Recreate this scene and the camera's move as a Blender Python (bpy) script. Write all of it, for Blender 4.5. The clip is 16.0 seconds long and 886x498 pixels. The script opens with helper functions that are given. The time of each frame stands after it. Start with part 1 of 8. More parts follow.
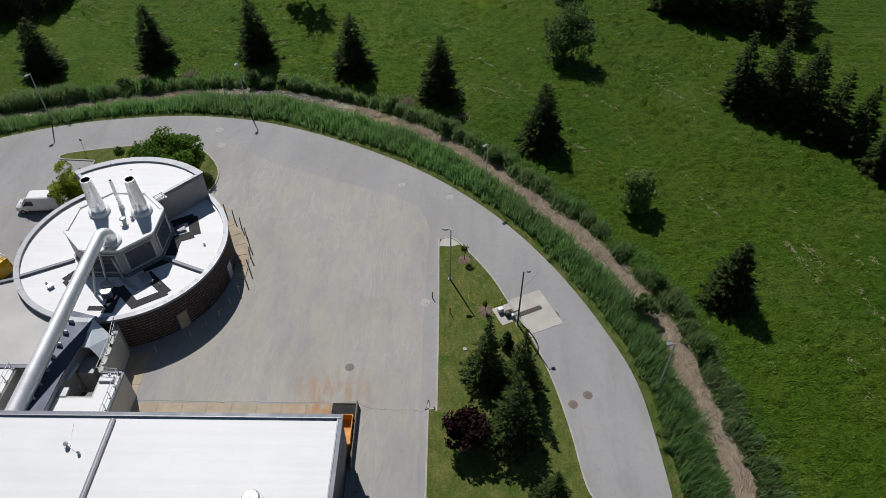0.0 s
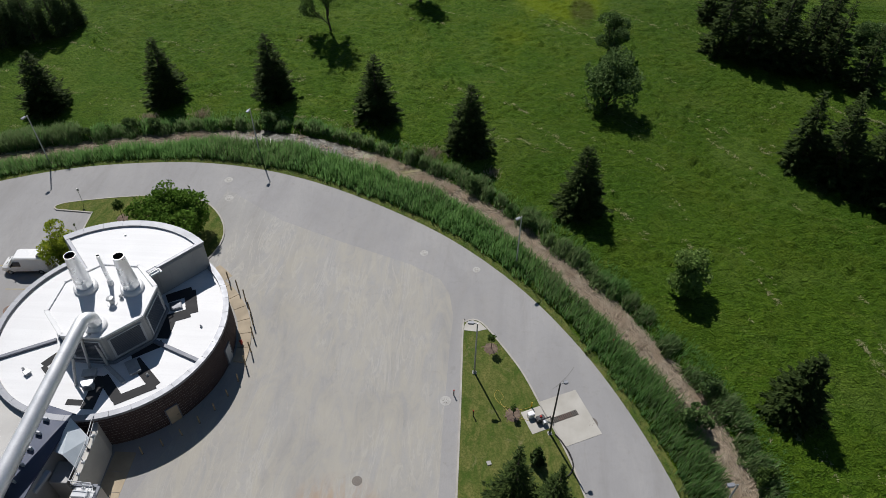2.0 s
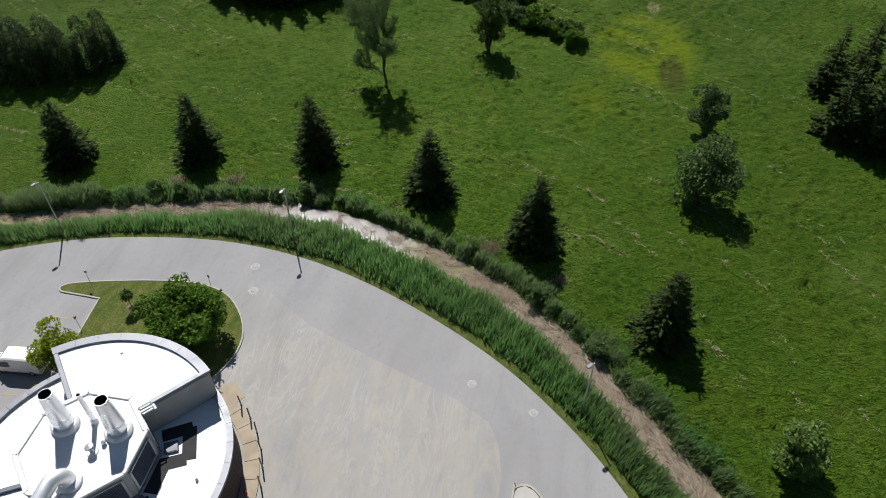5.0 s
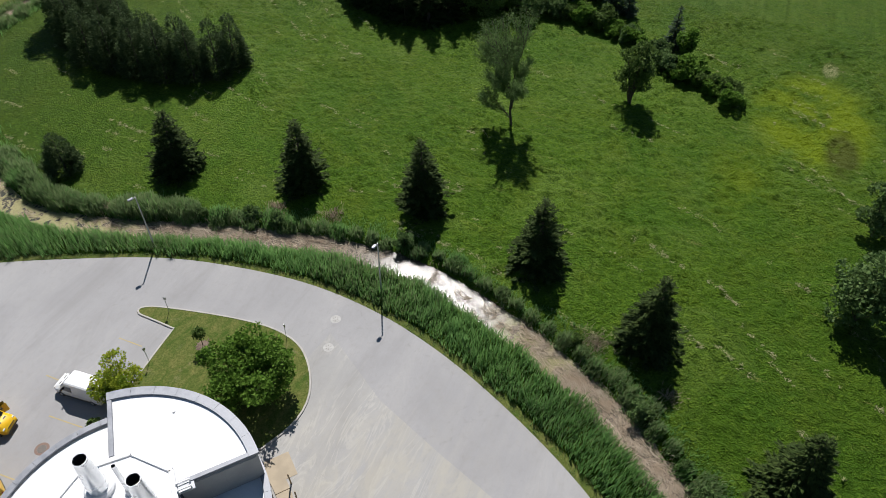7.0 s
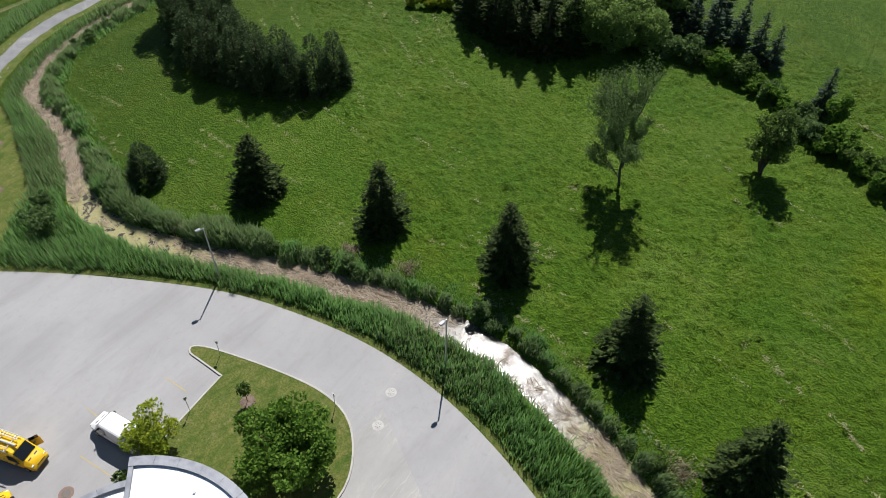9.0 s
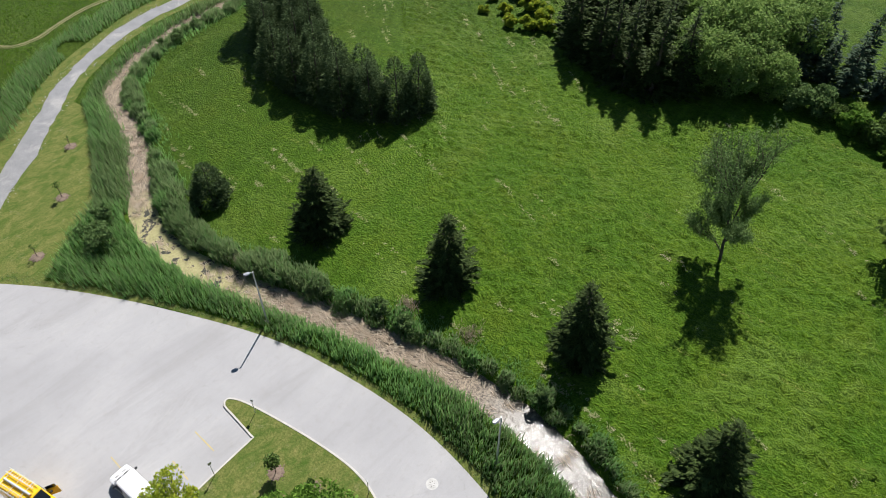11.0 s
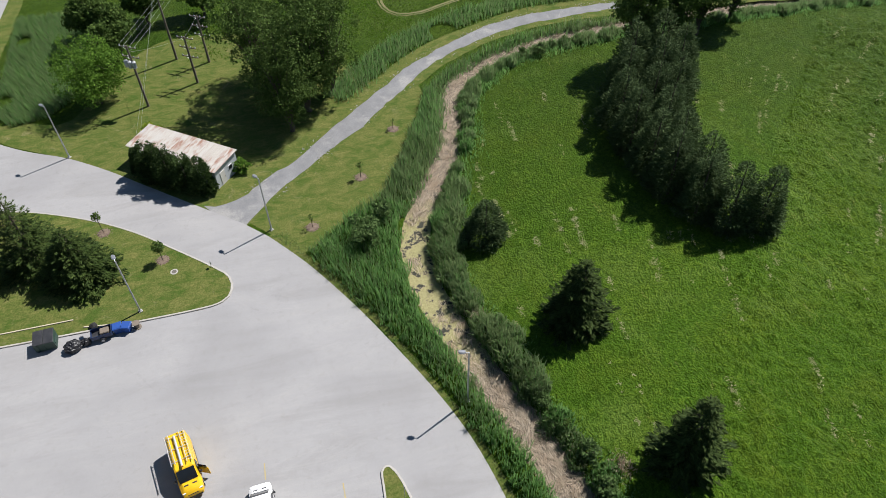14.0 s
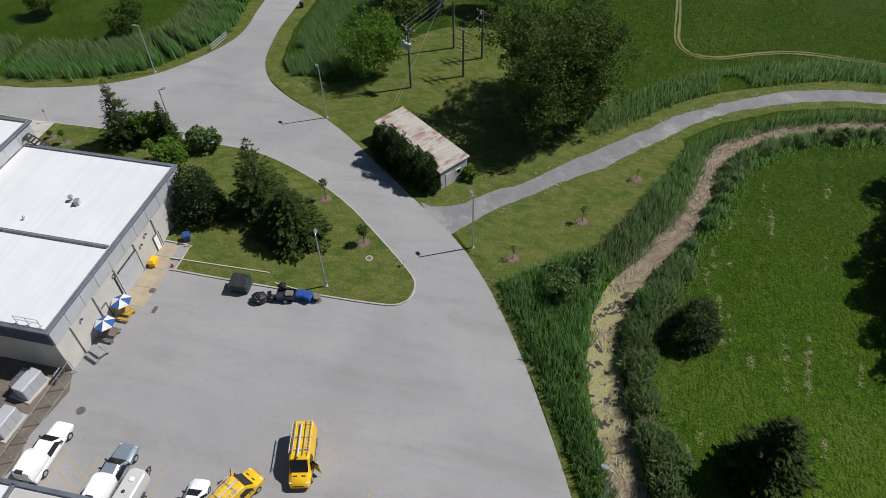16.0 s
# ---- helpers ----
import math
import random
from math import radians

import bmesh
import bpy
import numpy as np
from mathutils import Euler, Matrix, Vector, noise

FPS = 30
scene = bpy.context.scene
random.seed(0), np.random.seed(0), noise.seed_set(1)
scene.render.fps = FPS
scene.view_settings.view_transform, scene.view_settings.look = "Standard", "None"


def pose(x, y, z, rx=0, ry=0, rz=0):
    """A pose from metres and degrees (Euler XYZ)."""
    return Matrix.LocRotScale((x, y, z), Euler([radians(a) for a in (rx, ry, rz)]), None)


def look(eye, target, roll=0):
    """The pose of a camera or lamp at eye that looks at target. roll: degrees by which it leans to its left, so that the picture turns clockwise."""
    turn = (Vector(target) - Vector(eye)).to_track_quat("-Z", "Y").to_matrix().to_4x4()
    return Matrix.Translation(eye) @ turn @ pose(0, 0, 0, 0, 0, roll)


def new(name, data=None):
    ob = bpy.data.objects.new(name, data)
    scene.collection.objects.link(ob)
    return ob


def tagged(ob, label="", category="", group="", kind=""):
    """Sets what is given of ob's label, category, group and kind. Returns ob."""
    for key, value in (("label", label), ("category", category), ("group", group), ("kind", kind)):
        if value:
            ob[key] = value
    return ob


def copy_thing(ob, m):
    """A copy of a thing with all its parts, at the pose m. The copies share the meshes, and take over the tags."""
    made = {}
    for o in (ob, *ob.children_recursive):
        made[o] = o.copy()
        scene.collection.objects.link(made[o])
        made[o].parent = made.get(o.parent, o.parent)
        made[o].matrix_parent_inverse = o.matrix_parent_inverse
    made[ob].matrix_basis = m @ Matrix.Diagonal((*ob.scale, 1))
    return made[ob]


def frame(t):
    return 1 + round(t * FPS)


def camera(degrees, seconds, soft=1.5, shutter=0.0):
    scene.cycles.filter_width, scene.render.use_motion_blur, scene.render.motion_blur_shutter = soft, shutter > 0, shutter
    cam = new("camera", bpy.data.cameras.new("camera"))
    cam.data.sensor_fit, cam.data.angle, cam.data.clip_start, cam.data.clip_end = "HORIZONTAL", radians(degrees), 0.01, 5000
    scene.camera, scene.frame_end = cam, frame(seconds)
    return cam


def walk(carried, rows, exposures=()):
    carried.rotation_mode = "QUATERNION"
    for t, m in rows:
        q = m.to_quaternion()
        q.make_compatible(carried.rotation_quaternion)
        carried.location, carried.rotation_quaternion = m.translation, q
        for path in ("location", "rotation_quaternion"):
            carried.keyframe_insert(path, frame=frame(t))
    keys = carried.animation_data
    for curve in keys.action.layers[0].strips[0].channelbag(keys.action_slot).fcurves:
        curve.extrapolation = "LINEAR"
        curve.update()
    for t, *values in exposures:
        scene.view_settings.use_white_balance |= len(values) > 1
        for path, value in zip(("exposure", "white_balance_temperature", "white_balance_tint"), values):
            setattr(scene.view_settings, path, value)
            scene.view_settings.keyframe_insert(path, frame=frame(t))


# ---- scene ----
cam = camera(64.7, 16.0, soft=0.65)
PATH = [
    (0, (0.007, 0.03, 59.983), (-0.002, 1.45, 58.575), 0.3),
    (0.5, (-0.139, 3.282, 59.947), (-0.16, 4.703, 58.539), 0.4),
    (1, (-0.303, 6.455, 59.949), (-0.339, 7.876, 58.542), 0.4),
    (1.5, (-0.51, 9.678, 59.974), (-0.564, 11.098, 58.567), 0.5),
    (2, (-0.732, 12.854, 59.979), (-0.803, 14.275, 58.573), 0.5),
    (2.5, (-0.973, 16.049, 59.993), (-1.062, 17.469, 58.588), 0.5),
    (3, (-1.215, 19.21, 59.962), (-1.325, 20.631, 58.559), 0.5),
    (3.5, (-1.59, 22.346, 59.932), (-1.724, 23.766, 58.53), 0.6),
    (3.7, (-1.743, 23.57, 59.936), (-1.886, 24.989, 58.535), 0.6),
    (5.8, (-3.511, 36.451, 59.591), (-3.83, 37.837, 58.185), 0.5),
    (6, (-3.647, 37.658, 59.603), (-4.004, 39.035, 58.197), 0.5),
    (6.5, (-4.173, 40.648, 59.609), (-4.611, 42.0, 58.202), 0.5),
    (7, (-4.889, 43.577, 59.585), (-5.401, 44.9, 58.175), 0.6),
    (7.5, (-5.624, 46.433, 59.533), (-6.206, 47.726, 58.122), 0.5),
    (8, (-6.45, 49.318, 59.506), (-7.09, 50.579, 58.092), 0.5),
    (8.5, (-7.43, 52.024, 59.449), (-8.125, 53.253, 58.033), 0.5),
    (9, (-8.455, 54.684, 59.459), (-9.205, 55.877, 58.04), 0.5),
    (9.2, (-8.97, 55.753, 59.397), (-9.739, 56.933, 57.977), 0.6),
    (11.3, (-14.799, 66.024, 59.108), (-15.75, 67.04, 57.671), -0.2),
    (11.5, (-15.436, 67.011, 59.062), (-16.403, 68.012, 57.627), -0.1),
    (12, (-17.001, 69.11, 58.99), (-17.997, 70.082, 57.553), -0.2),
    (12.5, (-18.837, 70.996, 58.96), (-19.896, 71.896, 57.521), -0.1),
    (13, (-20.59, 73.005, 58.801), (-21.781, 73.719, 57.361), -0.5),
    (13.5, (-22.466, 74.848, 58.638), (-23.753, 75.364, 57.197), -0.7),
    (14, (-24.321, 76.508, 58.429), (-25.672, 76.825, 56.989), -1.0),
    (14.5, (-26.284, 77.946, 58.283), (-27.666, 78.071, 56.843), -1.4),
    (15, (-28.132, 78.988, 58.212), (-29.52, 78.942, 56.772), -1.5),
    (15.5, (-30.121, 80.101, 58.159), (-31.494, 79.889, 56.721), -1.6),
    (16, (-32.14, 80.896, 58.222), (-33.484, 80.552, 56.782), -1.8),
]
EXPOSURES = [(0, -0.3), (3.5, -0.05), (7, 0.26), (9, 0.45), (12.0, 0.82), (13.2, 0.83), (14, 0.54), (15, 0.28), (16, -0.05)]
walk(cam, [(t, look(eye, target, roll)) for t, eye, target, roll in PATH], EXPOSURES)

# ---- light ----
SUN = Vector((-0.275, 0.565, 0.80)).normalized()
world = bpy.data.worlds.new("sky")
scene.world = world
world.use_nodes = True
sky = world.node_tree.nodes.new("ShaderNodeTexSky")
sky.sky_type, sky.sun_disc = "NISHITA", False
sky.ozone_density, sky.dust_density, sky.air_density = 5.0, 0.0, 1.5
sky.sun_elevation = math.asin(SUN.z)
sky.sun_rotation = math.atan2(SUN.x, SUN.y)
world.node_tree.links.new(sky.outputs[0], world.node_tree.nodes["Background"].inputs[0])
world.node_tree.nodes["Background"].inputs[1].default_value = 0.042
sun = new("sun", bpy.data.lights.new("sun", "SUN"))
sun.data.energy, sun.data.angle, sun.data.color = 5.2, radians(0.53), (1.0, 0.967, 0.938)
sun.matrix_world = look(SUN * 200, (0, 0, 0))


# ---- materials ----
class Nodes:
    """A small helper round one node tree."""

    def __init__(self, name):
        self.m = bpy.data.materials.new(name)
        self.m.use_nodes = True
        self.t = self.m.node_tree
        self.bsdf = self.t.nodes["Principled BSDF"]
        self.out = self.t.nodes["Material Output"]

    def node(self, kind, **values):
        n = self.t.nodes.new(kind)
        for k, v in values.items():
            n.inputs[k].default_value = v
        return n

    def wire(self, a, b):
        self.t.links.new(a, b)

    def coords(self, space, stretch=(1, 1, 1), turn=0.0):
        if space == "world":
            src = self.node("ShaderNodeNewGeometry").outputs["Position"]
        else:
            src = self.node("ShaderNodeTexCoord").outputs["Object"]
        mp = self.node("ShaderNodeMapping")
        mp.inputs["Scale"].default_value = stretch
        mp.inputs["Rotation"].default_value = (0, 0, turn)
        self.wire(src, mp.inputs[0])
        return mp.outputs[0]

    def noise(self, where, scale, detail=4.0, rough=0.55, warp=0.0):
        n = self.node("ShaderNodeTexNoise", Scale=scale, Detail=detail, Roughness=rough, Distortion=warp)
        self.wire(where, n.inputs["Vector"])
        return n.outputs["Fac"]

    def ramp(self, fac, lo, hi, a=0.0, b=1.0):
        n = self.node("ShaderNodeMapRange")
        n.inputs[1].default_value, n.inputs[2].default_value = lo, hi
        n.inputs[3].default_value, n.inputs[4].default_value = a, b
        self.wire(fac, n.inputs[0])
        return n.outputs[0]

    def mix(self, fac, a, b, mode="MIX"):
        n = self.t.nodes.new("ShaderNodeMix")
        n.data_type, n.blend_type = "RGBA", mode
        for v, i in ((fac, 0), (a, 6), (b, 7)):
            if isinstance(v, (int, float)):
                n.inputs[i].default_value = v
            elif isinstance(v, tuple):
                n.inputs[i].default_value = (*v, 1)
            else:
                self.wire(v, n.inputs[i])
        return n.outputs[2]

    def times(self, a, b, op="MULTIPLY"):
        n = self.t.nodes.new("ShaderNodeMath")
        n.operation = op
        for v, i in ((a, 0), (b, 1)):
            if isinstance(v, (int, float)):
                n.inputs[i].default_value = v
            else:
                self.wire(v, n.inputs[i])
        return n.outputs[0]

    def bump(self, fac, strength, distance):
        n = self.node("ShaderNodeBump", Strength=strength, Distance=distance)
        self.wire(fac, n.inputs["Height"])
        self.wire(n.outputs[0], self.bsdf.inputs["Normal"])

    def done(self, color, rough=0.8, metal=0.0):
        self.wire(color, self.bsdf.inputs["Base Color"]) if not isinstance(color, tuple) else None
        if isinstance(color, tuple):
            self.bsdf.inputs["Base Color"].default_value = (*color, 1)
        if isinstance(rough, (int, float)):
            self.bsdf.inputs["Roughness"].default_value = rough
        else:
            self.wire(rough, self.bsdf.inputs["Roughness"])
        self.bsdf.inputs["Metallic"].default_value = metal
        return self.m


def plain(name, a, b=None, scale=3.0, rough=0.7, metal=0.0, bump=0.15, fine=25.0, space="object", depth=0.01):
    """Two tones over two scales of noise, with fine relief."""
    k = Nodes(name)
    p = k.coords(space)
    b = b or tuple(c * 0.78 for c in a)
    big, small = k.noise(p, scale, 5.0), k.noise(p, fine, 3.0)
    col = k.mix(k.ramp(big, 0.35, 0.65), a, b)
    col = k.mix(k.ramp(small, 0.3, 0.7, 0.0, 0.35), col, tuple(c * 0.72 for c in a))
    k.bump(small, bump, depth)
    return k.done(col, k.ramp(big, 0.3, 0.7, max(rough - 0.08, 0.03), min(rough + 0.08, 1.0)), metal)


def foliage(name, a, b, c, translucent=0.2, scale=0.8):
    """Leaves: three greens by island and by place, partly letting light through."""
    k = Nodes(name)
    g = k.node("ShaderNodeNewGeometry")
    rnd = g.outputs["Random Per Island"]
    oi = k.node("ShaderNodeObjectInfo").outputs["Random"]
    p = k.coords("world")
    col = k.mix(rnd, a, b)
    col = k.mix(k.ramp(k.noise(p, scale, 3.0), 0.45, 0.7), col, c)
    col = k.mix(k.ramp(oi, 0.0, 1.0, 0.0, 0.3), col, tuple(v * 0.6 for v in a))
    k.done(col, 0.62)
    k.bsdf.inputs["Specular IOR Level"].default_value = 0.06
    tr = k.node("ShaderNodeBsdfTranslucent")
    k.wire(col, tr.inputs[0])
    mx = k.node("ShaderNodeMixShader")
    mx.inputs[0].default_value = translucent
    k.wire(k.bsdf.outputs[0], mx.inputs[1])
    k.wire(tr.outputs[0], mx.inputs[2])
    k.wire(mx.outputs[0], k.out.inputs[0])
    return k.m


def meadow_material():
    k = Nodes("meadow_grass")
    p = k.coords("world")
    big, mid = k.noise(p, 0.045, 4.0, 0.55, 0.5), k.noise(p, 0.17, 5.0, 0.62, 0.4)
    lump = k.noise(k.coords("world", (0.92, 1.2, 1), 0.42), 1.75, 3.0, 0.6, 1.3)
    fold = k.noise(k.coords("world", (1.0, 1.4, 1), -0.6), 0.75, 3.0, 0.55, 1.6)
    ridge = k.ramp(k.times(k.times(fold, 0.5, "SUBTRACT"), 1.0, "ABSOLUTE"), 0.0, 0.16, 1.0, 0.0)
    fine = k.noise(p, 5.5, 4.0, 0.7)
    weed = k.noise(p, 0.085, 5.0, 0.66, 0.6)
    streak = k.noise(k.coords("world", (0.22, 1.0, 1), 0.42), 0.85, 4.0, 0.62)
    col = k.mix(k.ramp(big, 0.40, 0.60), (0.046, 0.108, 0.012), (0.064, 0.126, 0.014))
    col = k.mix(k.ramp(mid, 0.46, 0.66, 0.0, 0.55), col, (0.092, 0.130, 0.018))
    col = k.mix(k.ramp(weed, 0.52, 0.70, 0.0, 0.8), col, (0.120, 0.185, 0.050))
    pale = k.noise(p, 0.21, 3.0, 0.6, 0.9)
    col = k.mix(k.times(k.ramp(pale, 0.62, 0.72, 0.0, 0.6), k.ramp(fine, 0.40, 0.56)), col, (0.150, 0.215, 0.075))
    # shade in the furrows and sunlit tussock tops, painted along the relief
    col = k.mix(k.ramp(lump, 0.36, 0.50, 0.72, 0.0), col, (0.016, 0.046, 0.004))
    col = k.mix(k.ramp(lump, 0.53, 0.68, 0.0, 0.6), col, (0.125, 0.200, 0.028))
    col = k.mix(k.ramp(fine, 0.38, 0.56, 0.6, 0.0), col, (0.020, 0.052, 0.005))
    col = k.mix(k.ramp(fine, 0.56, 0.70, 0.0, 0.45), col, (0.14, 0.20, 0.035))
    def around(x, y, rx, ry):
        sphere = k.node("ShaderNodeTexGradient")
        sphere.gradient_type = "SPHERICAL"
        mp = k.node("ShaderNodeMapping")
        mp.inputs["Location"].default_value = (-x / rx, -y / ry, 0)
        mp.inputs["Scale"].default_value = (1 / rx, 1 / ry, 0)
        k.wire(p, mp.inputs[0])
        k.wire(mp.outputs[0], sphere.inputs[0])
        return sphere.outputs["Fac"]
    # backlit glow of the grass, painted brighter in the middle of the meadow
    backlit = k.ramp(around(-38, 128, 76, 56), 0.05, 0.55)
    col = k.mix(k.times(backlit, 0.40), col, k.mix(1.0, col, (1.75, 1.75, 1.5), "MULTIPLY"))
    # the grass's changing sunlit brightness, painted lighter east and darker west
    xyz = k.node("ShaderNodeSeparateXYZ")
    k.wire(p, xyz.inputs[0])
    col = k.mix(k.ramp(xyz.outputs[0], -40, 30, 0.0, 0.5), col, k.mix(1.0, col, (1.22, 1.2, 1.15), "MULTIPLY"))
    col = k.mix(k.ramp(xyz.outputs[0], -75, -125, 0.0, 0.35), col, k.mix(1.0, col, (0.5, 0.5, 0.5), "MULTIPLY"))
    # dry clippings left in drifts by the mower
    dry = k.times(k.ramp(streak, 0.63, 0.71), k.ramp(fine, 0.48, 0.60))
    col = k.mix(k.times(dry, 0.75), col, (0.30, 0.28, 0.14))
    # a paler, yellower damp patch in the far meadow
    patch = k.times(k.ramp(k.times(around(15, 145, 10.5, 15), k.times(around(6, 127, 7, 13), 0.22), "ADD"), 0.04, 0.36), k.ramp(mid, 0.36, 0.52))
    col = k.mix(k.times(patch, 0.95), col, k.mix(k.ramp(fine, 0.36, 0.6), (0.112, 0.168, 0.006), (0.185, 0.255, 0.012)))
    bare = k.times(k.ramp(around(18.6, 137.5, 3.4, 8), 0.15, 0.5), k.ramp(mid, 0.40, 0.5, 0.12, 0.8))
    col = k.mix(bare, col, (0.055, 0.06, 0.022))
    straw = k.times(k.ramp(around(17, 161, 1.7, 3.0), 0.1, 0.6), k.ramp(fine, 0.46, 0.56))
    col = k.mix(straw, col, (0.42, 0.40, 0.30))
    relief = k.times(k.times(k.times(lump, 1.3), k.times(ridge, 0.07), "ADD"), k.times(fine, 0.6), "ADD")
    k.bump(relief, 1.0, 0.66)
    col = k.mix(1.0, col, (0.97, 0.97, 0.70), "MULTIPLY")
    k.bsdf.inputs["Specular IOR Level"].default_value = 0.22
    k.bsdf.inputs["Specular Tint"].default_value = (0.75, 1.0, 0.2, 1)
    return k.done(col, 0.72)


def lawn_material():
    k = Nodes("mown_lawn")
    p = k.coords("world")
    big, small = k.noise(p, 0.25, 5.0, 0.6), k.noise(p, 5.0, 5.0, 0.7)
    col = k.mix(k.ramp(big, 0.38, 0.64), (0.044, 0.088, 0.012), (0.070, 0.104, 0.020))
    dry = k.noise(k.coords("world", (1.0, 0.5, 1), 0.4), 0.9, 6.0, 0.72, 0.8)
    col = k.mix(k.ramp(dry, 0.36, 0.68, 0.0, 0.9), col, (0.180, 0.165, 0.055))
    worn = k.noise(p, 0.55, 4.0, 0.7, 1.0)
    col = k.mix(k.ramp(worn, 0.60, 0.72, 0.0, 0.6), col, (0.24, 0.205, 0.11))
    col = k.mix(k.ramp(small, 0.38, 0.6, 0.6, 0.0), col, (0.036, 0.060, 0.009))
    k.bump(small, 0.8, 0.09)
    k.bsdf.inputs["Specular IOR Level"].default_value = 0.1
    return k.done(col, 0.9)


def asphalt_material(name, sandy, tint):
    k = Nodes(name)
    p = k.coords("world")
    patch = k.noise(p, 0.09, 5.0, 0.55, 0.6)
    swirl = k.noise(k.coords("world", (1.0, 0.20, 1), 0.12), 0.34, 6.0, 0.62, 0.7)
    scuff = k.noise(p, 1.4, 5.0, 0.65, 0.4)
    grit = k.noise(p, 22.0, 3.0)
    col = k.mix(k.ramp(patch, 0.35, 0.65), (0.262, 0.260, 0.261), (0.302, 0.300, 0.300))
    col = k.mix(k.ramp(swirl, 0.5, 0.68, 0.0, 0.35), col, (0.335, 0.330, 0.320))
    col = k.mix(k.ramp(swirl, 0.32, 0.48, 0.4, 0.0), col, (0.205, 0.200, 0.194))
    col = k.mix(k.ramp(scuff, 0.52, 0.72, 0.0, 0.28), col, (0.215, 0.205, 0.190))
    # pale scuffs drawn out by traffic
    drag = k.noise(k.coords("world", (1.0, 0.16, 1), -0.2), 0.45, 4.0, 0.6, 2.2)
    line = k.ramp(k.times(k.times(drag, 0.5, "SUBTRACT"), 1.0, "ABSOLUTE"), 0.0, 0.035, 1.0, 0.0)
    col = k.mix(k.times(line, k.ramp(patch, 0.42, 0.58, 0.1 * sandy, 0.8 * sandy)), col, (0.42, 0.405, 0.375))
    col = k.mix(k.ramp(grit, 0.4, 0.7, 0.0, 0.2), col, (0.16, 0.158, 0.155))
    # hairline cracks
    v = k.node("ShaderNodeTexVoronoi", Scale=0.085)
    v.feature = "DISTANCE_TO_EDGE"
    wob = k.node("ShaderNodeTexNoise", Scale=0.4, Detail=4.0)
    k.wire(p, wob.inputs["Vector"])
    add = k.node("ShaderNodeVectorMath")
    add.operation = "MULTIPLY_ADD"
    add.inputs[1].default_value = (3, 3, 0)
    k.wire(wob.outputs["Color"], add.inputs[0])
    k.wire(p, add.inputs[2])
    k.wire(add.outputs[0], v.inputs["Vector"])
    crack = k.times(k.ramp(v.outputs["Distance"], 0.0, 0.006, 1.0, 0.0), k.ramp(scuff, 0.45, 0.6))
    col = k.mix(k.times(crack, 0.16), col, (0.11, 0.108, 0.105))
    # windblown sand on the eastern yard
    sand = k.node("ShaderNodeTexGradient")
    sand.gradient_type = "SPHERICAL"
    ms = k.node("ShaderNodeMapping")
    ms.inputs["Location"].default_value = (13.0 / 24, -54.0 / 34, 0)
    ms.inputs["Scale"].default_value = (1 / 24, 1 / 34, 0)
    k.wire(p, ms.inputs[0])
    k.wire(ms.outputs[0], sand.inputs[0])
    drift = k.times(k.ramp(sand.outputs["Fac"], 0.02, 0.4), k.ramp(k.noise(k.coords("world", (1.0, 0.35, 1), 0.25), 0.55, 6.0, 0.68, 1.2), 0.36, 0.62))
    col = k.mix(k.times(drift, sandy), col, (0.345, 0.325, 0.278))
    col = k.mix(1.0, col, tint, "MULTIPLY")
    # rust washed out of the loading pit
    ball = k.node("ShaderNodeTexGradient")
    ball.gradient_type = "SPHERICAL"
    mp = k.node("ShaderNodeMapping")
    mp.inputs["Location"].default_value = (11.5 / 5.5, -39.6 / 4.5, 0)
    mp.inputs["Scale"].default_value = (1 / 5.5, 1 / 4.5, 0)
    k.wire(p, mp.inputs[0])
    k.wire(mp.outputs[0], ball.inputs[0])
    run = k.noise(k.coords("world", (1.0, 0.35, 1)), 0.8, 5.0, 0.66, 0.9)
    rust = k.times(k.ramp(ball.outputs["Fac"], 0.05, 0.75), k.ramp(run, 0.42, 0.62))
    col = k.mix(k.times(rust, 0.7), col, (0.30, 0.175, 0.090))
    k.bump(grit, 0.25, 0.006)
    return k.done(col, 0.82)


def gravel_material():
    k = Nodes("track_gravel")
    p = k.coords("world")
    big, small = k.noise(p, 0.5, 5.0, 0.65), k.noise(p, 9.0, 4.0, 0.7)
    wash = k.noise(k.coords("world", (1.0, 1.0, 1)), 0.16, 5.0, 0.7, 0.8)
    col = k.mix(k.ramp(big, 0.36, 0.62), (0.170, 0.172, 0.178), (0.225, 0.226, 0.230))
    col = k.mix(k.ramp(wash, 0.52, 0.66, 0.0, 0.75), col, (0.36, 0.35, 0.33))
    col = k.mix(k.ramp(small, 0.42, 0.62, 0.5, 0.0), col, (0.115, 0.115, 0.118))
    k.bump(small, 0.6, 0.03)
    return k.done(col, 0.9)


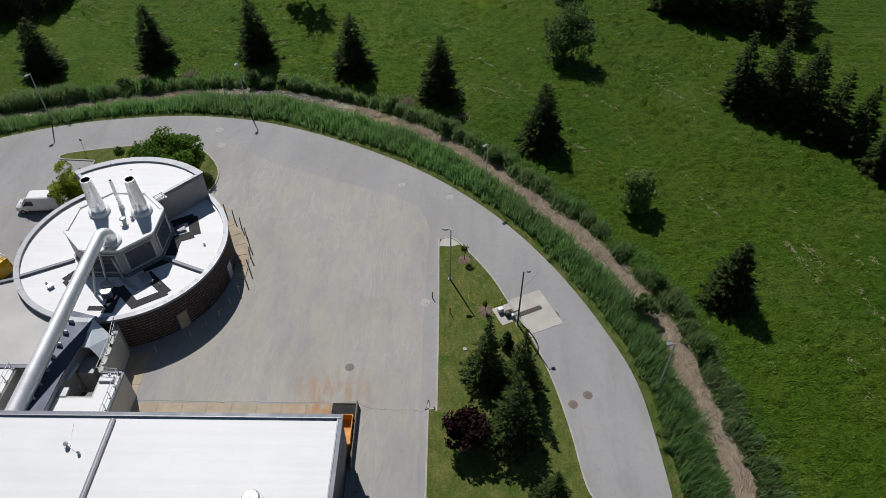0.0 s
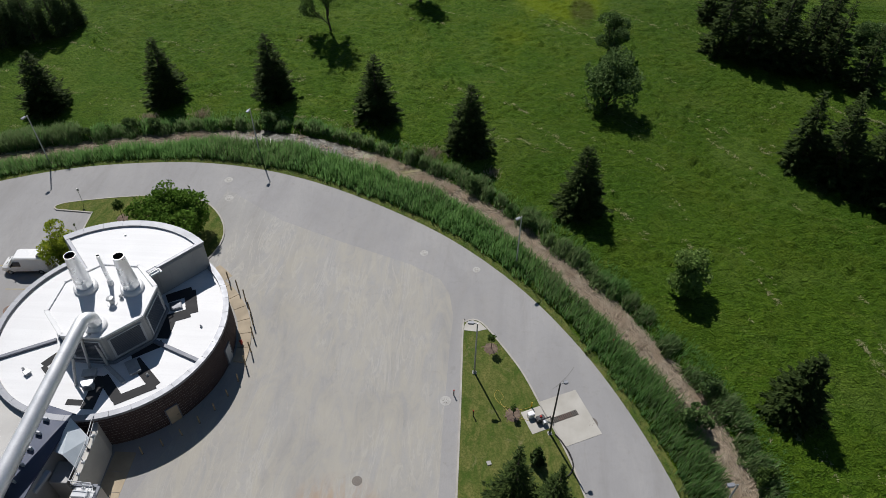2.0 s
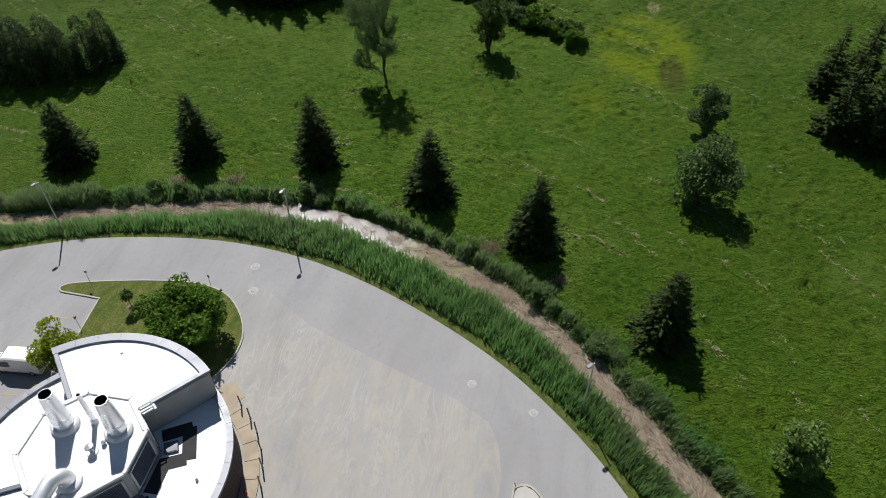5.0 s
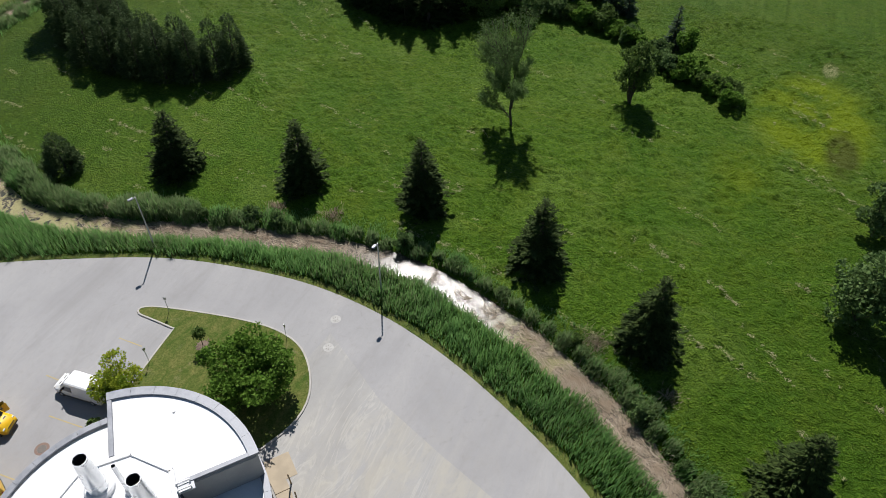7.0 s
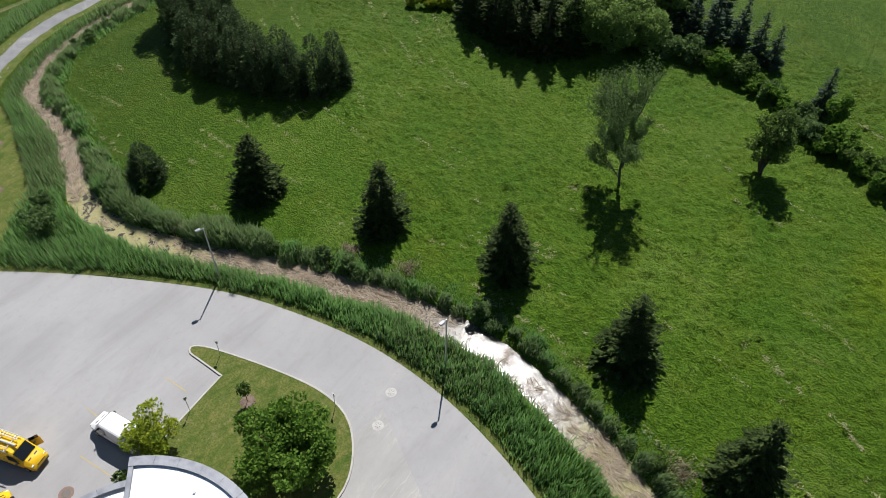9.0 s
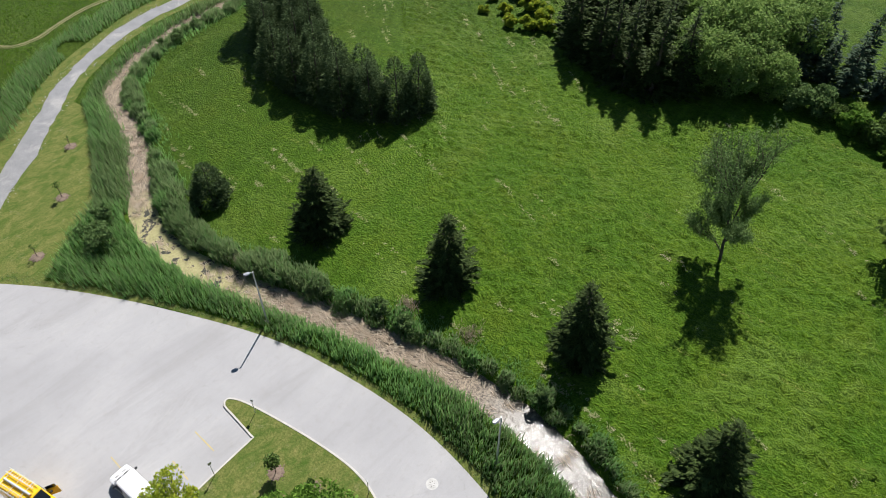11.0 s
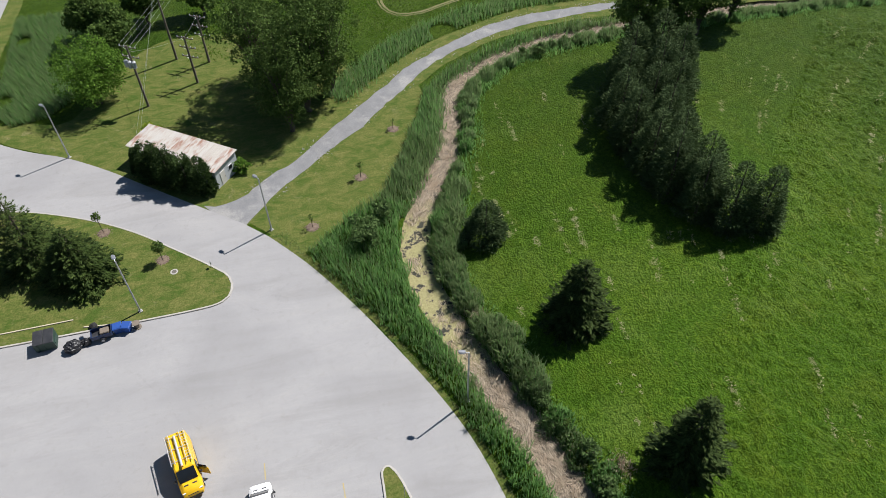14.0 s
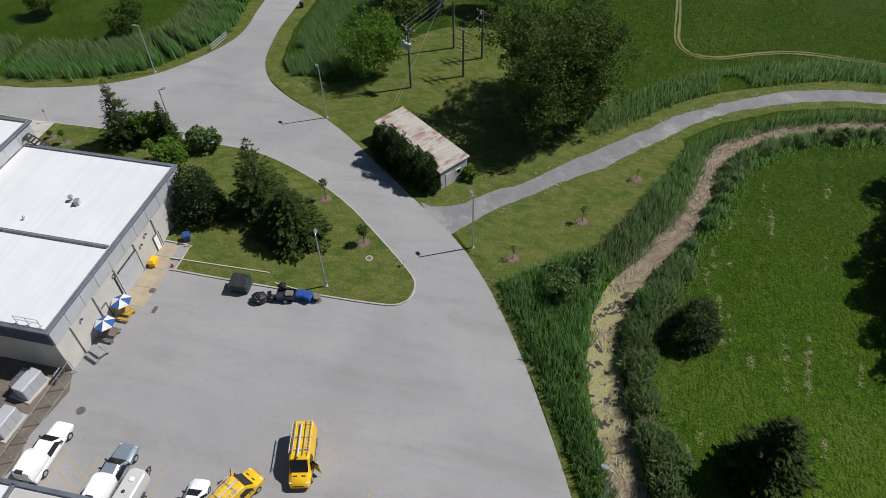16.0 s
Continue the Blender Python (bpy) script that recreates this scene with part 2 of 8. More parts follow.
def ditch_material():
    k = Nodes("ditch_thatch_and_water")
    p = k.coords("world")
    big, mid = k.noise(p, 0.16, 3.0), k.noise(p, 0.9, 5.0, 0.65)
    fine = k.noise(k.coords("world", (1, 1, 1), 0.4), 5.0, 5.0, 0.7, 1.0)
    col = k.mix(k.ramp(fine, 0.40, 0.60), (0.042, 0.031, 0.022), (0.28, 0.220, 0.152))
    # duckweed lies where the ditch widens, in the west
    xyz = k.node("ShaderNodeSeparateXYZ")
    k.wire(p, xyz.inputs[0])
    west = k.times(k.ramp(xyz.outputs[0], -60, -67), k.ramp(xyz.outputs[0], -90, -84))
    weed = k.times(west, k.ramp(mid, 0.43, 0.47))
    col = k.mix(k.times(west, k.ramp(mid, 0.44, 0.41)), col, (0.02, 0.022, 0.012))
    col = k.mix(weed, col, k.mix(k.ramp(fine, 0.35, 0.6), (0.17, 0.155, 0.058), (0.29, 0.265, 0.125)))
    wet = k.times(k.ramp(mid, 0.32, 0.44), k.times(k.ramp(xyz.outputs[0], -38, -30), k.ramp(xyz.outputs[0], -12, -19)))
    wet = k.times(wet, k.ramp(fine, 0.41, 0.50))
    col = k.mix(wet, col, (0.035, 0.033, 0.022))
    # a film of olive weed east of the open water
    film = k.times(k.times(k.ramp(xyz.outputs[0], -19, -14), k.ramp(xyz.outputs[0], -6, -9)), k.ramp(mid, 0.40, 0.50))
    col = k.mix(film, col, k.mix(k.ramp(fine, 0.35, 0.6), (0.16, 0.15, 0.06), (0.27, 0.25, 0.12)))
    k.bump(fine, 0.42, 0.06)
    return k.done(col, k.ramp(wet, 0.0, 1.0, 0.8, 0.2))


def brick_material():
    k = Nodes("dark_brown_brick")
    p = k.coords("object")
    oi = k.node("ShaderNodeObjectInfo").outputs["Random"]
    n = k.noise(p, 1.6, 5.0)
    f = k.noise(p, 14.0, 3.0)
    col = k.mix(k.ramp(n, 0.35, 0.65), (0.036, 0.021, 0.022), (0.050, 0.030, 0.028))
    col = k.mix(k.ramp(oi, 0, 1, 0, 0.35), col, (0.045, 0.026, 0.026))
    col = k.mix(k.ramp(f, 0.4, 0.7, 0, 0.4), col, (0.035, 0.022, 0.021))
    k.bump(f, 0.4, 0.01)
    return k.done(col, 0.85)


def roof_material():
    k = Nodes("white_roof_membrane")
    p = k.coords("world")
    big, small = k.noise(p, 0.25, 5.0, 0.6), k.noise(p, 7.0, 4.0)
    seam = k.noise(k.coords("world", (0.05, 1.6, 1)), 1.0, 2.0)
    col = k.mix(k.ramp(big, 0.35, 0.7), (0.68, 0.685, 0.695), (0.63, 0.635, 0.645))
    col = k.mix(k.ramp(small, 0.5, 0.75, 0, 0.2), col, (0.49, 0.49, 0.495))
    col = k.mix(k.ramp(seam, 0.45, 0.6, 0, 0.2), col, (0.52, 0.52, 0.53))
    k.bump(small, 0.1, 0.01)
    return k.done(col, 0.55)


def apron_material():
    k = Nodes("rust_washed_apron_concrete")
    p = k.coords("world")
    big, small = k.noise(p, 0.6, 5.0, 0.65), k.noise(p, 7.0, 4.0, 0.7)
    col = k.mix(k.ramp(big, 0.35, 0.65), (0.31, 0.265, 0.195), (0.40, 0.335, 0.245))
    col = k.mix(k.ramp(small, 0.45, 0.65, 0.0, 0.3), col, (0.25, 0.215, 0.16))
    xyz = k.node("ShaderNodeSeparateXYZ")
    k.wire(p, xyz.inputs[0])
    run = k.noise(k.coords("world", (1.0, 0.3, 1)), 0.9, 5.0, 0.66, 0.8)
    rust = k.times(k.ramp(xyz.outputs[0], -17.5, -12.0), k.ramp(run, 0.40, 0.58))
    col = k.mix(k.times(rust, 0.85), col, (0.36, 0.155, 0.045))
    k.bump(small, 0.3, 0.006)
    return k.done(col, 0.85)


def rusty_roof_material():
    k = Nodes("rusted_sheet_roof")
    p = k.coords("object")
    big, small = k.noise(k.coords("object", (1.3, 0.30, 1)), 1.5, 5.0, 0.68, 0.5), k.noise(p, 9.0, 4.0, 0.7)
    patch = k.noise(p, 0.28, 3.0)
    oi = k.node("ShaderNodeObjectInfo").outputs["Random"]
    col = k.mix(k.ramp(small, 0.3, 0.7), (0.36, 0.345, 0.32), (0.50, 0.48, 0.445))
    col = k.mix(k.ramp(oi, 0.5, 1.0, 0.0, 0.4), col, (0.30, 0.22, 0.16))
    col = k.mix(k.times(k.ramp(big, 0.44, 0.58, 0, 0.9), k.ramp(patch, 0.38, 0.55)), col, (0.24, 0.105, 0.060))
    k.bump(small, 0.2, 0.01)
    return k.done(col, 0.65)


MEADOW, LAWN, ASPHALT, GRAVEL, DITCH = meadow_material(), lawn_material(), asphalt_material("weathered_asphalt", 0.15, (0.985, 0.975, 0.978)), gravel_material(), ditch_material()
YARD = asphalt_material("old_sandy_yard_asphalt", 0.6, (1.035, 1.022, 0.990))
BRICK, ROOF, RUSTY = brick_material(), roof_material(), rusty_roof_material()
KERB = plain("kerb_concrete", (0.42, 0.40, 0.36), (0.33, 0.31, 0.28), 0.8, 0.85, space="world")
CONCRETE = plain("pale_concrete", (0.46, 0.44, 0.40), (0.38, 0.36, 0.32), 0.5, 0.85, space="world")
SANDY = plain("sandy_concrete", (0.40, 0.33, 0.235), (0.31, 0.26, 0.19), 0.6, 0.85, space="world")
APRON = apron_material()
FLASHING = plain("grey_metal_flashing", (0.110, 0.122, 0.155), (0.150, 0.162, 0.195), 0.7, 0.55, 0.1, 0.05)
PALEFLASH = plain("pale_metal_coping", (0.19, 0.20, 0.225), (0.27, 0.28, 0.305), 1.4, 0.5, 0.25, 0.05)
PANEL = plain("grey_wall_panel", (0.36, 0.362, 0.366), (0.31, 0.313, 0.318), 0.5, 0.55, 0.1, 0.05)
PALEPANEL = plain("pale_blue_grey_cladding", (0.46, 0.475, 0.50), (0.41, 0.425, 0.45), 0.5, 0.5, 0.1, 0.05)
NAVY = plain("dark_blue_sheet_and_wall_shade", (0.022, 0.034, 0.075), (0.030, 0.045, 0.09), 0.8, 0.5, 0.1, 0.05)
ICE = plain("pale_blue_canopy_sheet", (0.60, 0.66, 0.71), (0.52, 0.58, 0.63), 0.8, 0.5, 0.0, 0.05)
STUCCO = plain("cream_block_wall", (0.53, 0.51, 0.47), (0.46, 0.44, 0.405), 0.5, 0.85)
LOUVRE = plain("dark_louvre_metal", (0.12, 0.13, 0.155), (0.15, 0.16, 0.185), 1.5, 0.5, 0.2, 0.05)
STEEL = plain("bright_stainless_steel", (0.95, 0.955, 0.96), (0.86, 0.865, 0.87), 0.9, 0.30, 0.62, 0.03, 6.0)
DUCTSTEEL = plain("brushed_duct_steel", (0.95, 0.955, 0.965), (0.88, 0.885, 0.90), 0.9, 0.52, 0.75, 0.04, 6.0)
GALV = plain("galvanised_steel", (0.46, 0.47, 0.48), (0.38, 0.39, 0.40), 2.0, 0.45, 0.5, 0.05)
DARKSTEEL = plain("dark_painted_steel", (0.035, 0.036, 0.04), (0.05, 0.05, 0.055), 2.0, 0.5, 0.3, 0.05)
BINBAG = plain("black_plastic_sheet", (0.012, 0.012, 0.014), (0.022, 0.022, 0.025), 3.0, 0.42, 0.0, 0.5, 9.0, depth=0.05)
SOOT_AND_SHADE = plain("soot_and_shade_black", (0.018, 0.018, 0.018), None, 2.0, 0.9)
BLACKPAD = plain("black_rubber_walkway", (0.020, 0.020, 0.022), (0.030, 0.030, 0.032), 1.5, 0.85)
RUBBER = plain("tyre_rubber", (0.020, 0.020, 0.021), (0.03, 0.03, 0.03), 4.0, 0.85)
WHITEPAINT = plain("white_vehicle_paint", (0.86, 0.86, 0.86), (0.82, 0.82, 0.82), 0.8, 0.25, 0, 0.01)
YELLOWPAINT = plain("yellow_vehicle_paint", (0.80, 0.48, 0.014), (0.75, 0.44, 0.013), 0.8, 0.3, 0, 0.01)
SILVERPAINT = plain("silver_blue_vehicle_paint", (0.36, 0.42, 0.47), (0.32, 0.38, 0.43), 0.8, 0.28, 0.5, 0.01)
GREYPAINT = plain("pale_grey_trailer_paint", (0.55, 0.55, 0.54), (0.48, 0.48, 0.47), 0.8, 0.4, 0, 0.03)
GREENPAINT = plain("dark_green_steel", (0.028, 0.06, 0.045), (0.02, 0.045, 0.035), 1.5, 0.55, 0, 0.1)
BLUEPLASTIC = plain("blue_plastic", (0.02, 0.075, 0.30), (0.018, 0.06, 0.24), 2.0, 0.5)
BLUEPAINT = plain("dark_blue_paint", (0.018, 0.035, 0.10), (0.015, 0.03, 0.075), 2.0, 0.4)
REDPAINT = plain("red_paint", (0.45, 0.03, 0.02), None, 2.0, 0.5)
ORANGE = plain("orange_painted_steel", (0.62, 0.26, 0.03), (0.50, 0.20, 0.03), 1.2, 0.6)
CLOTHWHITE = plain("white_umbrella_cloth", (0.72, 0.72, 0.70), None, 2.0, 0.9)
CLOTHBLUE = plain("blue_umbrella_cloth", (0.03, 0.10, 0.33), None, 2.0, 0.9)
TIMBER = plain("weathered_timber", (0.19, 0.155, 0.12), (0.145, 0.12, 0.095), 2.0, 0.85)
POLEWOOD = plain("grey_pole_wood", (0.15, 0.125, 0.105), (0.11, 0.09, 0.075), 2.0, 0.9)
ALUMINIUM = plain("bare_aluminium", (0.62, 0.62, 0.61), (0.55, 0.55, 0.54), 2.0, 0.4, 0.6, 0.03)
IRON = plain("cast_iron_cover", (0.13, 0.115, 0.105), (0.17, 0.15, 0.13), 3.0, 0.7, 0.3)
PALECOVER = plain("pale_concrete_cover", (0.44, 0.43, 0.41), (0.34, 0.33, 0.31), 2.0, 0.85)
REDCOVER = plain("rusty_red_cover", (0.20, 0.125, 0.095), (0.17, 0.125, 0.105), 3.0, 0.8)
LINE = plain("worn_yellow_line", (0.42, 0.33, 0.12), (0.33, 0.29, 0.19), 1.2, 0.8, space="world")
MULCH = plain("red_brown_mulch", (0.11, 0.075, 0.055), (0.20, 0.150, 0.112), 3.0, 0.95, 0, 0.8, 12.0, depth=0.05)
BARK = plain("grey_brown_bark", (0.085, 0.068, 0.052), (0.055, 0.044, 0.034), 2.0, 0.95, 0, 0.6, 14.0)
STONE = plain("field_stone", (0.30, 0.295, 0.27), (0.22, 0.215, 0.195), 2.0, 0.9, 0, 0.5)
SPRUCE = foliage("spruce_needles", (0.022, 0.040, 0.010), (0.076, 0.110, 0.028), (0.036, 0.060, 0.016), 0.18)
BLUESPRUCE = foliage("blue_green_needles", (0.044, 0.074, 0.044), (0.095, 0.140, 0.078), (0.065, 0.104, 0.056), 0.25)
CEDAR = foliage("cedar_foliage", (0.026, 0.050, 0.015), (0.074, 0.116, 0.034), (0.044, 0.076, 0.022), 0.2)
PINE = foliage("pine_needles", (0.042, 0.072, 0.028), (0.110, 0.156, 0.064), (0.070, 0.108, 0.043), 0.32)
LEAF = foliage("maple_leaves", (0.090, 0.185, 0.028), (0.180, 0.300, 0.048), (0.135, 0.240, 0.036), 0.46)
ASHLEAF = foliage("pale_ash_leaves", (0.120, 0.205, 0.050), (0.270, 0.370, 0.110), (0.190, 0.290, 0.075), 0.46)
DARKLEAF = foliage("poplar_leaves", (0.052, 0.096, 0.022), (0.140, 0.205, 0.052), (0.082, 0.135, 0.034), 0.36)
GREYLEAF = foliage("willow_leaves", (0.080, 0.145, 0.045), (0.185, 0.265, 0.095), (0.125, 0.195, 0.066), 0.38)
LIMELEAF = foliage("yellow_green_leaves", (0.22, 0.30, 0.030), (0.42, 0.45, 0.045), (0.17, 0.27, 0.035), 0.5)
PURPLELEAF = foliage("purple_plum_leaves", (0.030, 0.012, 0.014), (0.060, 0.024, 0.026), (0.042, 0.018, 0.018), 0.15)
REED = foliage("green_reed_blades", (0.115, 0.242, 0.064), (0.235, 0.405, 0.134), (0.175, 0.325, 0.108), 0.52, 0.3)
GREYREED = foliage("grey_green_reed_blades", (0.150, 0.225, 0.090), (0.285, 0.370, 0.165), (0.205, 0.285, 0.125), 0.48, 0.3)
DEADREED = foliage("dead_reed_straw", (0.33, 0.265, 0.195), (0.62, 0.53, 0.42), (0.40, 0.31, 0.225), 0.25, 0.5)
DRY = foliage("dry_mown_clippings", (0.24, 0.25, 0.11), (0.46, 0.44, 0.27), (0.24, 0.27, 0.11), 0.4, 0.5)
TUFT = foliage("meadow_tufts", (0.060, 0.140, 0.012), (0.130, 0.225, 0.024), (0.10, 0.165, 0.02), 0.65, 0.15)
GLASS = Nodes("dark_vehicle_glass").done((0.012, 0.014, 0.016), 0.06)
LENS = Nodes("lamp_lens").done((0.75, 0.76, 0.74), 0.2)


# ---- building helpers ----
class Shape:
    """Vertices and faces gathered for one mesh."""

    def __init__(self):
        self.v, self.f = [], []

    def add(self, verts, faces):
        n = len(self.v)
        self.v += [tuple(p) for p in verts]
        self.f += [tuple(i + n for i in q) for q in faces]
        return self

    def box(self, c, s, bevel=0.0, rz=0.0, tilt=(0, 0)):
        bm = bmesh.new()
        bmesh.ops.create_cube(bm, size=1.0)
        bmesh.ops.scale(bm, vec=s, verts=bm.verts)
        if bevel:
            bmesh.ops.bevel(bm, geom=bm.edges[:], offset=bevel, segments=2 if bevel > 0.04 else 1, affect="EDGES")
        m = pose(*c, tilt[0], tilt[1], rz)
        self.add([m @ v.co for v in bm.verts], [[v.index for v in f.verts] for f in bm.faces])
        bm.free()
        return self

    def prism(self, poly, z0, z1):
        n = len(poly)
        self.add([(x, y, z0) for x, y in poly] + [(x, y, z1) for x, y in poly],
                 [tuple(range(n - 1, -1, -1)), tuple(range(n, 2 * n))] + [(i, (i + 1) % n, n + (i + 1) % n, n + i) for i in range(n)])
        return self

    def tube(self, path, radii, n=10, caps=True):
        path = [Vector(p) for p in path]
        radii = radii if isinstance(radii, (list, tuple)) else [radii] * len(path)
        verts, faces = [], []
        side = None
        for i, p in enumerate(path):
            d = (path[min(i + 1, len(path) - 1)] - path[max(i - 1, 0)]).normalized()
            if side is None:
                side = d.orthogonal().normalized()
            side = (side - d * side.dot(d)).normalized()
            up = d.cross(side)
            for j in range(n):
                a = 2 * math.pi * j / n
                verts.append(p + (side * math.cos(a) + up * math.sin(a)) * radii[i])
        for i in range(len(path) - 1):
            for j in range(n):
                k = (j + 1) % n
                faces.append((i * n + j, i * n + k, (i + 1) * n + k, (i + 1) * n + j))
        if caps:
            faces.append(tuple(range(n - 1, -1, -1)))
            faces.append(tuple((len(path) - 1) * n + j for j in range(n)))
        return self.add(verts, faces)

    def lathe(self, profile, n=24, c=(0, 0, 0)):
        verts = [(c[0] + r * math.cos(2 * math.pi * j / n), c[1] + r * math.sin(2 * math.pi * j / n), c[2] + z) for r, z in profile for j in range(n)]
        faces = [(i * n + j, i * n + (j + 1) % n, (i + 1) * n + (j + 1) % n, (i + 1) * n + j) for i in range(len(profile) - 1) for j in range(n)]
        return self.add(verts, faces)

    def loft(self, rings):
        """Closed rings of equal length, skinned, with capped ends."""
        n = len(rings[0])
        verts = [p for r in rings for p in r]
        faces = [(i * n + j, i * n + (j + 1) % n, (i + 1) * n + (j + 1) % n, (i + 1) * n + j) for i in range(len(rings) - 1) for j in range(n)]
        faces += [tuple(range(n - 1, -1, -1)), tuple((len(rings) - 1) * n + j for j in range(n))]
        return self.add(verts, faces)

    def mesh(self, name, material, smooth=False, tidy=True):
        me = bpy.data.meshes.new(name)
        me.from_pydata(self.v, [], self.f)
        if tidy:
            bm = bmesh.new()
            bm.from_mesh(me)
            bmesh.ops.recalc_face_normals(bm, faces=bm.faces)
            bm.to_mesh(me)
            bm.free()
        if smooth:
            me.shade_smooth()
            me.set_sharp_from_angle(angle=radians(28))
        me.materials.append(material)
        return me


def part(name, shape, material, parent, label="", smooth=False):
    ob = new(name, shape.mesh(name, material, smooth))
    ob.parent = parent
    return tagged(ob, label)


def thing(name, label, category, group="", m=None, kind=""):
    ob = new(name)
    ob.empty_display_size = 0.3
    if m is not None:
        ob.matrix_basis = m
    return tagged(ob, label, category, group, kind)


def setting(name, shape, material, label, category, kind="structure", tidy=True):
    return tagged(new(name, shape.mesh(name, material, False, tidy)), label, category, "", kind)


def spline(points, step=1.0, closed=False):
    """A smooth line through a few points, as an array of places about step apart."""
    p = [np.array(q, float) for q in points]
    n = len(p)
    out = []
    for i in range(n if closed else n - 1):
        a, b, c, d = (p[(i + k) % n] if closed else p[min(max(i + k, 0), n - 1)] for k in (-1, 0, 1, 2))
        m = max(2, int(np.linalg.norm(c - b) / step))
        for t in np.arange(m) / m:
            out.append(0.5 * (2 * b + (c - a) * t + (2 * a - 5 * b + 4 * c - d) * t**2 + (3 * b - a - 3 * c + d) * t**3))
    if not closed:
        out.append(p[-1])
    return np.array(out)


def normals(line, closed=False):
    """The unit normals to the left of a plane line."""
    if closed:
        d = np.roll(line, -1, 0) - np.roll(line, 1, 0)
    else:
        d = np.gradient(line, axis=0)
    d = d / np.linalg.norm(d, axis=1, keepdims=True)
    return np.stack([-d[:, 1], d[:, 0]], 1)


def fill(poly, z):
    """A flat sheet inside a closed outline."""
    bm = bmesh.new()
    vs = [bm.verts.new((x, y, z)) for x, y in poly]
    es = [bm.edges.new((vs[i], vs[(i + 1) % len(vs)])) for i in range(len(vs))]
    bmesh.ops.triangle_fill(bm, edges=es, use_beauty=True, use_dissolve=False)
    s = Shape()
    bm.verts.index_update()
    s.add([v.co for v in bm.verts], [[v.index for v in f.verts] for f in bm.faces])
    bm.free()
    return s


def ribbon(line, left, right, z, uneven=0.0, seed=0):
    """A strip along a line between two offsets, with edges that waver a little."""
    rng = np.random.default_rng(seed)
    nn = normals(line)
    wob = np.convolve(rng.normal(0, uneven, len(line) + 4), np.ones(5) / 2.2, "valid") if uneven else np.zeros(len(line))
    a, b = line + nn * (left + wob)[:, None], line + nn * (right - wob[::-1])[:, None]
    n = len(line)
    return Shape().add([(x, y, z) for x, y in a] + [(x, y, z) for x, y in b], [(i, i + 1, n + i + 1, n + i) for i in range(n - 1)])


# ---- ground, roads, ditch ----
ROAD_EDGE = [(22.5, -45), (21.5, 0), (20.7, 22), (20.4, 33), (19.7, 41.2), (17.8, 47.2), (15, 53.5), (11.6, 59.5), (7.2, 65.6), (2.2, 70.9), (-4, 76), (-12.2, 80.9),
             (-20.9, 84.9), (-29.8, 87.5), (-39.5, 88.4), (-50.3, 87.2), (-58.5, 85.0), (-68.9, 80.4), (-75.3, 77.1), (-81.2, 73.6), (-86.3, 69.9)]
ROAD_WEST = [(-89.2, 67.2), (-94.4, 61.2), (-100.3, 54.5), (-104.0, 50.3), (-108.1, 44.8), (-111.4, 38.7), (-115.4, 33.5), (-120.5, 30.4), (-127.3, 29), (-136, 28.5), (-165, 29), (-260, 31)]
ROAD_BACK = [(-260, 24), (-165, 22.4), (-140, 22.1), (-131, 22.9), (-126, 22.5), (-121, 20.2), (-114.9, 15.9), (-110.3, 9.5), (-107.2, 0), (-106.2, -12), (-106, -60)]
DITCH_LINE = [(28, 0), (27.3, 20), (26.9, 32), (26.3, 36), (25.4, 42), (24.0, 49), (20.6, 56.4), (15, 65.4), (8.4, 73.8), (0.7, 81.4), (-7.7, 87.5), (-18.5, 92.5), (-28, 95.2), (-36, 95.4),
              (-42.3, 94.4), (-50, 92.7), (-57, 90.7), (-66, 88.1), (-75, 86.2), (-82.5, 86.8), (-89.5, 90.2), (-99, 95), (-109.5, 98), (-114.5, 102), (-119, 110), (-121.8, 122), (-122.5, 150), (-121, 210)]
TRACK_LINE = [(-90.6, 64.6), (-93.6, 68.8), (-100.0, 76.2), (-111.5, 88.4), (-118.5, 95.5), (-123.2, 103), (-127.2, 113), (-128.6, 122), (-128, 140), (-124, 175)]
path = spline([(-175, 93.5), (-150, 93.4), (-142.3, 93.1), (-138.4, 93.3), (-135.4, 95.2), (-135.0, 99.3), (-137.2, 104.8), (-138.9, 111.9), (-137.9, 122.1), (-135.7, 131.1), (-131.0, 134)], 1.5)
edge, west, back = spline(ROAD_EDGE, 1.5), spline(ROAD_WEST, 1.5), spline(ROAD_BACK, 2.5)
ditch, track = spline(DITCH_LINE, 1.0), spline(TRACK_LINE, 1.2)


def distance_to(line, p):
    """The distance of places from a line of close points."""
    out = np.full(len(p), 1e9)
    for i in range(0, len(line), 40):
        seg = line[i:i + 40]
        out = np.minimum(out, np.sqrt(((p[:, None, :] - seg[None]) ** 2).sum(2)).min(1))
    return out


def ground_height(p):
    """A gently uneven meadow with the ditch cut into it, level beside the roads."""
    d = distance_to(ditch, p)
    soft = np.clip((distance_to(edge, p) - 16) / 25, 0, 1) * np.clip((p[:, 1] - 60 + p[:, 0] * 0.2) / 20, 0, 1) * np.clip((distance_to(track, p) - 5) / 10, 0, 1) * np.clip((distance_to(path, p) - 1) / 6, 0, 1)
    roll = 0.14 * np.sin(p[:, 0] * 0.23 + 1) * np.sin(p[:, 1] * 0.19) + 0.10 * np.sin(p[:, 0] * 0.71 + p[:, 1] * 0.43)
    return roll * soft - 1.05 * np.exp(-((d / 1.9) ** 4))


def ground_axis(lo, hi, fine, coarse):
    out = list(np.arange(lo, hi + 0.1, fine))
    for k in range(1, 14):
        out = [lo - coarse * k**2] + out + [hi + coarse * k**2]
    return np.array(out)


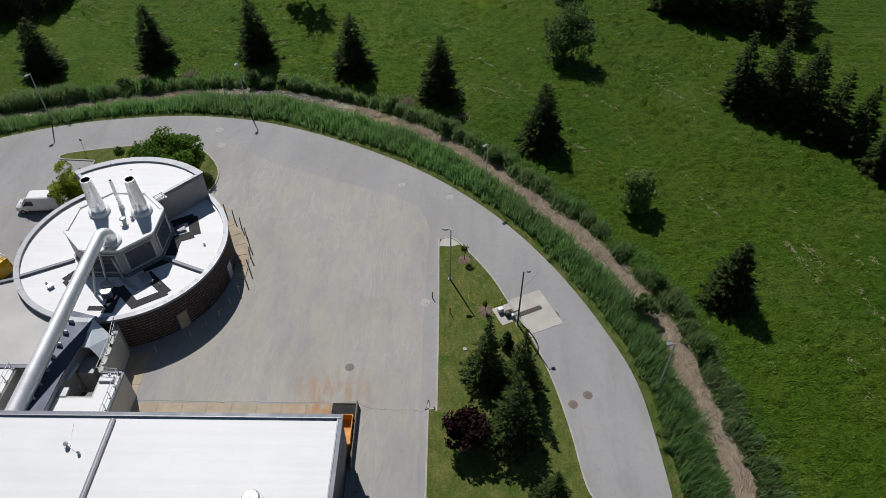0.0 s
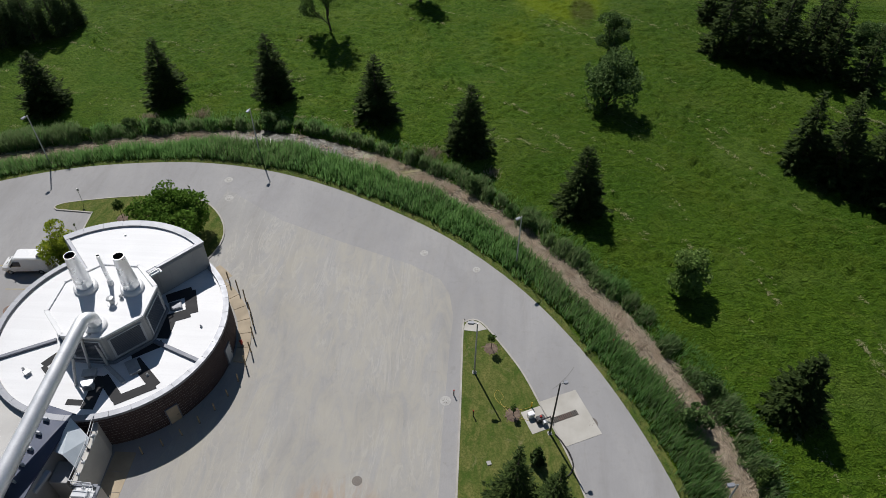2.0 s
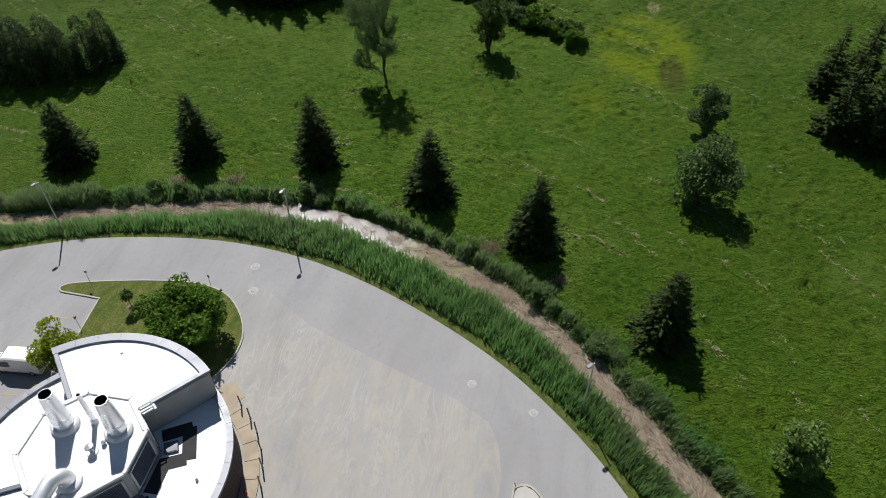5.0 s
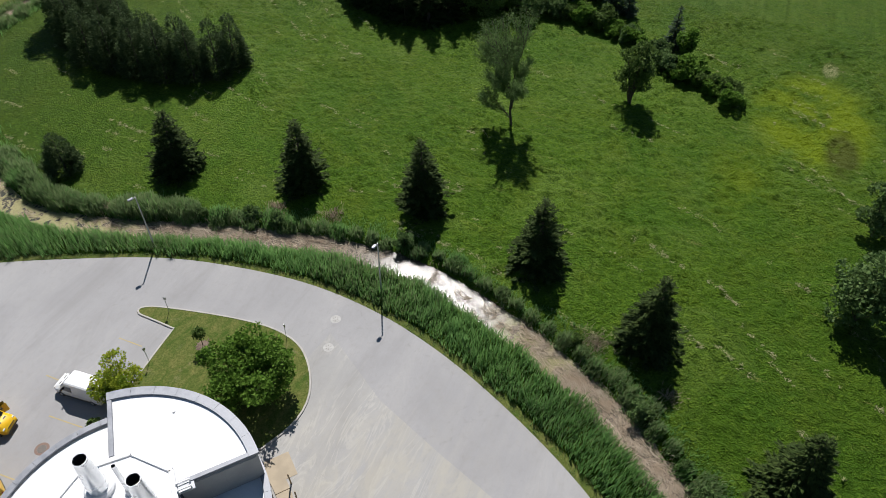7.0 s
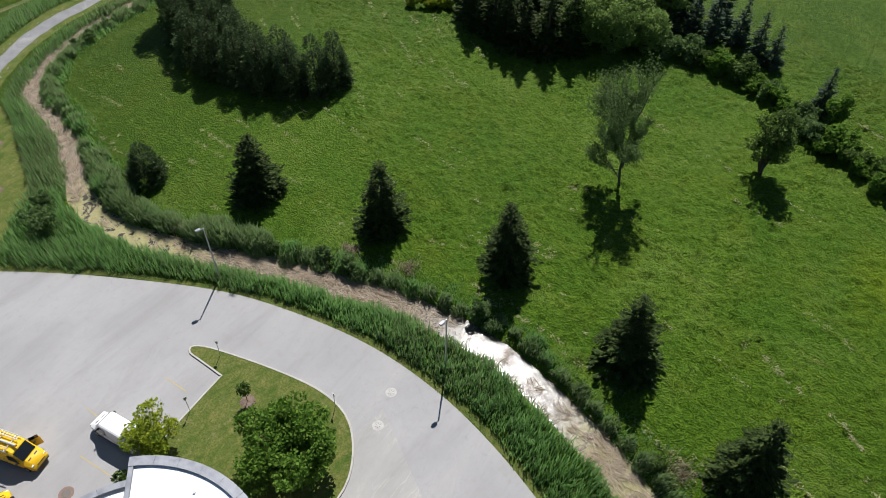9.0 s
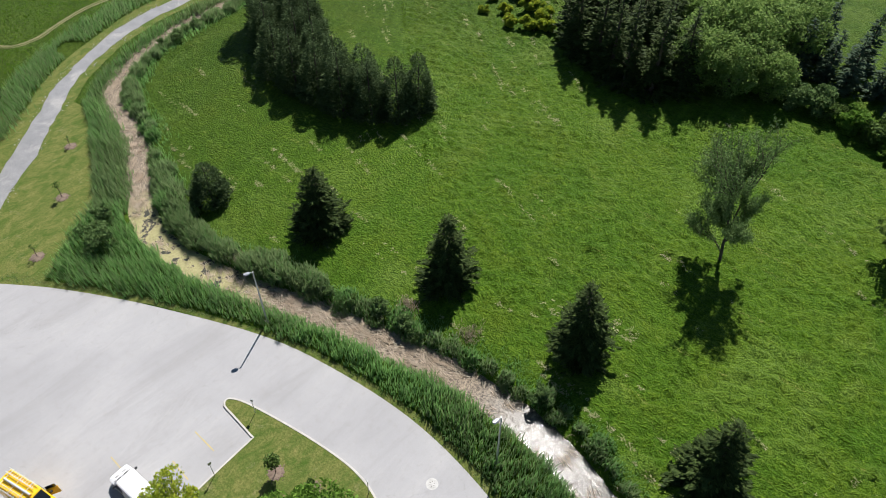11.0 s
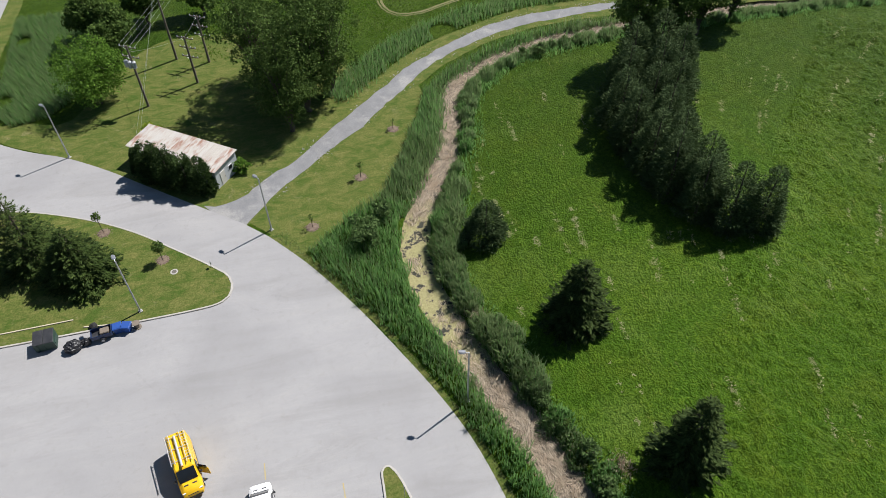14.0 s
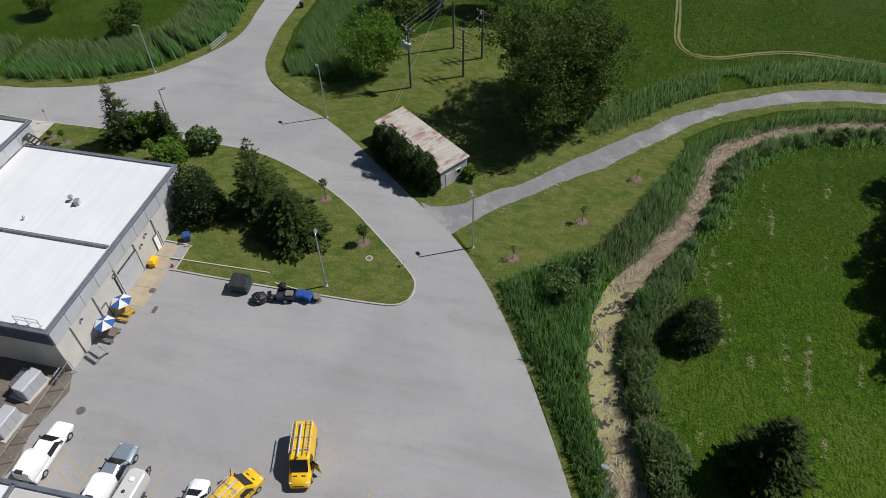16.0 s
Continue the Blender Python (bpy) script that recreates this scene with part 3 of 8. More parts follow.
STEP = 0.38
gx, gy = ground_axis(-150, 66, STEP, 18), ground_axis(20, 176, STEP, 18)
gp = np.stack(np.meshgrid(gx, gy), -1).reshape(-1, 2)
gz = ground_height(gp)


def softened(seed, across, down):
    """Smooth random lumps on the ground's grid, drawn out along x."""
    n = np.random.default_rng(seed).normal(0, 1, (len(gy), len(gx)))
    for axis, times in ((0, down), (1, across)):
        for k in range(times):
            n = (np.roll(n, 1, axis) + 2 * n + np.roll(n, -1, axis)) / 4
    return n / n.std()


# tussocks: rounded lumps with narrow furrows between, away from the mown and paved ground
lumps = 0.27 * np.abs(softened(8, 2, 1)) + 0.17 * np.abs(softened(9, 1, 1)) + 0.05 * softened(10, 14, 14)
far_from_road = np.clip((distance_to(edge, gp) - 8) / 6, 0, 1) * (gp[:, 1] > 60 - gp[:, 0] * 0.9) + np.clip((gp[:, 0] - 27) / 6, 0, 1) * (gp[:, 1] < 62)
rough = np.clip((distance_to(path, gp) - 0.8) / 2, 0, 1) * np.clip(far_from_road, 0, 1) * np.clip((distance_to(track, gp) - 9) / 6, 0, 1) * (gp[:, 1] > 5)
rough = rough * (distance_to(edge, gp) > distance_to(ditch, gp))
rough = rough * (gp[:, 0] > -150) * (gp[:, 0] < 66) * (gp[:, 1] < 176)
thick = 0.8 + 0.2 * np.clip(softened(11, 120, 120), -1, 1).reshape(-1)
gz = gz + lumps.reshape(-1) * rough * thick
nx = len(gx)
ground = Shape()
ground.v = [(x, y, z) for (x, y), z in zip(gp.tolist(), gz.tolist())]
ground.f = [(j * nx + i, j * nx + i + 1, (j + 1) * nx + i + 1, (j + 1) * nx + i) for j in range(len(gy) - 1) for i in range(nx - 1)]
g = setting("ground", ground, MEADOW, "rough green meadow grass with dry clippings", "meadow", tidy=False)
g.data.shade_smooth()

outline = np.concatenate([edge, west, back, [(-106, -60), (22.5, -60)]])
outline = outline[np.concatenate([[True], np.linalg.norm(np.diff(outline, axis=0), axis=1) > 0.2])]
setting("road", fill(outline, 0.03), ASPHALT, "pale weathered asphalt yard and road", "asphalt")
# the older yard surface, laid up to a clear joint with the ring road
yard = [(-33.0, 83.0), (-30, 81), (-24.4, 77.3), (-16.5, 74), (-7.5, 70.6), (-3.8, 68.4), (-2.6, 66.2), (-2.0, 62.8), (-2.2, 59.4), (-2.4, 50), (-2.4, 38.7), (-2.4, 12.0), (-9.0, 12.0), (-9.0, 38.45), (-18, 38.48), (-30.4, 38.5), (-28, 46), (-33, 52), (-36, 60), (-35, 72)]
setting("yard", fill(np.array(yard), 0.034), YARD, "pale sandy old asphalt of the yard", "asphalt")
flare = 2.6 * np.exp(-np.arange(len(track)) * 1.2 / 2.6)
setting("gravel_track", ribbon(track, 1.4 + flare, -1.4 - flare, 0.024, 0.24, 3), GRAVEL, "grey gravel track with washed-out edges", "track")
setting("ditch_bed", ribbon(ditch, 2.2, -2.2, -0.5, 0.2, 5), DITCH, "shallow ditch with straw, duckweed and water", "ditch", "structure")
setting("road_verge", ribbon(edge[28:], 0.1, -0.95, 0.016, 0.12, 7), LAWN, "yellowed strip of mown verge", "verge")


def lawn_sheet(points, label, z=0.012):
    setting("lawn", fill(spline(points, 1.5, True), z), LAWN, label, "lawn")


REED_LAWN = [(-86.6, 70.2), (-91.6, 67.2), (-98.3, 74.6), (-109.5, 86.6), (-113.8, 92.6), (-110.5, 94.2), (-103, 91.0), (-96, 87.5), (-90.5, 84.6), (-87.0, 79.6), (-84.6, 76.6), (-82.6, 73.6)]
lawn_sheet(REED_LAWN, "mown lawn strip between track and reeds")
REED_LAWN = spline(REED_LAWN, 1.5, True)
lawn_sheet([(-93.5, 62.6), (-99.5, 55.6), (-106.5, 48.2), (-111.5, 39.6), (-115.5, 34.2), (-119, 36), (-117, 44), (-130, 50), (-137, 58), (-134, 72), (-122, 84),
            (-112.5, 87.2), (-104, 78.5), (-97, 70)], "mown lawn round the poles and shed", 0.009)
setting("lawn_edge", ribbon(track[14:], 3.6, 1.6, 0.018, 0.15, 9), LAWN, "mown strip along the track", "lawn")
setting("lawn_edge", ribbon(west, 0.1, -2.6, 0.017, 0.15, 11), LAWN, "mown roadside strip by the reeds", "lawn")
setting("lawn_edge", ribbon(back, 0.1, -2.4, 0.017, 0.15, 12), LAWN, "mown roadside strip by the far reeds", "lawn")
setting("lawn_edge", ribbon(track, 2.9, -2.9, 0.0135, 0.2, 14), LAWN, "mown grass shoulders of the track", "lawn")
# a worn path mown through the far field
TRODDEN = plain("dry_grass_path", (0.17, 0.150, 0.062), (0.105, 0.125, 0.040), 0.5, 0.9, space="world")
for near, far, sd in ((0.46, 0.14, 13), (-0.14, -0.46, 15)):
    setting("field_path", ribbon(path, near, far, 0.05, 0.05, sd), TRODDEN, "dry wheel rut worn in the field", "path")


def kerbed_island(points, label):
    """A kerb ring with a lawn inside it; sharp corners are doubled points."""
    line = spline(points, 0.8, True)
    keep = np.linalg.norm(line - np.roll(line, 1, 0), axis=1) > 0.05
    line = line[keep]
    nn = normals(line, True)
    if np.sum(line[:, 0] * np.roll(line[:, 1], -1) - line[:, 1] * np.roll(line[:, 0], -1)) < 0:
        nn = -nn
    n = len(line)
    rings = [(0.0, 0.03), (0.02, 0.15), (0.05, 0.17), (0.20, 0.17), (0.22, 0.12)]
    s = Shape()
    s.v = [(*(line[i] + nn[i] * o), z) for o, z in rings for i in range(n)]
    s.f = [(k * n + i, k * n + (i + 1) % n, (k + 1) * n + (i + 1) % n, (k + 1) * n + i) for k in range(len(rings) - 1) for i in range(n)]
    setting("kerb", s, KERB, "pale concrete kerb round a lawn island", "kerb")
    setting("lawn", fill(line + nn * 0.21, 0.14), LAWN, label, "lawn")


kerbed_island([(-1.0, 61.5), (-0.7, 62.2), (0.2, 62.6), (1.2, 62.2), (2.4, 60.7), (5.4, 56.1), (7.5, 51.4), (9.5, 46.9), (10.8, 42.8), (11.6, 39.6), (12.4, 35.2), (13.3, 29.4), (15.5, 26.4), (17, 15), (16, -30),
               (-1.7, -30), (-1.75, 20), (-1.75, 37.7), (-1.75, 38.0), (-1.7, 38.05), (-1.1, 38.1), (-0.95, 38.2), (-0.9, 38.5), (-0.9, 50)], "mown lawn island with dark conifers")
kerbed_island([(-54.3, 78.0), (-53.7, 78.7), (-51.3, 79.5), (-44.8, 80.8), (-39.4, 81.3), (-35.6, 80.5), (-33.0, 78.4), (-31.2, 75.4), (-30.9, 72.4), (-32.0, 69.2), (-33.5, 67.6), (-40, 66), (-46.5, 62.5),
               (-48.2, 68.4), (-48.5, 69.2), (-48.9, 74.5), (-49.05, 76.9), (-49.3, 77.1), (-52.5, 77.3), (-53.8, 77.4)], "mown lawn island with a round bush")
kerbed_island([(-99.4, -30), (-99.4, 3.7), (-99.6, 15), (-99.7, 25), (-99.4, 34.5), (-98.3, 40.8), (-95, 48.3), (-91.3, 54.1), (-86.8, 59.3), (-82.7, 63.7), (-80.9, 65.2), (-78.8, 65.4), (-77.3, 64.3),
               (-76.8, 61), (-76.7, 50), (-76.8, 38.2), (-77.1, 37.9), (-80.4, 37.8), (-80.7, 37.4), (-80.9, 30), (-81, -30)], "mown lawn with spruces beside the building")

nose = [(-0.78, 60.9), (-0.72, 61.6), (-0.5, 62.05), (0.15, 62.38), (0.95, 62.05), (1.75, 61.2), (0.6, 60.8)]
setting("kerb", Shape().prism(nose, 0.1, 0.166), CONCRETE, "pale concrete nose of a kerbed island", "kerb")

# concrete aprons and pads, laid in slabs
def slabs(name, x0, x1, y0, y1, n, m, z, material, label, rz=0.0):
    root = thing(name, label, "concrete slab", m=pose((x0 + x1) / 2, (y0 + y1) / 2, 0, 0, 0, rz), kind="structure")
    w, d = (x1 - x0) / n, (y1 - y0) / m
    for i in range(n):
        for j in range(m):
            part("slab", Shape().box((-(x1 - x0) / 2 + w * (i + 0.5), -(y1 - y0) / 2 + d * (j + 0.5), z / 2 + 0.005), (w - 0.03, d - 0.03, z), 0.012), material, root)
    return root


slabs("loading_apron", -30.9, -11.2, 34.4, 38.4, 8, 2, 0.055, APRON, "sandy concrete apron with rust stains")
slabs("side_apron", -33.0, -30.95, 38.5, 44.5, 1, 3, 0.05, SANDY, "sandy concrete strip beside the stair block")
slabs("door_apron", -76.6, -71.2, 34.6, 37.2, 2, 1, 0.055, SANDY, "sandy concrete pad before the roller door")
slabs("side_apron", -80.6, -76.7, 34.6, 36.6, 2, 1, 0.055, SANDY, "sandy concrete path at the wall")
slabs("entrance_slab", -99.3, -94.5, 3.6, 7.2, 2, 1, 0.18, CONCRETE, "pale concrete path across the lawn")
pad = slabs("pump_pad", 7.0, 12.1, 47.8, 53.2, 1, 1, 0.05, CONCRETE, "square pale concrete pad beside the road", 24)


# ---- the round boiler house ----
CX, CY, DR, LOW, HIGH = -36.3, 56.1, 11.4, 4.5, 8.0


def arc(r, a0, a1, n=24, c=(CX, CY)):
    return [(c[0] + r * math.cos(radians(a)), c[1] + r * math.sin(radians(a))) for a in np.linspace(a0, a1, n + 1)]


def curved_wall(r0, r1, a0, a1, z0, z1, n=24):
    """A closed solid between two radii, two bearings and two heights."""
    outer, inner = arc(r1, a0, a1, n), arc(r0, a0, a1, n)
    return Shape().prism(outer + inner[::-1], z0, z1)


drum = thing("boiler_house", "round dark brick boiler house with white roof", "building", m=None)
part("wall", curved_wall(DR - 0.55, DR - 0.105, 0, 359.9, 0.0, LOW + 0.1, 120), CONCRETE, drum)
courses, step = 11, (LOW - 0.15) / 11
for i in range(courses):
    part("brick_course", curved_wall(DR - 0.2, DR - 0.08, 0, 359.9, 0.08 + i * step, 0.08 + (i + 1) * step - 0.05, 120), BRICK, drum)
part("roof", Shape().prism(arc(DR - 0.5, 0, 360 - 4, 89), LOW - 0.1, LOW + 0.02), ROOF, drum, "white membrane roof")
# coping in lengths
for i in range(36):
    a = i * 10
    part("coping", curved_wall(DR - 0.52, DR + 0.06, a + 0.06, a + 9.94, LOW + 0.02, LOW + 0.34, 5), PALEFLASH, drum, "pale metal coping" if i == 0 else "")
# radial roof kerbs
for a in (-22.5, 208.0):
    c, s = math.cos(radians(a)), math.sin(radians(a))
    part("roof_kerb", Shape().box((CX + c * 8.1, CY + s * 8.1, LOW + 0.14), (5.6, 0.42, 0.3), 0.04, a), FLASHING, drum)

# raised fan-shaped block on the north side
A0, A1 = 48.5, 132.0
fan = thing("raised_block", "fan-shaped raised block with grey panels", "building block")
part("wall", curved_wall(5.0, DR - 0.10, A0, A1, LOW - 0.3, HIGH - 0.05, 28), PANEL, fan)
part("roof", curved_wall(4.6, DR - 0.4, A0 + 1.5, A1 - 1.5, HIGH - 0.06, HIGH + 0.03, 28), ROOF, fan, "white membrane roof")
for i in range(8):
    a, b = A0 + (A1 - A0) * i / 8, A0 + (A1 - A0) * (i + 1) / 8
    part("coping", curved_wall(DR - 0.80, DR + 0.02, a + 0.05, b - 0.05, HIGH, HIGH + 0.26, 4), PALEFLASH, fan)
for a, side in ((A0, 1), (A1, -1)):
    c, s = math.cos(radians(a)), math.sin(radians(a))
    part("coping", Shape().box((CX + c * 8.2 - side * s * 0.22, CY + s * 8.2 + side * c * 0.22, HIGH + 0.1), (6.4, 0.4, 0.24), 0.03, a), PALEFLASH, fan)
    for k in range(4):
        d = 6.4 + k * 1.35
        part("panel", Shape().box((CX + c * d + side * s * 0.03, CY + s * d - side * c * 0.03, (LOW + HIGH) / 2), (1.345, 0.07, HIGH - LOW - 0.3), 0.004, a), PANEL, fan)
for k in range(1):
    part("roof_drain", Shape().lathe([(0.0, 0.12), (0.1, 0.12), (0.13, 0.0)], 10, (CX - 1.2 + k * 2.2, CY + 9.2 - k % 2 * 1.1, HIGH + 0.03)), GALV, fan)

# octagonal lantern in the middle
OX, OY, ORAD = -36.2, 56.1, 5.15
octo = [(OX + ORAD * math.cos(radians(-68 + 45 * k)), OY + ORAD * math.sin(radians(-68 + 45 * k))) for k in range(8)]
lantern = thing("lantern", "eight-sided dark louvred plant room on the roof", "plant room")
part("wall", Shape().prism(octo, LOW, HIGH + 0.2), PANEL, lantern)
inner = [(OX + (x - OX) * 0.93, OY + (y - OY) * 0.93) for x, y in octo]
part("roof", Shape().prism(inner, HIGH + 0.15, HIGH + 0.30), ROOF, lantern, "white membrane roof")
for k in range(8):
    (x0, y0), (x1, y1) = octo[k], octo[(k + 1) % 8]
    a = math.degrees(math.atan2(y1 - y0, x1 - x0))
    mx, my, ln = (x0 + x1) / 2, (y0 + y1) / 2, math.hypot(x1 - x0, y1 - y0)
    ux, uy = math.sin(radians(a)), -math.cos(radians(a))
    part("coping", Shape().box((mx - ux * 0.12, my - uy * 0.12, HIGH + 0.33), (ln - 0.05, 0.42, 0.24), 0.03, a), ROOF, lantern)
    part("skirting", Shape().box((mx + ux * 0.1, my + uy * 0.1, LOW + 0.2), (ln + 0.05, 0.2, 0.4), 0.03, a), PALEFLASH, lantern)
    if k in (0, 1, 2, 7):
        lv = part("louvre", Shape().box((mx + ux * 0.03, my + uy * 0.03, 6.5), (ln - 0.9, 0.08, 2.5), 0.01, a), LOUVRE, lantern, "dark louvre panel")
        for j in range(12):
            part("slat", Shape().box((mx + ux * 0.09, my + uy * 0.09, 5.4 + j * 0.2), (ln - 1.05, 0.05, 0.1), 0, a, (25, 0)), LOUVRE, lv)
        for sgn in (-1, 1):
            part("frame", Shape().box((mx + ux * 0.08 + sgn * uy * -(ln / 2 - 0.42), my + uy * 0.08 + sgn * ux * (ln / 2 - 0.42), 6.5), (0.2, 0.12, 2.7), 0.01, a), PALEPANEL, lv)
        for zz in (5.2, 7.8):
            part("frame", Shape().box((mx + ux * 0.08, my + uy * 0.08, zz), (ln - 0.85, 0.12, 0.14), 0.01, a), PALEPANEL, lv)

# roof walkway pads and small plant on the low roof
def roof_pad(points, lift):
    ob = new("walkway_pad", Shape().prism(points, LOW + 0.024, LOW + 0.05 + lift).mesh("walkway_pad", BLACKPAD))
    tagged(ob, "black rubber walkway pad on a white roof", "roof pad", "roof walkway pads")


def strip(x0, y0, x1, y1, w):
    d = Vector((x1 - x0, y1 - y0)).normalized() * w / 2
    return [(x0 + d.y, y0 - d.x), (x1 + d.y, y1 - d.x), (x1 - d.y, y1 + d.x), (x0 - d.y, y0 + d.x)]


for i, q in enumerate(((-33.0, 52.25, -30.5, 53.95, 0.85), (-32.5, 51.75, -29.45, 48.95, 1.05), (-29.5, 49.1, -32.75, 47.05, 0.95), (-32.45, 47.35, -34.75, 49.65, 1.0), (-34.85, 49.75, -34.85, 46.1, 1.2), (-35.5, 46.75, -37.0, 46.75, 0.6),
          (-39.9, 52.2, -41.0, 50.6, 0.8), (-40.9, 50.5, -40.0, 49.7, 0.5), (-40.1, 49.6, -39.2, 48.1, 0.6), (-32.0, 59.65, -29.7, 60.95, 1.2), (-29.95, 60.9, -28.75, 57.9, 1.2), (-29.0, 57.95, -31.0, 57.0, 1.2), (-30.75, 57.5, -30.75, 54.5, 1.3))):
    roof_pad(strip(*q), 0.004 * (i % 4))


def roof_unit(x, y, z, sx, sy, sz, rz, label="small grey rooftop ventilation unit"):
    t = thing("roof_unit", label, "ventilation unit", "rooftop units", pose(x, y, z, 0, 0, rz))
    part("housing", Shape().box((0, 0, sz / 2), (sx, sy, sz), 0.05), PALEPANEL, t)
    part("cap", Shape().box((0, 0, sz + 0.04), (sx + 0.12, sy + 0.12, 0.08), 0.02), GALV, t)
    part("grille", Shape().box((0, -sy / 2 - 0.02, sz * 0.5), (sx * 0.7, 0.05, sz * 0.55), 0.01), LOUVRE, t)


hatch = thing("roof_hatch", "low grey roof hatch beside the plant room", "roof hatch", m=pose(-30.7, 58.7, LOW + 0.06, 0, 0, 25))
part("curb", Shape().box((0, 0, 0.09), (1.2, 1.1, 0.18), 0.03), FLASHING, hatch)
part("lid", Shape().box((0, 0, 0.2), (1.05, 0.95, 0.05), 0.02), LOUVRE, hatch)
roof_unit(-32.2, 50.8, LOW, 1.0, 1.6, 0.35, 38)
roof_unit(-35.5, 48.35, LOW, 1.0, 0.6, 0.8, 15, "pale rooftop cabinet beside the duct")
roof_unit(-36.0, 49.8, LOW, 1.2, 0.7, 0.4, 10)
roof_unit(-42.0, 49.6, LOW, 0.5, 0.5, 0.3, -35)
tagged(new("roof_rail", Shape().box((-33.75, 50.05, LOW + 0.12), (3.2, 0.42, 0.2), 0.03, -37).mesh("roof_rail", GALV)), "low dark steel curb on a white roof", "roof rail")
jb = thing("junction_box", "white open steel frame at the wall corner", "steel frame", m=pose(-32.5, 60.0, HIGH, 0, 0, 48))
for k in range(2):
    part("post", Shape().box((-0.5 + k * 1.0, -0.3, 0.3), (0.1, 0.1, 0.6), 0.01), WHITEPAINT, jb)
    part("post", Shape().box((-0.5 + k * 1.0, 0.3, 0.3), (0.1, 0.1, 0.6), 0.01), WHITEPAINT, jb)
    part("rail", Shape().box((0, -0.3 + k * 0.6, 0.58), (1.1, 0.12, 0.1), 0.01), WHITEPAINT, jb)
    part("rail", Shape().box((0, -0.3 + k * 0.6, 0.2), (1.1, 0.06, 0.08), 0.01), WHITEPAINT, jb)
part("tray", Shape().box((0.1, 0, 0.08), (1.3, 0.8, 0.12), 0.02), PALEPANEL, jb)


def roof_vent(x, y, z, r=0.14, h=0.5):
    t = thing("roof_vent", "short mushroom vent on a white roof", "roof vent", "roof vents", pose(x, y, z))
    part("pipe", Shape().lathe([(r, 0), (r, h)], 12), GALV, t, "", True)
    part("hood", Shape().lathe([(r * 1.1, h - 0.06), (r * 1.9, h - 0.02), (r * 1.6, h + 0.12), (0.01, h + 0.2)], 12), GALV, t, "", True)
    part("flange", Shape().lathe([(r * 2.4, 0.02), (r * 2.2, 0.07), (r, 0.09)], 12), ROOF, t, "", True)


for q in ((-34.9, 55.5, HIGH + 0.3, 0.2, 0.8), (-34.3, 56.3, HIGH + 0.3, 0.1, 0.3), (-27.3, 56.2, LOW, 0.06, 0.15), (-30.6, 50.1, LOW, 0.07, 0.15), (-42.6, 50.0, LOW, 0.07, 0.2)):
    roof_vent(*q)


def chimney(x, y, top, r0, r1, label):
    z = HIGH + 0.28
    t = thing("chimney", label, "chimney", "boiler chimneys", pose(x, y, z))
    h = top - z
    part("collar", Shape().lathe([(r0 * 1.45, 0), (r0 * 1.45, 0.35), (r0 * 1.25, 0.5), (r0 * 1.0, 0.52)], 28), ROOF, t, "pale membrane base collar", True)
    part("flue", Shape().lathe([(r0, 0.3), (r0, h * 0.3), (r1 + (r0 - r1) * 0.12, h * 0.88), (r1, h), (r1 * 0.9, h), (r1 * 0.88, h * 0.55)], 32), STEEL, t, "bright stainless flue", True)
    part("flue_inside", Shape().lathe([(r1 * 0.9, h - 0.02), (r1 * 0.86, h - 1.2), (0.01, h - 1.25)], 24), SOOT_AND_SHADE, t, "sooty inside", True)
    part("band", Shape().lathe([(r0 + 0.002, h * 0.3 - 0.04), (r0 + 0.012, h * 0.3), (r0 - 0.004, h * 0.3 + 0.04)], 32), STEEL, t, "", True)
    part("seam", Shape().box((r0 * 0.7, -r0 * 0.72, h * 0.2), (0.03, 0.03, h * 0.2), 0.005), STEEL, t)


chimney(-38.3, 57.4, 12.9, 0.78, 0.54, "broad stainless steel boiler chimney")
chimney(-33.7, 57.6, 12.9, 0.78, 0.54, "broad stainless steel boiler chimney")
chimney(-36.1, 58.1, 12.3, 0.20, 0.17, "slender stainless steel vent pipe")

# the great duct, sloping down from the lantern into the hall wall
duct = thing("duct", "thick shiny steel duct on brackets", "duct")
D0, D1 = Vector((-35.75, 51.9, 10.0)), Vector((-38.9, 33.3, 4.7))
bend = [(-35.35, 52.75, HIGH + 0.2), (-35.35, 52.75, 9.0)]
bend += [(-35.35 - 0.4 * (1 - math.cos(a)), 52.75 - 0.85 * (1 - math.cos(a)), 9.0 + 1.0 * math.sin(a)) for a in np.linspace(0.15, math.pi / 2, 9)]
bend += [tuple(D0.lerp(D1, k / 20)) for k in range(1, 21)]
part("duct_pipe", Shape().tube(bend, [0.62] * 11 + [0.62 + 0.24 * k / 20 for k in range(1, 21)], 32), DUCTSTEEL, duct, "", True)
part("collar", Shape().lathe([(1.0, 0.0), (1.0, 0.3), (0.78, 0.42), (0.63, 0.44)], 28, (-35.35, 52.75, HIGH + 0.28)), ROOF, duct, "", True)
for f in (0.17, 0.60):
    q, r, d = D0.lerp(D1, f), 0.62 + 0.24 * f, (D1 - D0).normalized()
    part("band", Shape().tube([q - d * 0.05, q + d * 0.05], r + 0.008, 32), DUCTSTEEL, duct, "", True)
for x0, y0, z0, x1, y1 in ((-35.5, 51.6, 8.6, -34.7, 50.9), (-36.2, 51.3, 8.6, -36.4, 50.6), (-36.2, 49.2, 8.0, -36.9, 48.6)):
    part("bracket", Shape().tube([(x0, y0, z0), (x1, y1, LOW + 0.02)], 0.14, 6), GALV, duct)

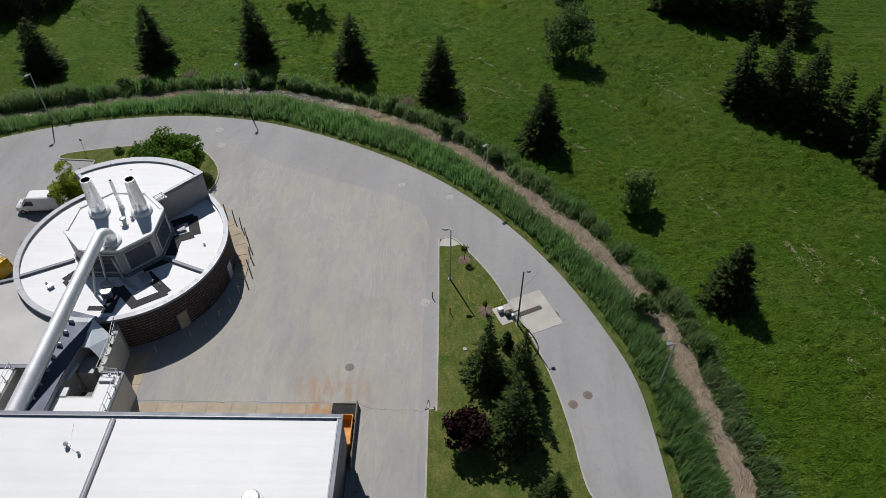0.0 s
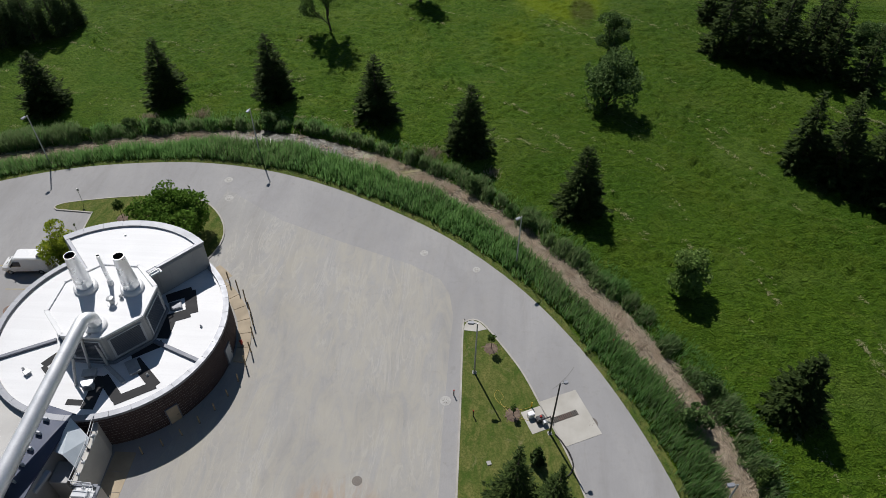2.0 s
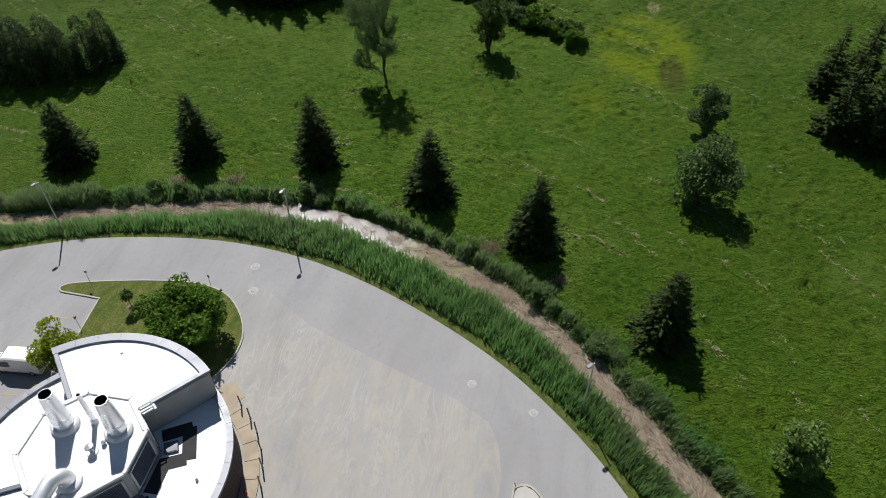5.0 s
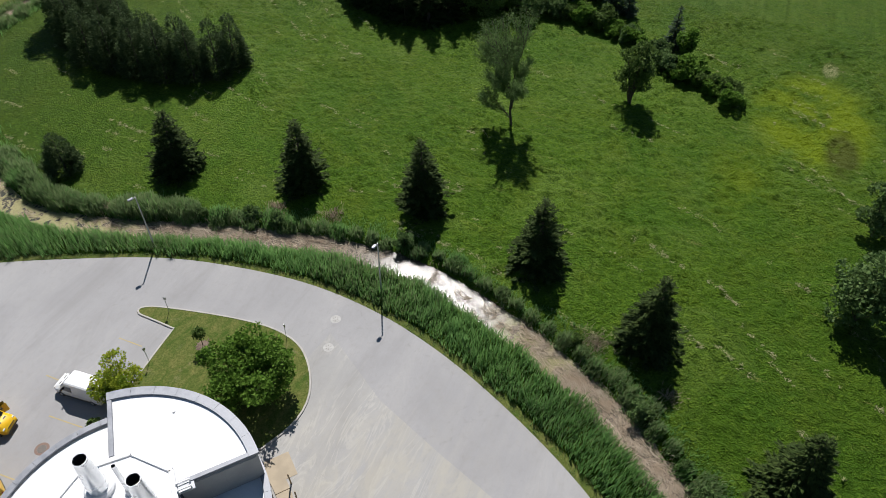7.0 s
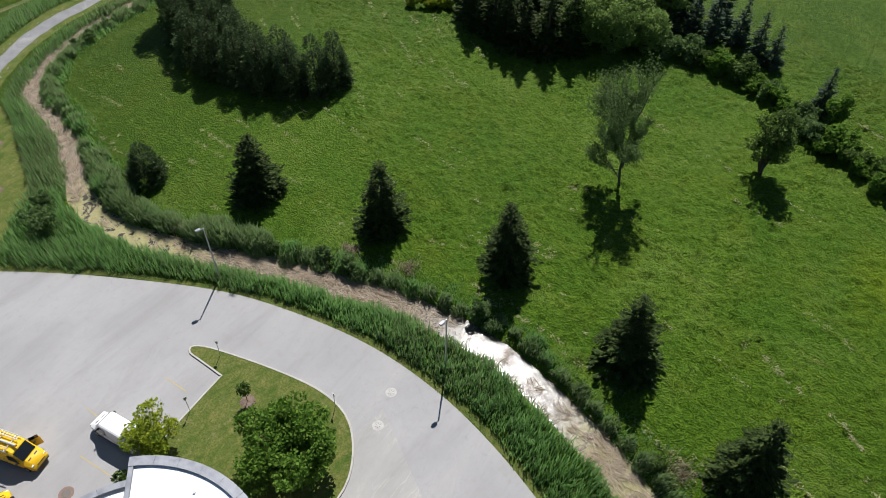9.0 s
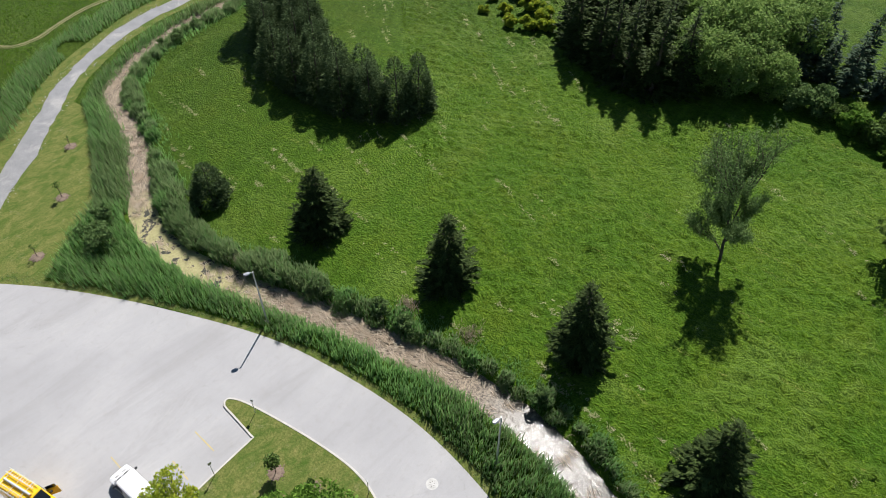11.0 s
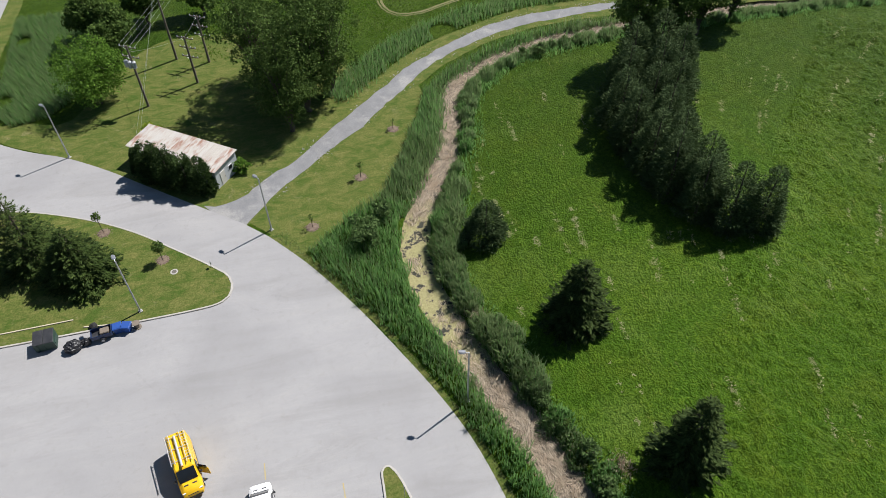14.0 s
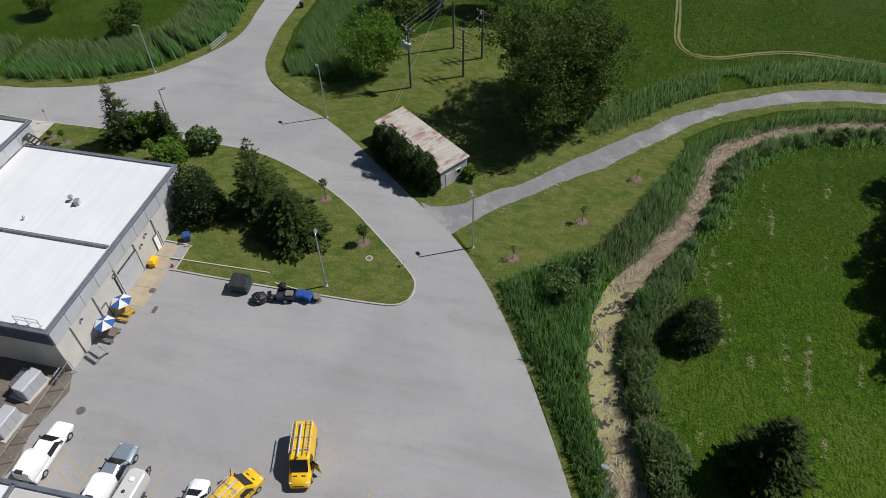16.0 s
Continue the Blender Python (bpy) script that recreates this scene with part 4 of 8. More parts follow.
# roofed pipe bridge under the duct
bridge = thing("pipe_bridge", "low flat link roof below the duct", "link building")
part("wall", Shape().prism([(-39.6, 33.2), (-36.5, 33.2), (-36.3, 38.6), (-35.9, 42.2), (-35.5, 45.2), (-38.3, 46.0)], 0, 4.7), PANEL, bridge)
part("roof", Shape().prism([(-39.7, 33.2), (-36.4, 33.2), (-36.2, 38.6), (-35.8, 42.2), (-35.4, 45.4), (-38.4, 46.2)], 4.7, 4.82), NAVY, bridge, "dark blue sheet roof")
for k, y in enumerate((44.6, 43.2, 41.7, 40.2, 38.7, 37.1, 35.6)):
    part("stub_post", Shape().box((-37.75 + k * -0.02, y, 5.05), (0.6, 0.16, 0.55), 0.02, -12), PALEPANEL, bridge)

# low western annex with a pale roof
annex = thing("low_annex", "low annex with pale grey flat roof", "building")
part("wall", Shape().prism([(-49.2, 33.2), (-41.3, 33.2), (-41.3, 39.7), (-38.0, 39.7), (-38.0, 46.2), (-46.0, 51.2), (-49.4, 50.0)], 0, 4.1), STUCCO, annex)
part("roof", Shape().prism([(-48.9, 39.9), (-38.3, 39.9), (-38.3, 45.9), (-46.1, 50.8), (-49.0, 49.7)], 4.08, 4.16), plain("pale_grey_roof", (0.50, 0.49, 0.47), (0.43, 0.42, 0.40), 0.3, 0.8, space="world"), annex, "dusty pale grey roof")
part("roof", Shape().prism([(-48.9, 33.4), (-41.5, 33.4), (-41.5, 39.3), (-48.9, 39.3)], 4.09, 4.2), ROOF, annex)
for (x0, y0), (x1, y1) in (((-49.2, 36.6), (-49.4, 50.0)), ((-49.4, 50.0), (-46.0, 51.3)), ((-49.2, 39.55), (-38.0, 39.55))):
    part("coping", Shape().box(((x0 + x1) / 2, (y0 + y1) / 2, 4.22), (math.hypot(x1 - x0, y1 - y0), 0.4, 0.24), 0.03, math.degrees(math.atan2(y1 - y0, x1 - x0))), FLASHING, annex)


def railing(points, z, label="white tubular guard rail"):
    t = thing("guard_rail", label, "railing", "roof railings")
    for (x0, y0), (x1, y1) in zip(points, points[1:]):
        ln = math.hypot(x1 - x0, y1 - y0)
        n = max(1, round(ln / 1.3))
        for h in (0.55, 1.05):
            part("rail", Shape().tube([(x0, y0, z + h), (x1, y1, z + h)], 0.035, 6), PALEPANEL, t)
        for k in range(n + 1):
            x, y = x0 + (x1 - x0) * k / n, y0 + (y1 - y0) * k / n
            part("post", Shape().tube([(x, y, z), (x, y, z + 1.05)], 0.035, 6), PALEPANEL, t)
            part("weight", Shape().box((x, y, z + 0.05), (0.35, 0.25, 0.1), 0.03), PALEPANEL, t)


railing([(-41.6, 39.3), (-41.6, 33.6)], 4.2)

# stair block between boiler house and hall
stair = thing("stair_block", "low rendered block with white roof round a sunken well", "building")
part("wall", Shape().prism([(-36.6, 33.2), (-30.9, 33.2), (-30.9, 39.2), (-33.1, 39.2), (-33.1, 36.5), (-36.6, 36.5)], 0, 3.9), STUCCO, stair)
part("wall", Shape().prism([(-33.45, 39.2), (-33.0, 39.2), (-33.2, 44.2), (-33.9, 46.0), (-34.2, 45.8), (-33.65, 44.0)], 0, 3.95), STUCCO, stair)
part("roof", Shape().prism([(-32.9, 33.4), (-31.1, 33.4), (-31.1, 39.0), (-32.9, 39.0)], 3.88, 3.98), ROOF, stair)
part("roof", Shape().prism([(-36.3, 33.4), (-32.9, 33.4), (-32.9, 36.3), (-36.3, 36.3)], 3.88, 3.975), ROOF, stair)
part("coping", Shape().box((-30.95, 36.2, 4.0), (0.3, 5.9, 0.2), 0.03), FLASHING, stair)
part("coping", Shape().box((-32.1, 39.15, 4.0), (2.1, 0.3, 0.2), 0.03), FLASHING, stair)
part("well_floor", Shape().box((-34.9, 39.5, 0.1), (3.2, 6.0, 0.14), 0.02), CONCRETE, stair, "deep well floor")
part("cabinet", Shape().box((-35.2, 40.7, 1.6), (1.6, 2.0, 2.9), 0.04), PANEL, stair, "dark plant cabinet in the well")
part("landing", Shape().box((-34.6, 37.6, 1.9), (1.5, 1.4, 0.1), 0.01), DARKSTEEL, stair, "dark steel landing")
for k in range(4):
    part("landing_post", Shape().tube([(-35.2 + k % 2 * 1.3, 37.0 + k // 2 * 1.2, 1.9), (-35.2 + k % 2 * 1.3, 37.0 + k // 2 * 1.2, 3.0)], 0.03, 6), GALV, stair)
part("ledge", Shape().box((-36.1, 39.3, 3.9), (0.55, 2.0, 0.35), 0.03, -12), PALEPANEL, stair, "pale lit ledge")
part("ledge", Shape().box((-35.9, 36.9, 3.9), (0.9, 1.0, 0.3), 0.03), PALEPANEL, stair)
eave = [(-36.2, 42.0, 4.2), (-34.55, 41.15, 5.3), (-33.6, 40.6, 4.1)]
back_eave = [(-36.15, 44.8, 4.2), (-35.4, 44.7, 5.3), (-33.6, 43.5, 4.1)]
for k in range(2):
    top = [eave[k], eave[k + 1], back_eave[k + 1], back_eave[k]]
    low = [(x, y, z - 0.09) for x, y, z in top]
    part("canopy", Shape().add(top + low, [(0, 1, 2, 3), (7, 6, 5, 4), (0, 4, 5, 1), (1, 5, 6, 2), (2, 6, 7, 3), (3, 7, 4, 0)]), ICE, stair, "pale blue pitched canopy")
railing([(-31.2, 33.8), (-31.2, 38.9), (-33.2, 39.0), (-33.25, 42.4), (-33.7, 45.2)], 3.97)
part("roof_box", Shape().box((-32.2, 38.3, 4.12), (1.4, 0.6, 0.3), 0.04), PALEPANEL, stair)

# doors set in the drum wall
for a, col, mt in ((-3.0, "pale blue-grey steel door", PALEPANEL), (-45.0, "pale brown steel door", SANDY)):
    d = thing("door_1" if a > -30 else "door_2", col, "door", m=pose(CX + (DR - 0.06) * math.cos(radians(a)), CY + (DR - 0.06) * math.sin(radians(a)), 0, 0, 0, a), kind="structure")
    part("leaf", Shape().box((0, 0, 1.2), (0.12, 1.1, 2.3), 0.015), mt, d)
    part("frame", Shape().box((0.02, 0.6, 1.2), (0.16, 0.1, 2.4), 0.01), FLASHING, d)
    part("frame", Shape().box((0.02, -0.6, 1.2), (0.16, 0.1, 2.4), 0.01), FLASHING, d)
    part("lintel", Shape().box((0.02, 0, 2.42), (0.16, 1.3, 0.1), 0.01), FLASHING, d)
    part("handle", Shape().tube([(0.07, 0.4, 1.0), (0.15, 0.4, 1.0), (0.15, 0.25, 1.0)], 0.025, 6), DARKSTEEL, d)

# the sandy walkway round the drum, on its east side
for i in range(7):
    a = -4 + i * 9.0
    tagged(new("walkway_slab", curved_wall(DR + 0.15, DR + 1.5, a + 0.15, a + 8.85, 0.0, 0.14, 4).mesh("walkway_slab", SANDY)), "sandy concrete walkway slab round the drum", "paving", "", "structure")
slabs("corner_pad", -31.2, -28.6, 66.0, 68.6, 1, 1, 0.05, SANDY, "sandy concrete corner pad", -40)


def bollard(x, y, label, lean=0.0, tall=1.25):
    t = thing("bollard", label, "bollard", "bollards round the drum", pose(x, y, 0, lean, 0, 0))
    part("pipe", Shape().lathe([(0.07, 0), (0.07, tall - 0.1), (0.05, tall - 0.02), (0.01, tall)], 12), plain_yellow, t, "", True)
    part("base", Shape().lathe([(0.11, 0.02), (0.11, 0.05), (0.075, 0.08)], 12), IRON, t, "", True)


plain_yellow = plain("faded_tan_paint", (0.34, 0.25, 0.14), (0.26, 0.20, 0.12), 2.0, 0.7)
for i in range(15):
    a = -63 + i * 8.2
    bollard(CX + (DR + 1.75) * math.cos(radians(a)), CY + (DR + 1.75) * math.sin(radians(a)), "faded tan steel bollard on the asphalt" if a < -8 else "tall brown steel post beside the walkway", (i % 3 - 1) * 3.0, 1.25 if a < -8 else 1.9)

# ---- the halls ----
def flat_hall(name, label, x0, x1, y0, y1, h, joints, parapet=0.25):
    t = thing(name, label, "building")
    part("wall", Shape().box(((x0 + x1) / 2, (y0 + y1) / 2, h / 2), (x1 - x0, y1 - y0, h), 0.01), STUCCO, t)
    part("roof", Shape().box(((x0 + x1) / 2, (y0 + y1) / 2, h + 0.03), (x1 - x0 - 0.4, y1 - y0 - 0.4, 0.1), 0.01), ROOF, t, "white membrane roof")
    for xa, ya, xb, yb in ((x0, y1, x1, y1), (x1, y0, x1, y1), (x0, y0, x0, y1)):
        part("coping", Shape().box(((xa + xb) / 2, (ya + yb) / 2, h + 0.12), (abs(xb - xa) + 0.5 if xa != xb else 0.5, abs(yb - ya) - 0.5 if ya != yb else 0.5, parapet), 0.03), FLASHING, t)
        part("coping_edge", Shape().box(((xa + xb) / 2 + (0 if xa != xb else (0.18 if xa == x0 else -0.18)), (ya + yb) / 2 - (0.18 if xa != xb else 0), h + 0.27),
                                        (abs(xb - xa) if xa != xb else 0.1, abs(yb - ya) - 0.5 if ya != yb else 0.1, 0.06), 0.01), PALEFLASH, t)
    for x in joints:
        part("roof_kerb", Shape().box((x, (y0 + y1) / 2 - 0.2, h + 0.14), (0.5, y1 - y0 - 0.5, 0.24), 0.05), FLASHING, t)
        part("kerb_cap", Shape().box((x, (y0 + y1) / 2 - 0.2, h + 0.27), (0.16, y1 - y0 - 0.5, 0.05), 0.01), PALEFLASH, t)
    return t


HALL = 6.2
east = flat_hall("east_hall", "large low hall with white flat roof", -49.5, -9.1, -12, 33.1, HALL, (-28.9,))
part("cladding", Shape().box((-9.02, 10.5, 3.1), (0.16, 45.0, 6.0), 0.02), NAVY, east, "dark blue cladding")
westh = flat_hall("west_hall", "hall with white roof and cream walls", -87.3, -62.3, 14.1, 34.5, HALL, (-73.6,))
for k in range(10):
    x = -86.05 + k * 2.5
    part("cladding_panel", Shape().box((x, 34.56, 5.25), (2.46, 0.14, 1.75), 0.012), PALEPANEL, westh)
# east face's shade is put into the panels' colour; north ones stay pale
for k in range(18):
    part("cladding_panel", Shape().box((-62.24, 33.2 - k * 2.5, 5.25), (0.14, 2.46, 1.75), 0.012), NAVY, westh)
for k in range(6):
    part("pilaster", Shape().box((-64.6 - k * 3.9, 34.6, 2.15), (0.14, 0.2, 4.3), 0.01), STUCCO, westh)
higher = flat_hall("higher_hall", "taller hall with white roof", -89.6, -62.4, -12, 14.0, 8.0, ())
for k in range(10):
    part("cladding_panel", Shape().box((-88.2 + k * 2.6, 14.07, 7.1), (2.56, 0.12, 1.5), 0.012), PALEPANEL, higher)
porch = thing("roof_stair", "narrow dark red-brown roof stair at the corner", "stair")
for k in range(6):
    part("tread", Shape().box((-87.9, 14.4 + k * 0.42, 7.3 - k * 0.24), (1.0, 0.30, 0.06), 0.01), DARKSTEEL if k % 2 else BRICK, porch)
for sx in (-1, 1):
    part("stringer", Shape().box((-87.9 + sx * 0.52, 15.45, 6.66), (0.06, 2.6, 0.2), 0.01, 0, (-29.7, 0)), DARKSTEEL, porch)
    part("leg", Shape().box((-87.9 + sx * 0.52, 16.6, 3.1), (0.08, 0.08, 6.1), 0.01), DARKSTEEL, porch)
link = flat_hall("rear_link", "lower connecting wing with grey walls", -62.2, -49.6, -12, 22.0, 4.2, ())


def hall_door(name, x, w, h, material, label):
    d = thing(name, label, "door", m=pose(x, 34.52, 0), kind="structure")
    n = max(4, int(h / 0.42))
    for k in range(n):
        part("panel", Shape().box((0, 0.03, h * (k + 0.5) / n), (w, 0.08, h / n - 0.02), 0.01), material, d)
    for sx in (-1, 1):
        part("frame", Shape().box((sx * (w / 2 + 0.06), 0.05, h / 2), (0.12, 0.14, h), 0.01), DARKSTEEL if w > 2 else FLASHING, d)
    part("lintel", Shape().box((0, 0.05, h + 0.06), (w + 0.24, 0.14, 0.12), 0.01), DARKSTEEL if w > 2 else FLASHING, d)


hall_door("door_3", -74.2, 4.2, 3.3, PALEPANEL, "pale grey roller door, shut")
hall_door("door_4", -79.9, 1.0, 2.1, WHITEPAINT, "white steel door, shut")
hall_door("door_5", -69.0, 1.0, 2.1, STUCCO, "cream steel door, shut")
for x, z in ((-78.4, 3.7), (-77.2, 3.2), (-72.0, 3.9), (-66.0, 3.8)):
    t = thing("wall_lamp", "small dark wall lamp on a cream wall", "wall lamp", "wall lamps", pose(x, 34.6, z))
    part("bracket", Shape().box((0, 0.08, 0), (0.1, 0.16, 0.1), 0.01), DARKSTEEL, t)
    part("hood", Shape().box((0, 0.2, 0.03), (0.26, 0.2, 0.13), 0.03), DARKSTEEL, t)
for q in ((-79.0, 27.0, 0.6, 0.5, 0.55), (-66.6, 25.4, 0.5, 0.5, 0.5)):
    roof_unit(q[0], q[1], HALL + 0.08, q[2], q[3], q[4], 15, "white rooftop fan housing")
roof_vent(-79.4, 26.0, HALL + 0.08, 0.16, 0.6)
roof_vent(-75.6, 22.6, HALL + 0.08, 0.08, 0.35)
roof_vent(-31.9, 30.0, HALL + 0.08, 0.11, 0.45)
roof_vent(-30.65, 29.3, HALL + 0.08, 0.07, 0.25)
roof_vent(-15.3, 25.3, HALL + 0.08, 0.4, 0.7)
roof_vent(-66.9, 24.1, HALL + 0.08, 0.12, 0.9)
railing([(-62.8, 33.6), (-62.8, 31.0)], HALL + 0.1)
# conduits and clutter on the white roof
for x0, y0, x1, y1 in ((-31.7, 29.9, -30.8, 29.4), (-31.85, 30.3, -32.2, 32.2)):
    tagged(new("roof_pipe", Shape().tube([(x0, y0, HALL + 0.10), (x1, y1, HALL + 0.10)], 0.02, 6).mesh("roof_pipe", GALV)), "thin grey pipe lying on a white roof", "pipe")

# recessed ramp with an orange skip beside the hall
pit = thing("ramp_pit", "dark sunken loading pit with steel edge", "loading pit")
# flat sheet at ground level; its black paints the pit's shaded depth
part("floor", Shape().box((-9.85, 37.5, 0.055), (2.35, 1.85, 0.03), 0.0), SOOT_AND_SHADE, pit, "flat black floor with the pit's shade painted in")
for c, s in (((-9.95, 38.48, 0.10), (2.3, 0.08, 0.12)), ((-11.1, 37.4, 0.10), (0.08, 1.9, 0.12)), ((-8.6, 34.9, 0.45), (0.14, 7.0, 0.9))):
    part("edge", Shape().box(c, s, 0.02), TIMBER, pit, "rusty steel edge")
skip = thing("skip", "orange steel skip standing by the hall wall", "skip", m=pose(-9.5, 34.9, 0.03))
part("floor", Shape().box((0, 0, 0.2), (1.3, 3.1, 0.12), 0.02), ORANGE, skip)
for sx in (-1, 1):
    part("side", Shape().box((sx * 0.68, 0, 0.75), (0.08, 3.2, 1.2), 0.02), ORANGE, skip)
    part("end", Shape().box((0, sx * 1.56, 0.75), (1.3, 0.08, 1.2), 0.02), ORANGE, skip)
for sx in (-1, 1):
    for k in range(5):
        part("rib", Shape().box((sx * 0.74, -1.4 + k * 0.7, 0.75), (0.08, 0.1, 1.15), 0.01), ORANGE, skip)
for k, (x, y) in enumerate(((-8.0, 30.8), (-7.7, 29.9), (-7.9, 29.1))):
    tagged(new("plank", Shape().box((x, y, 0.6), (0.16, 0.06, 1.5), 0.01, 0, (28, 8 * k)).mesh("plank", TIMBER)), "loose dark timber leaning by the wall", "timber", "loose timbers")


# ---- lamps, poles, covers ----
def street_lamp(x, y, h, arm, label, z=0.0, head=0.62, flood=False):
    """A tall square-headed road lamp; arm is the bearing of its head in degrees."""
    t = thing("street_lamp", label, "street lamp", "road lamps", pose(x, y, z, 0, 0, arm))
    part("base", Shape().box((0, 0, 0.06), (0.42, 0.42, 0.12), 0.02), CONCRETE, t, "pale concrete footing")
    part("base_plate", Shape().lathe([(0.17, 0.12), (0.17, 0.2), (0.1, 0.3)], 12), GALV, t)
    part("pole", Shape().tube([(0, 0, 0.12), (0, 0, h * 0.5), (0, 0, h)], [0.10, 0.085, 0.065], 12), DARKSTEEL if flood else GALV, t, "", True)
    part("arm", Shape().tube([(0, 0, h - 0.12), (0.25, 0, h - 0.02), (0.45, 0, h)], 0.04, 8), GALV, t)
    hd = part("lamp_head", Shape().loft([[(0.3 + dx, sy * w, h + dz) for sy, dz in ((-1, -0.04), (1, -0.04), (1, 0.05), (0.6, 0.11), (-0.6, 0.11), (-1, 0.05))]
                                          for dx, w in ((0, 0.12), (0.12, 0.2), (head * 0.8, 0.2), (head, 0.13))]), PALEFLASH, t, "pale square lamp head")
    part("lens", Shape().box((0.3 + head * 0.5, 0, h - 0.055), (head * 0.6, 0.3, 0.03), 0.01), LENS, hd)
    part("hand_hole", Shape().box((0.09, 0, 0.8), (0.03, 0.1, 0.22), 0.01), DARKSTEEL, t)
    return t


GREY_LAMP = "tall grey steel street lamp with square head"
street_lamp(-58.9, 86.8, 7.9, 250, GREY_LAMP + " in the reeds")
street_lamp(-30.4, 90.3, 7.9, 260, GREY_LAMP + " in the reeds")
street_lamp(5.1, 71.2, 7.9, 225, GREY_LAMP + " in the reeds")
street_lamp(21.6, 40.6, 7.6, 190, GREY_LAMP + " beside the ditch")
street_lamp(0.5, 55.4, 8.0, 178, GREY_LAMP + " on the island", 0.12)
street_lamp(7.9, 48.8, 8.4, 15, "dark steel lamp mast beside the pump", 0.05, 0.4, True)
street_lamp(-87.4, 70.3, 8.0, 215, GREY_LAMP + " on the verge")
street_lamp(-78.2, 55.7, 7.9, 200, GREY_LAMP + " on the kerb lawn", 0.12)
street_lamp(-108.3, 45.0, 8.1, 225, GREY_LAMP + " at the fork")
street_lamp(-114.4, 14.6, 7.9, 285, GREY_LAMP + " by the far reeds")
street_lamp(-99.2, 26.4, 8.0, 130, GREY_LAMP + " behind the shrubs", 0.12)


def sign_post(x, y, z, h, turn, label):
    t = thing("sign_post", label, "sign post", "thin posts", pose(x, y, z, 0, 0, turn))
    part("post", Shape().tube([(0, 0, 0), (0.03, 0.02, h)], 0.03, 6), GALV, t)
    part("plate", Shape().box((0.04, 0.03, h - 0.2), (0.3, 0.03, 0.4), 0.01), GALV, t)


for q in ((-50.9, 79.0, 0.13, 2.3, 20), (-48.5, 72.6, 0.13, 2.3, 80), (-37.0, 80.6, 0.13, 2.3, -20), (-99.2, 6.3, 0.13, 2.2, 90), (-82.9, 63.2, 0.13, 0.9, 30)):
    sign_post(*q, "thin grey steel post with small plate")


def utility_pole(x, y, h, arms, cans, label):
    t = thing("utility_pole", label, "utility pole", "utility poles", pose(x, y, 0, 0, 0, 58))
    part("pole", Shape().tube([(0, 0, -0.1), (0, 0, h * 0.5), (0, 0, h)], [0.19, 0.16, 0.13], 10), POLEWOOD, t, "", True)
    for k in range(arms):
        zz = h - 0.35 - k * 1.5
        ar = part("crossarm", Shape().box((0, 0.14, zz), (2.7, 0.11, 0.13), 0.01), POLEWOOD, t)
        for dx in (-1.25, -0.5, 0.5, 1.25):
            part("insulator", Shape().lathe([(0.06, 0), (0.09, 0.05), (0.05, 0.1), (0.08, 0.14), (0.03, 0.22)], 8, (dx, 0.14, zz + 0.06)), PALEPANEL, ar)
        for sx in (-1, 1):
            part("brace", Shape().tube([(sx * 0.85, 0.14, zz), (0, 0.14, zz - 0.6)], 0.025, 5), GALV, ar)
    for k in range(cans):
        c = part("transformer", Shape().lathe([(0.01, -0.55), (0.28, -0.5), (0.3, 0), (0.3, 0.4), (0.2, 0.5), (0.05, 0.52)], 14, ((k - 1) * 0.62, -0.42 if k != 1 else -0.55, h - 2.6)), PALEPANEL, t, "pale grey pole transformer", True)
        part("bushing", Shape().lathe([(0.06, 0.5), (0.08, 0.6), (0.04, 0.75)], 8, ((k - 1) * 0.62, -0.42 if k != 1 else -0.55, h - 2.6)), IRON, c)


utility_pole(-118.0, 54.8, 9.8, 2, 3, "wooden utility pole with three grey transformers")
utility_pole(-122.5, 61.8, 7.7, 3, 0, "wooden utility pole with crossarms on the lawn")
utility_pole(-128.1, 63.6, 7.9, 3, 0, "wooden utility pole with crossarms on the lawn")
utility_pole(-130.3, 58.6, 12.5, 1, 0, "tall wooden utility pole on the lawn")


def cable(a, b, sag, label, r=0.012):
    n = 14
    pts = [(a[0] + (b[0] - a[0]) * k / n, a[1] + (b[1] - a[1]) * k / n, a[2] + (b[2] - a[2]) * k / n - sag * 4 * (k / n) * (1 - k / n)) for k in range(n + 1)]
    tagged(new("power_cable", Shape().tube(pts, r, 4).mesh("power_cable", GALV)), label, "cable", "overhead cables")


for dx in (-0.66, -0.25, 0.25, 0.66):
    cable((-118.0 + dx, 54.8 + dx * 1.6, 9.7), (-165 + dx, 71 + dx * 1.6, 11.5), 0.7, "thin grey overhead power cable")
cable((-130.3, 58.6, 12.2), (-108.2, 54.0, 0.1), 0.15, "thin taut guy wire to the lawn")
cable((-130.3, 58.6, 11.4), (-108.6, 53.4, 0.1), 0.15, "thin taut guy wire to the lawn")
cable((-128.1, 63.6, 7.8), (-122.5, 61.8, 7.6), 0.25, "thin grey overhead power cable")
cable((-122.5, 61.8, 7.5), (-118.0, 54.8, 8.8), 0.3, "thin grey overhead power cable")


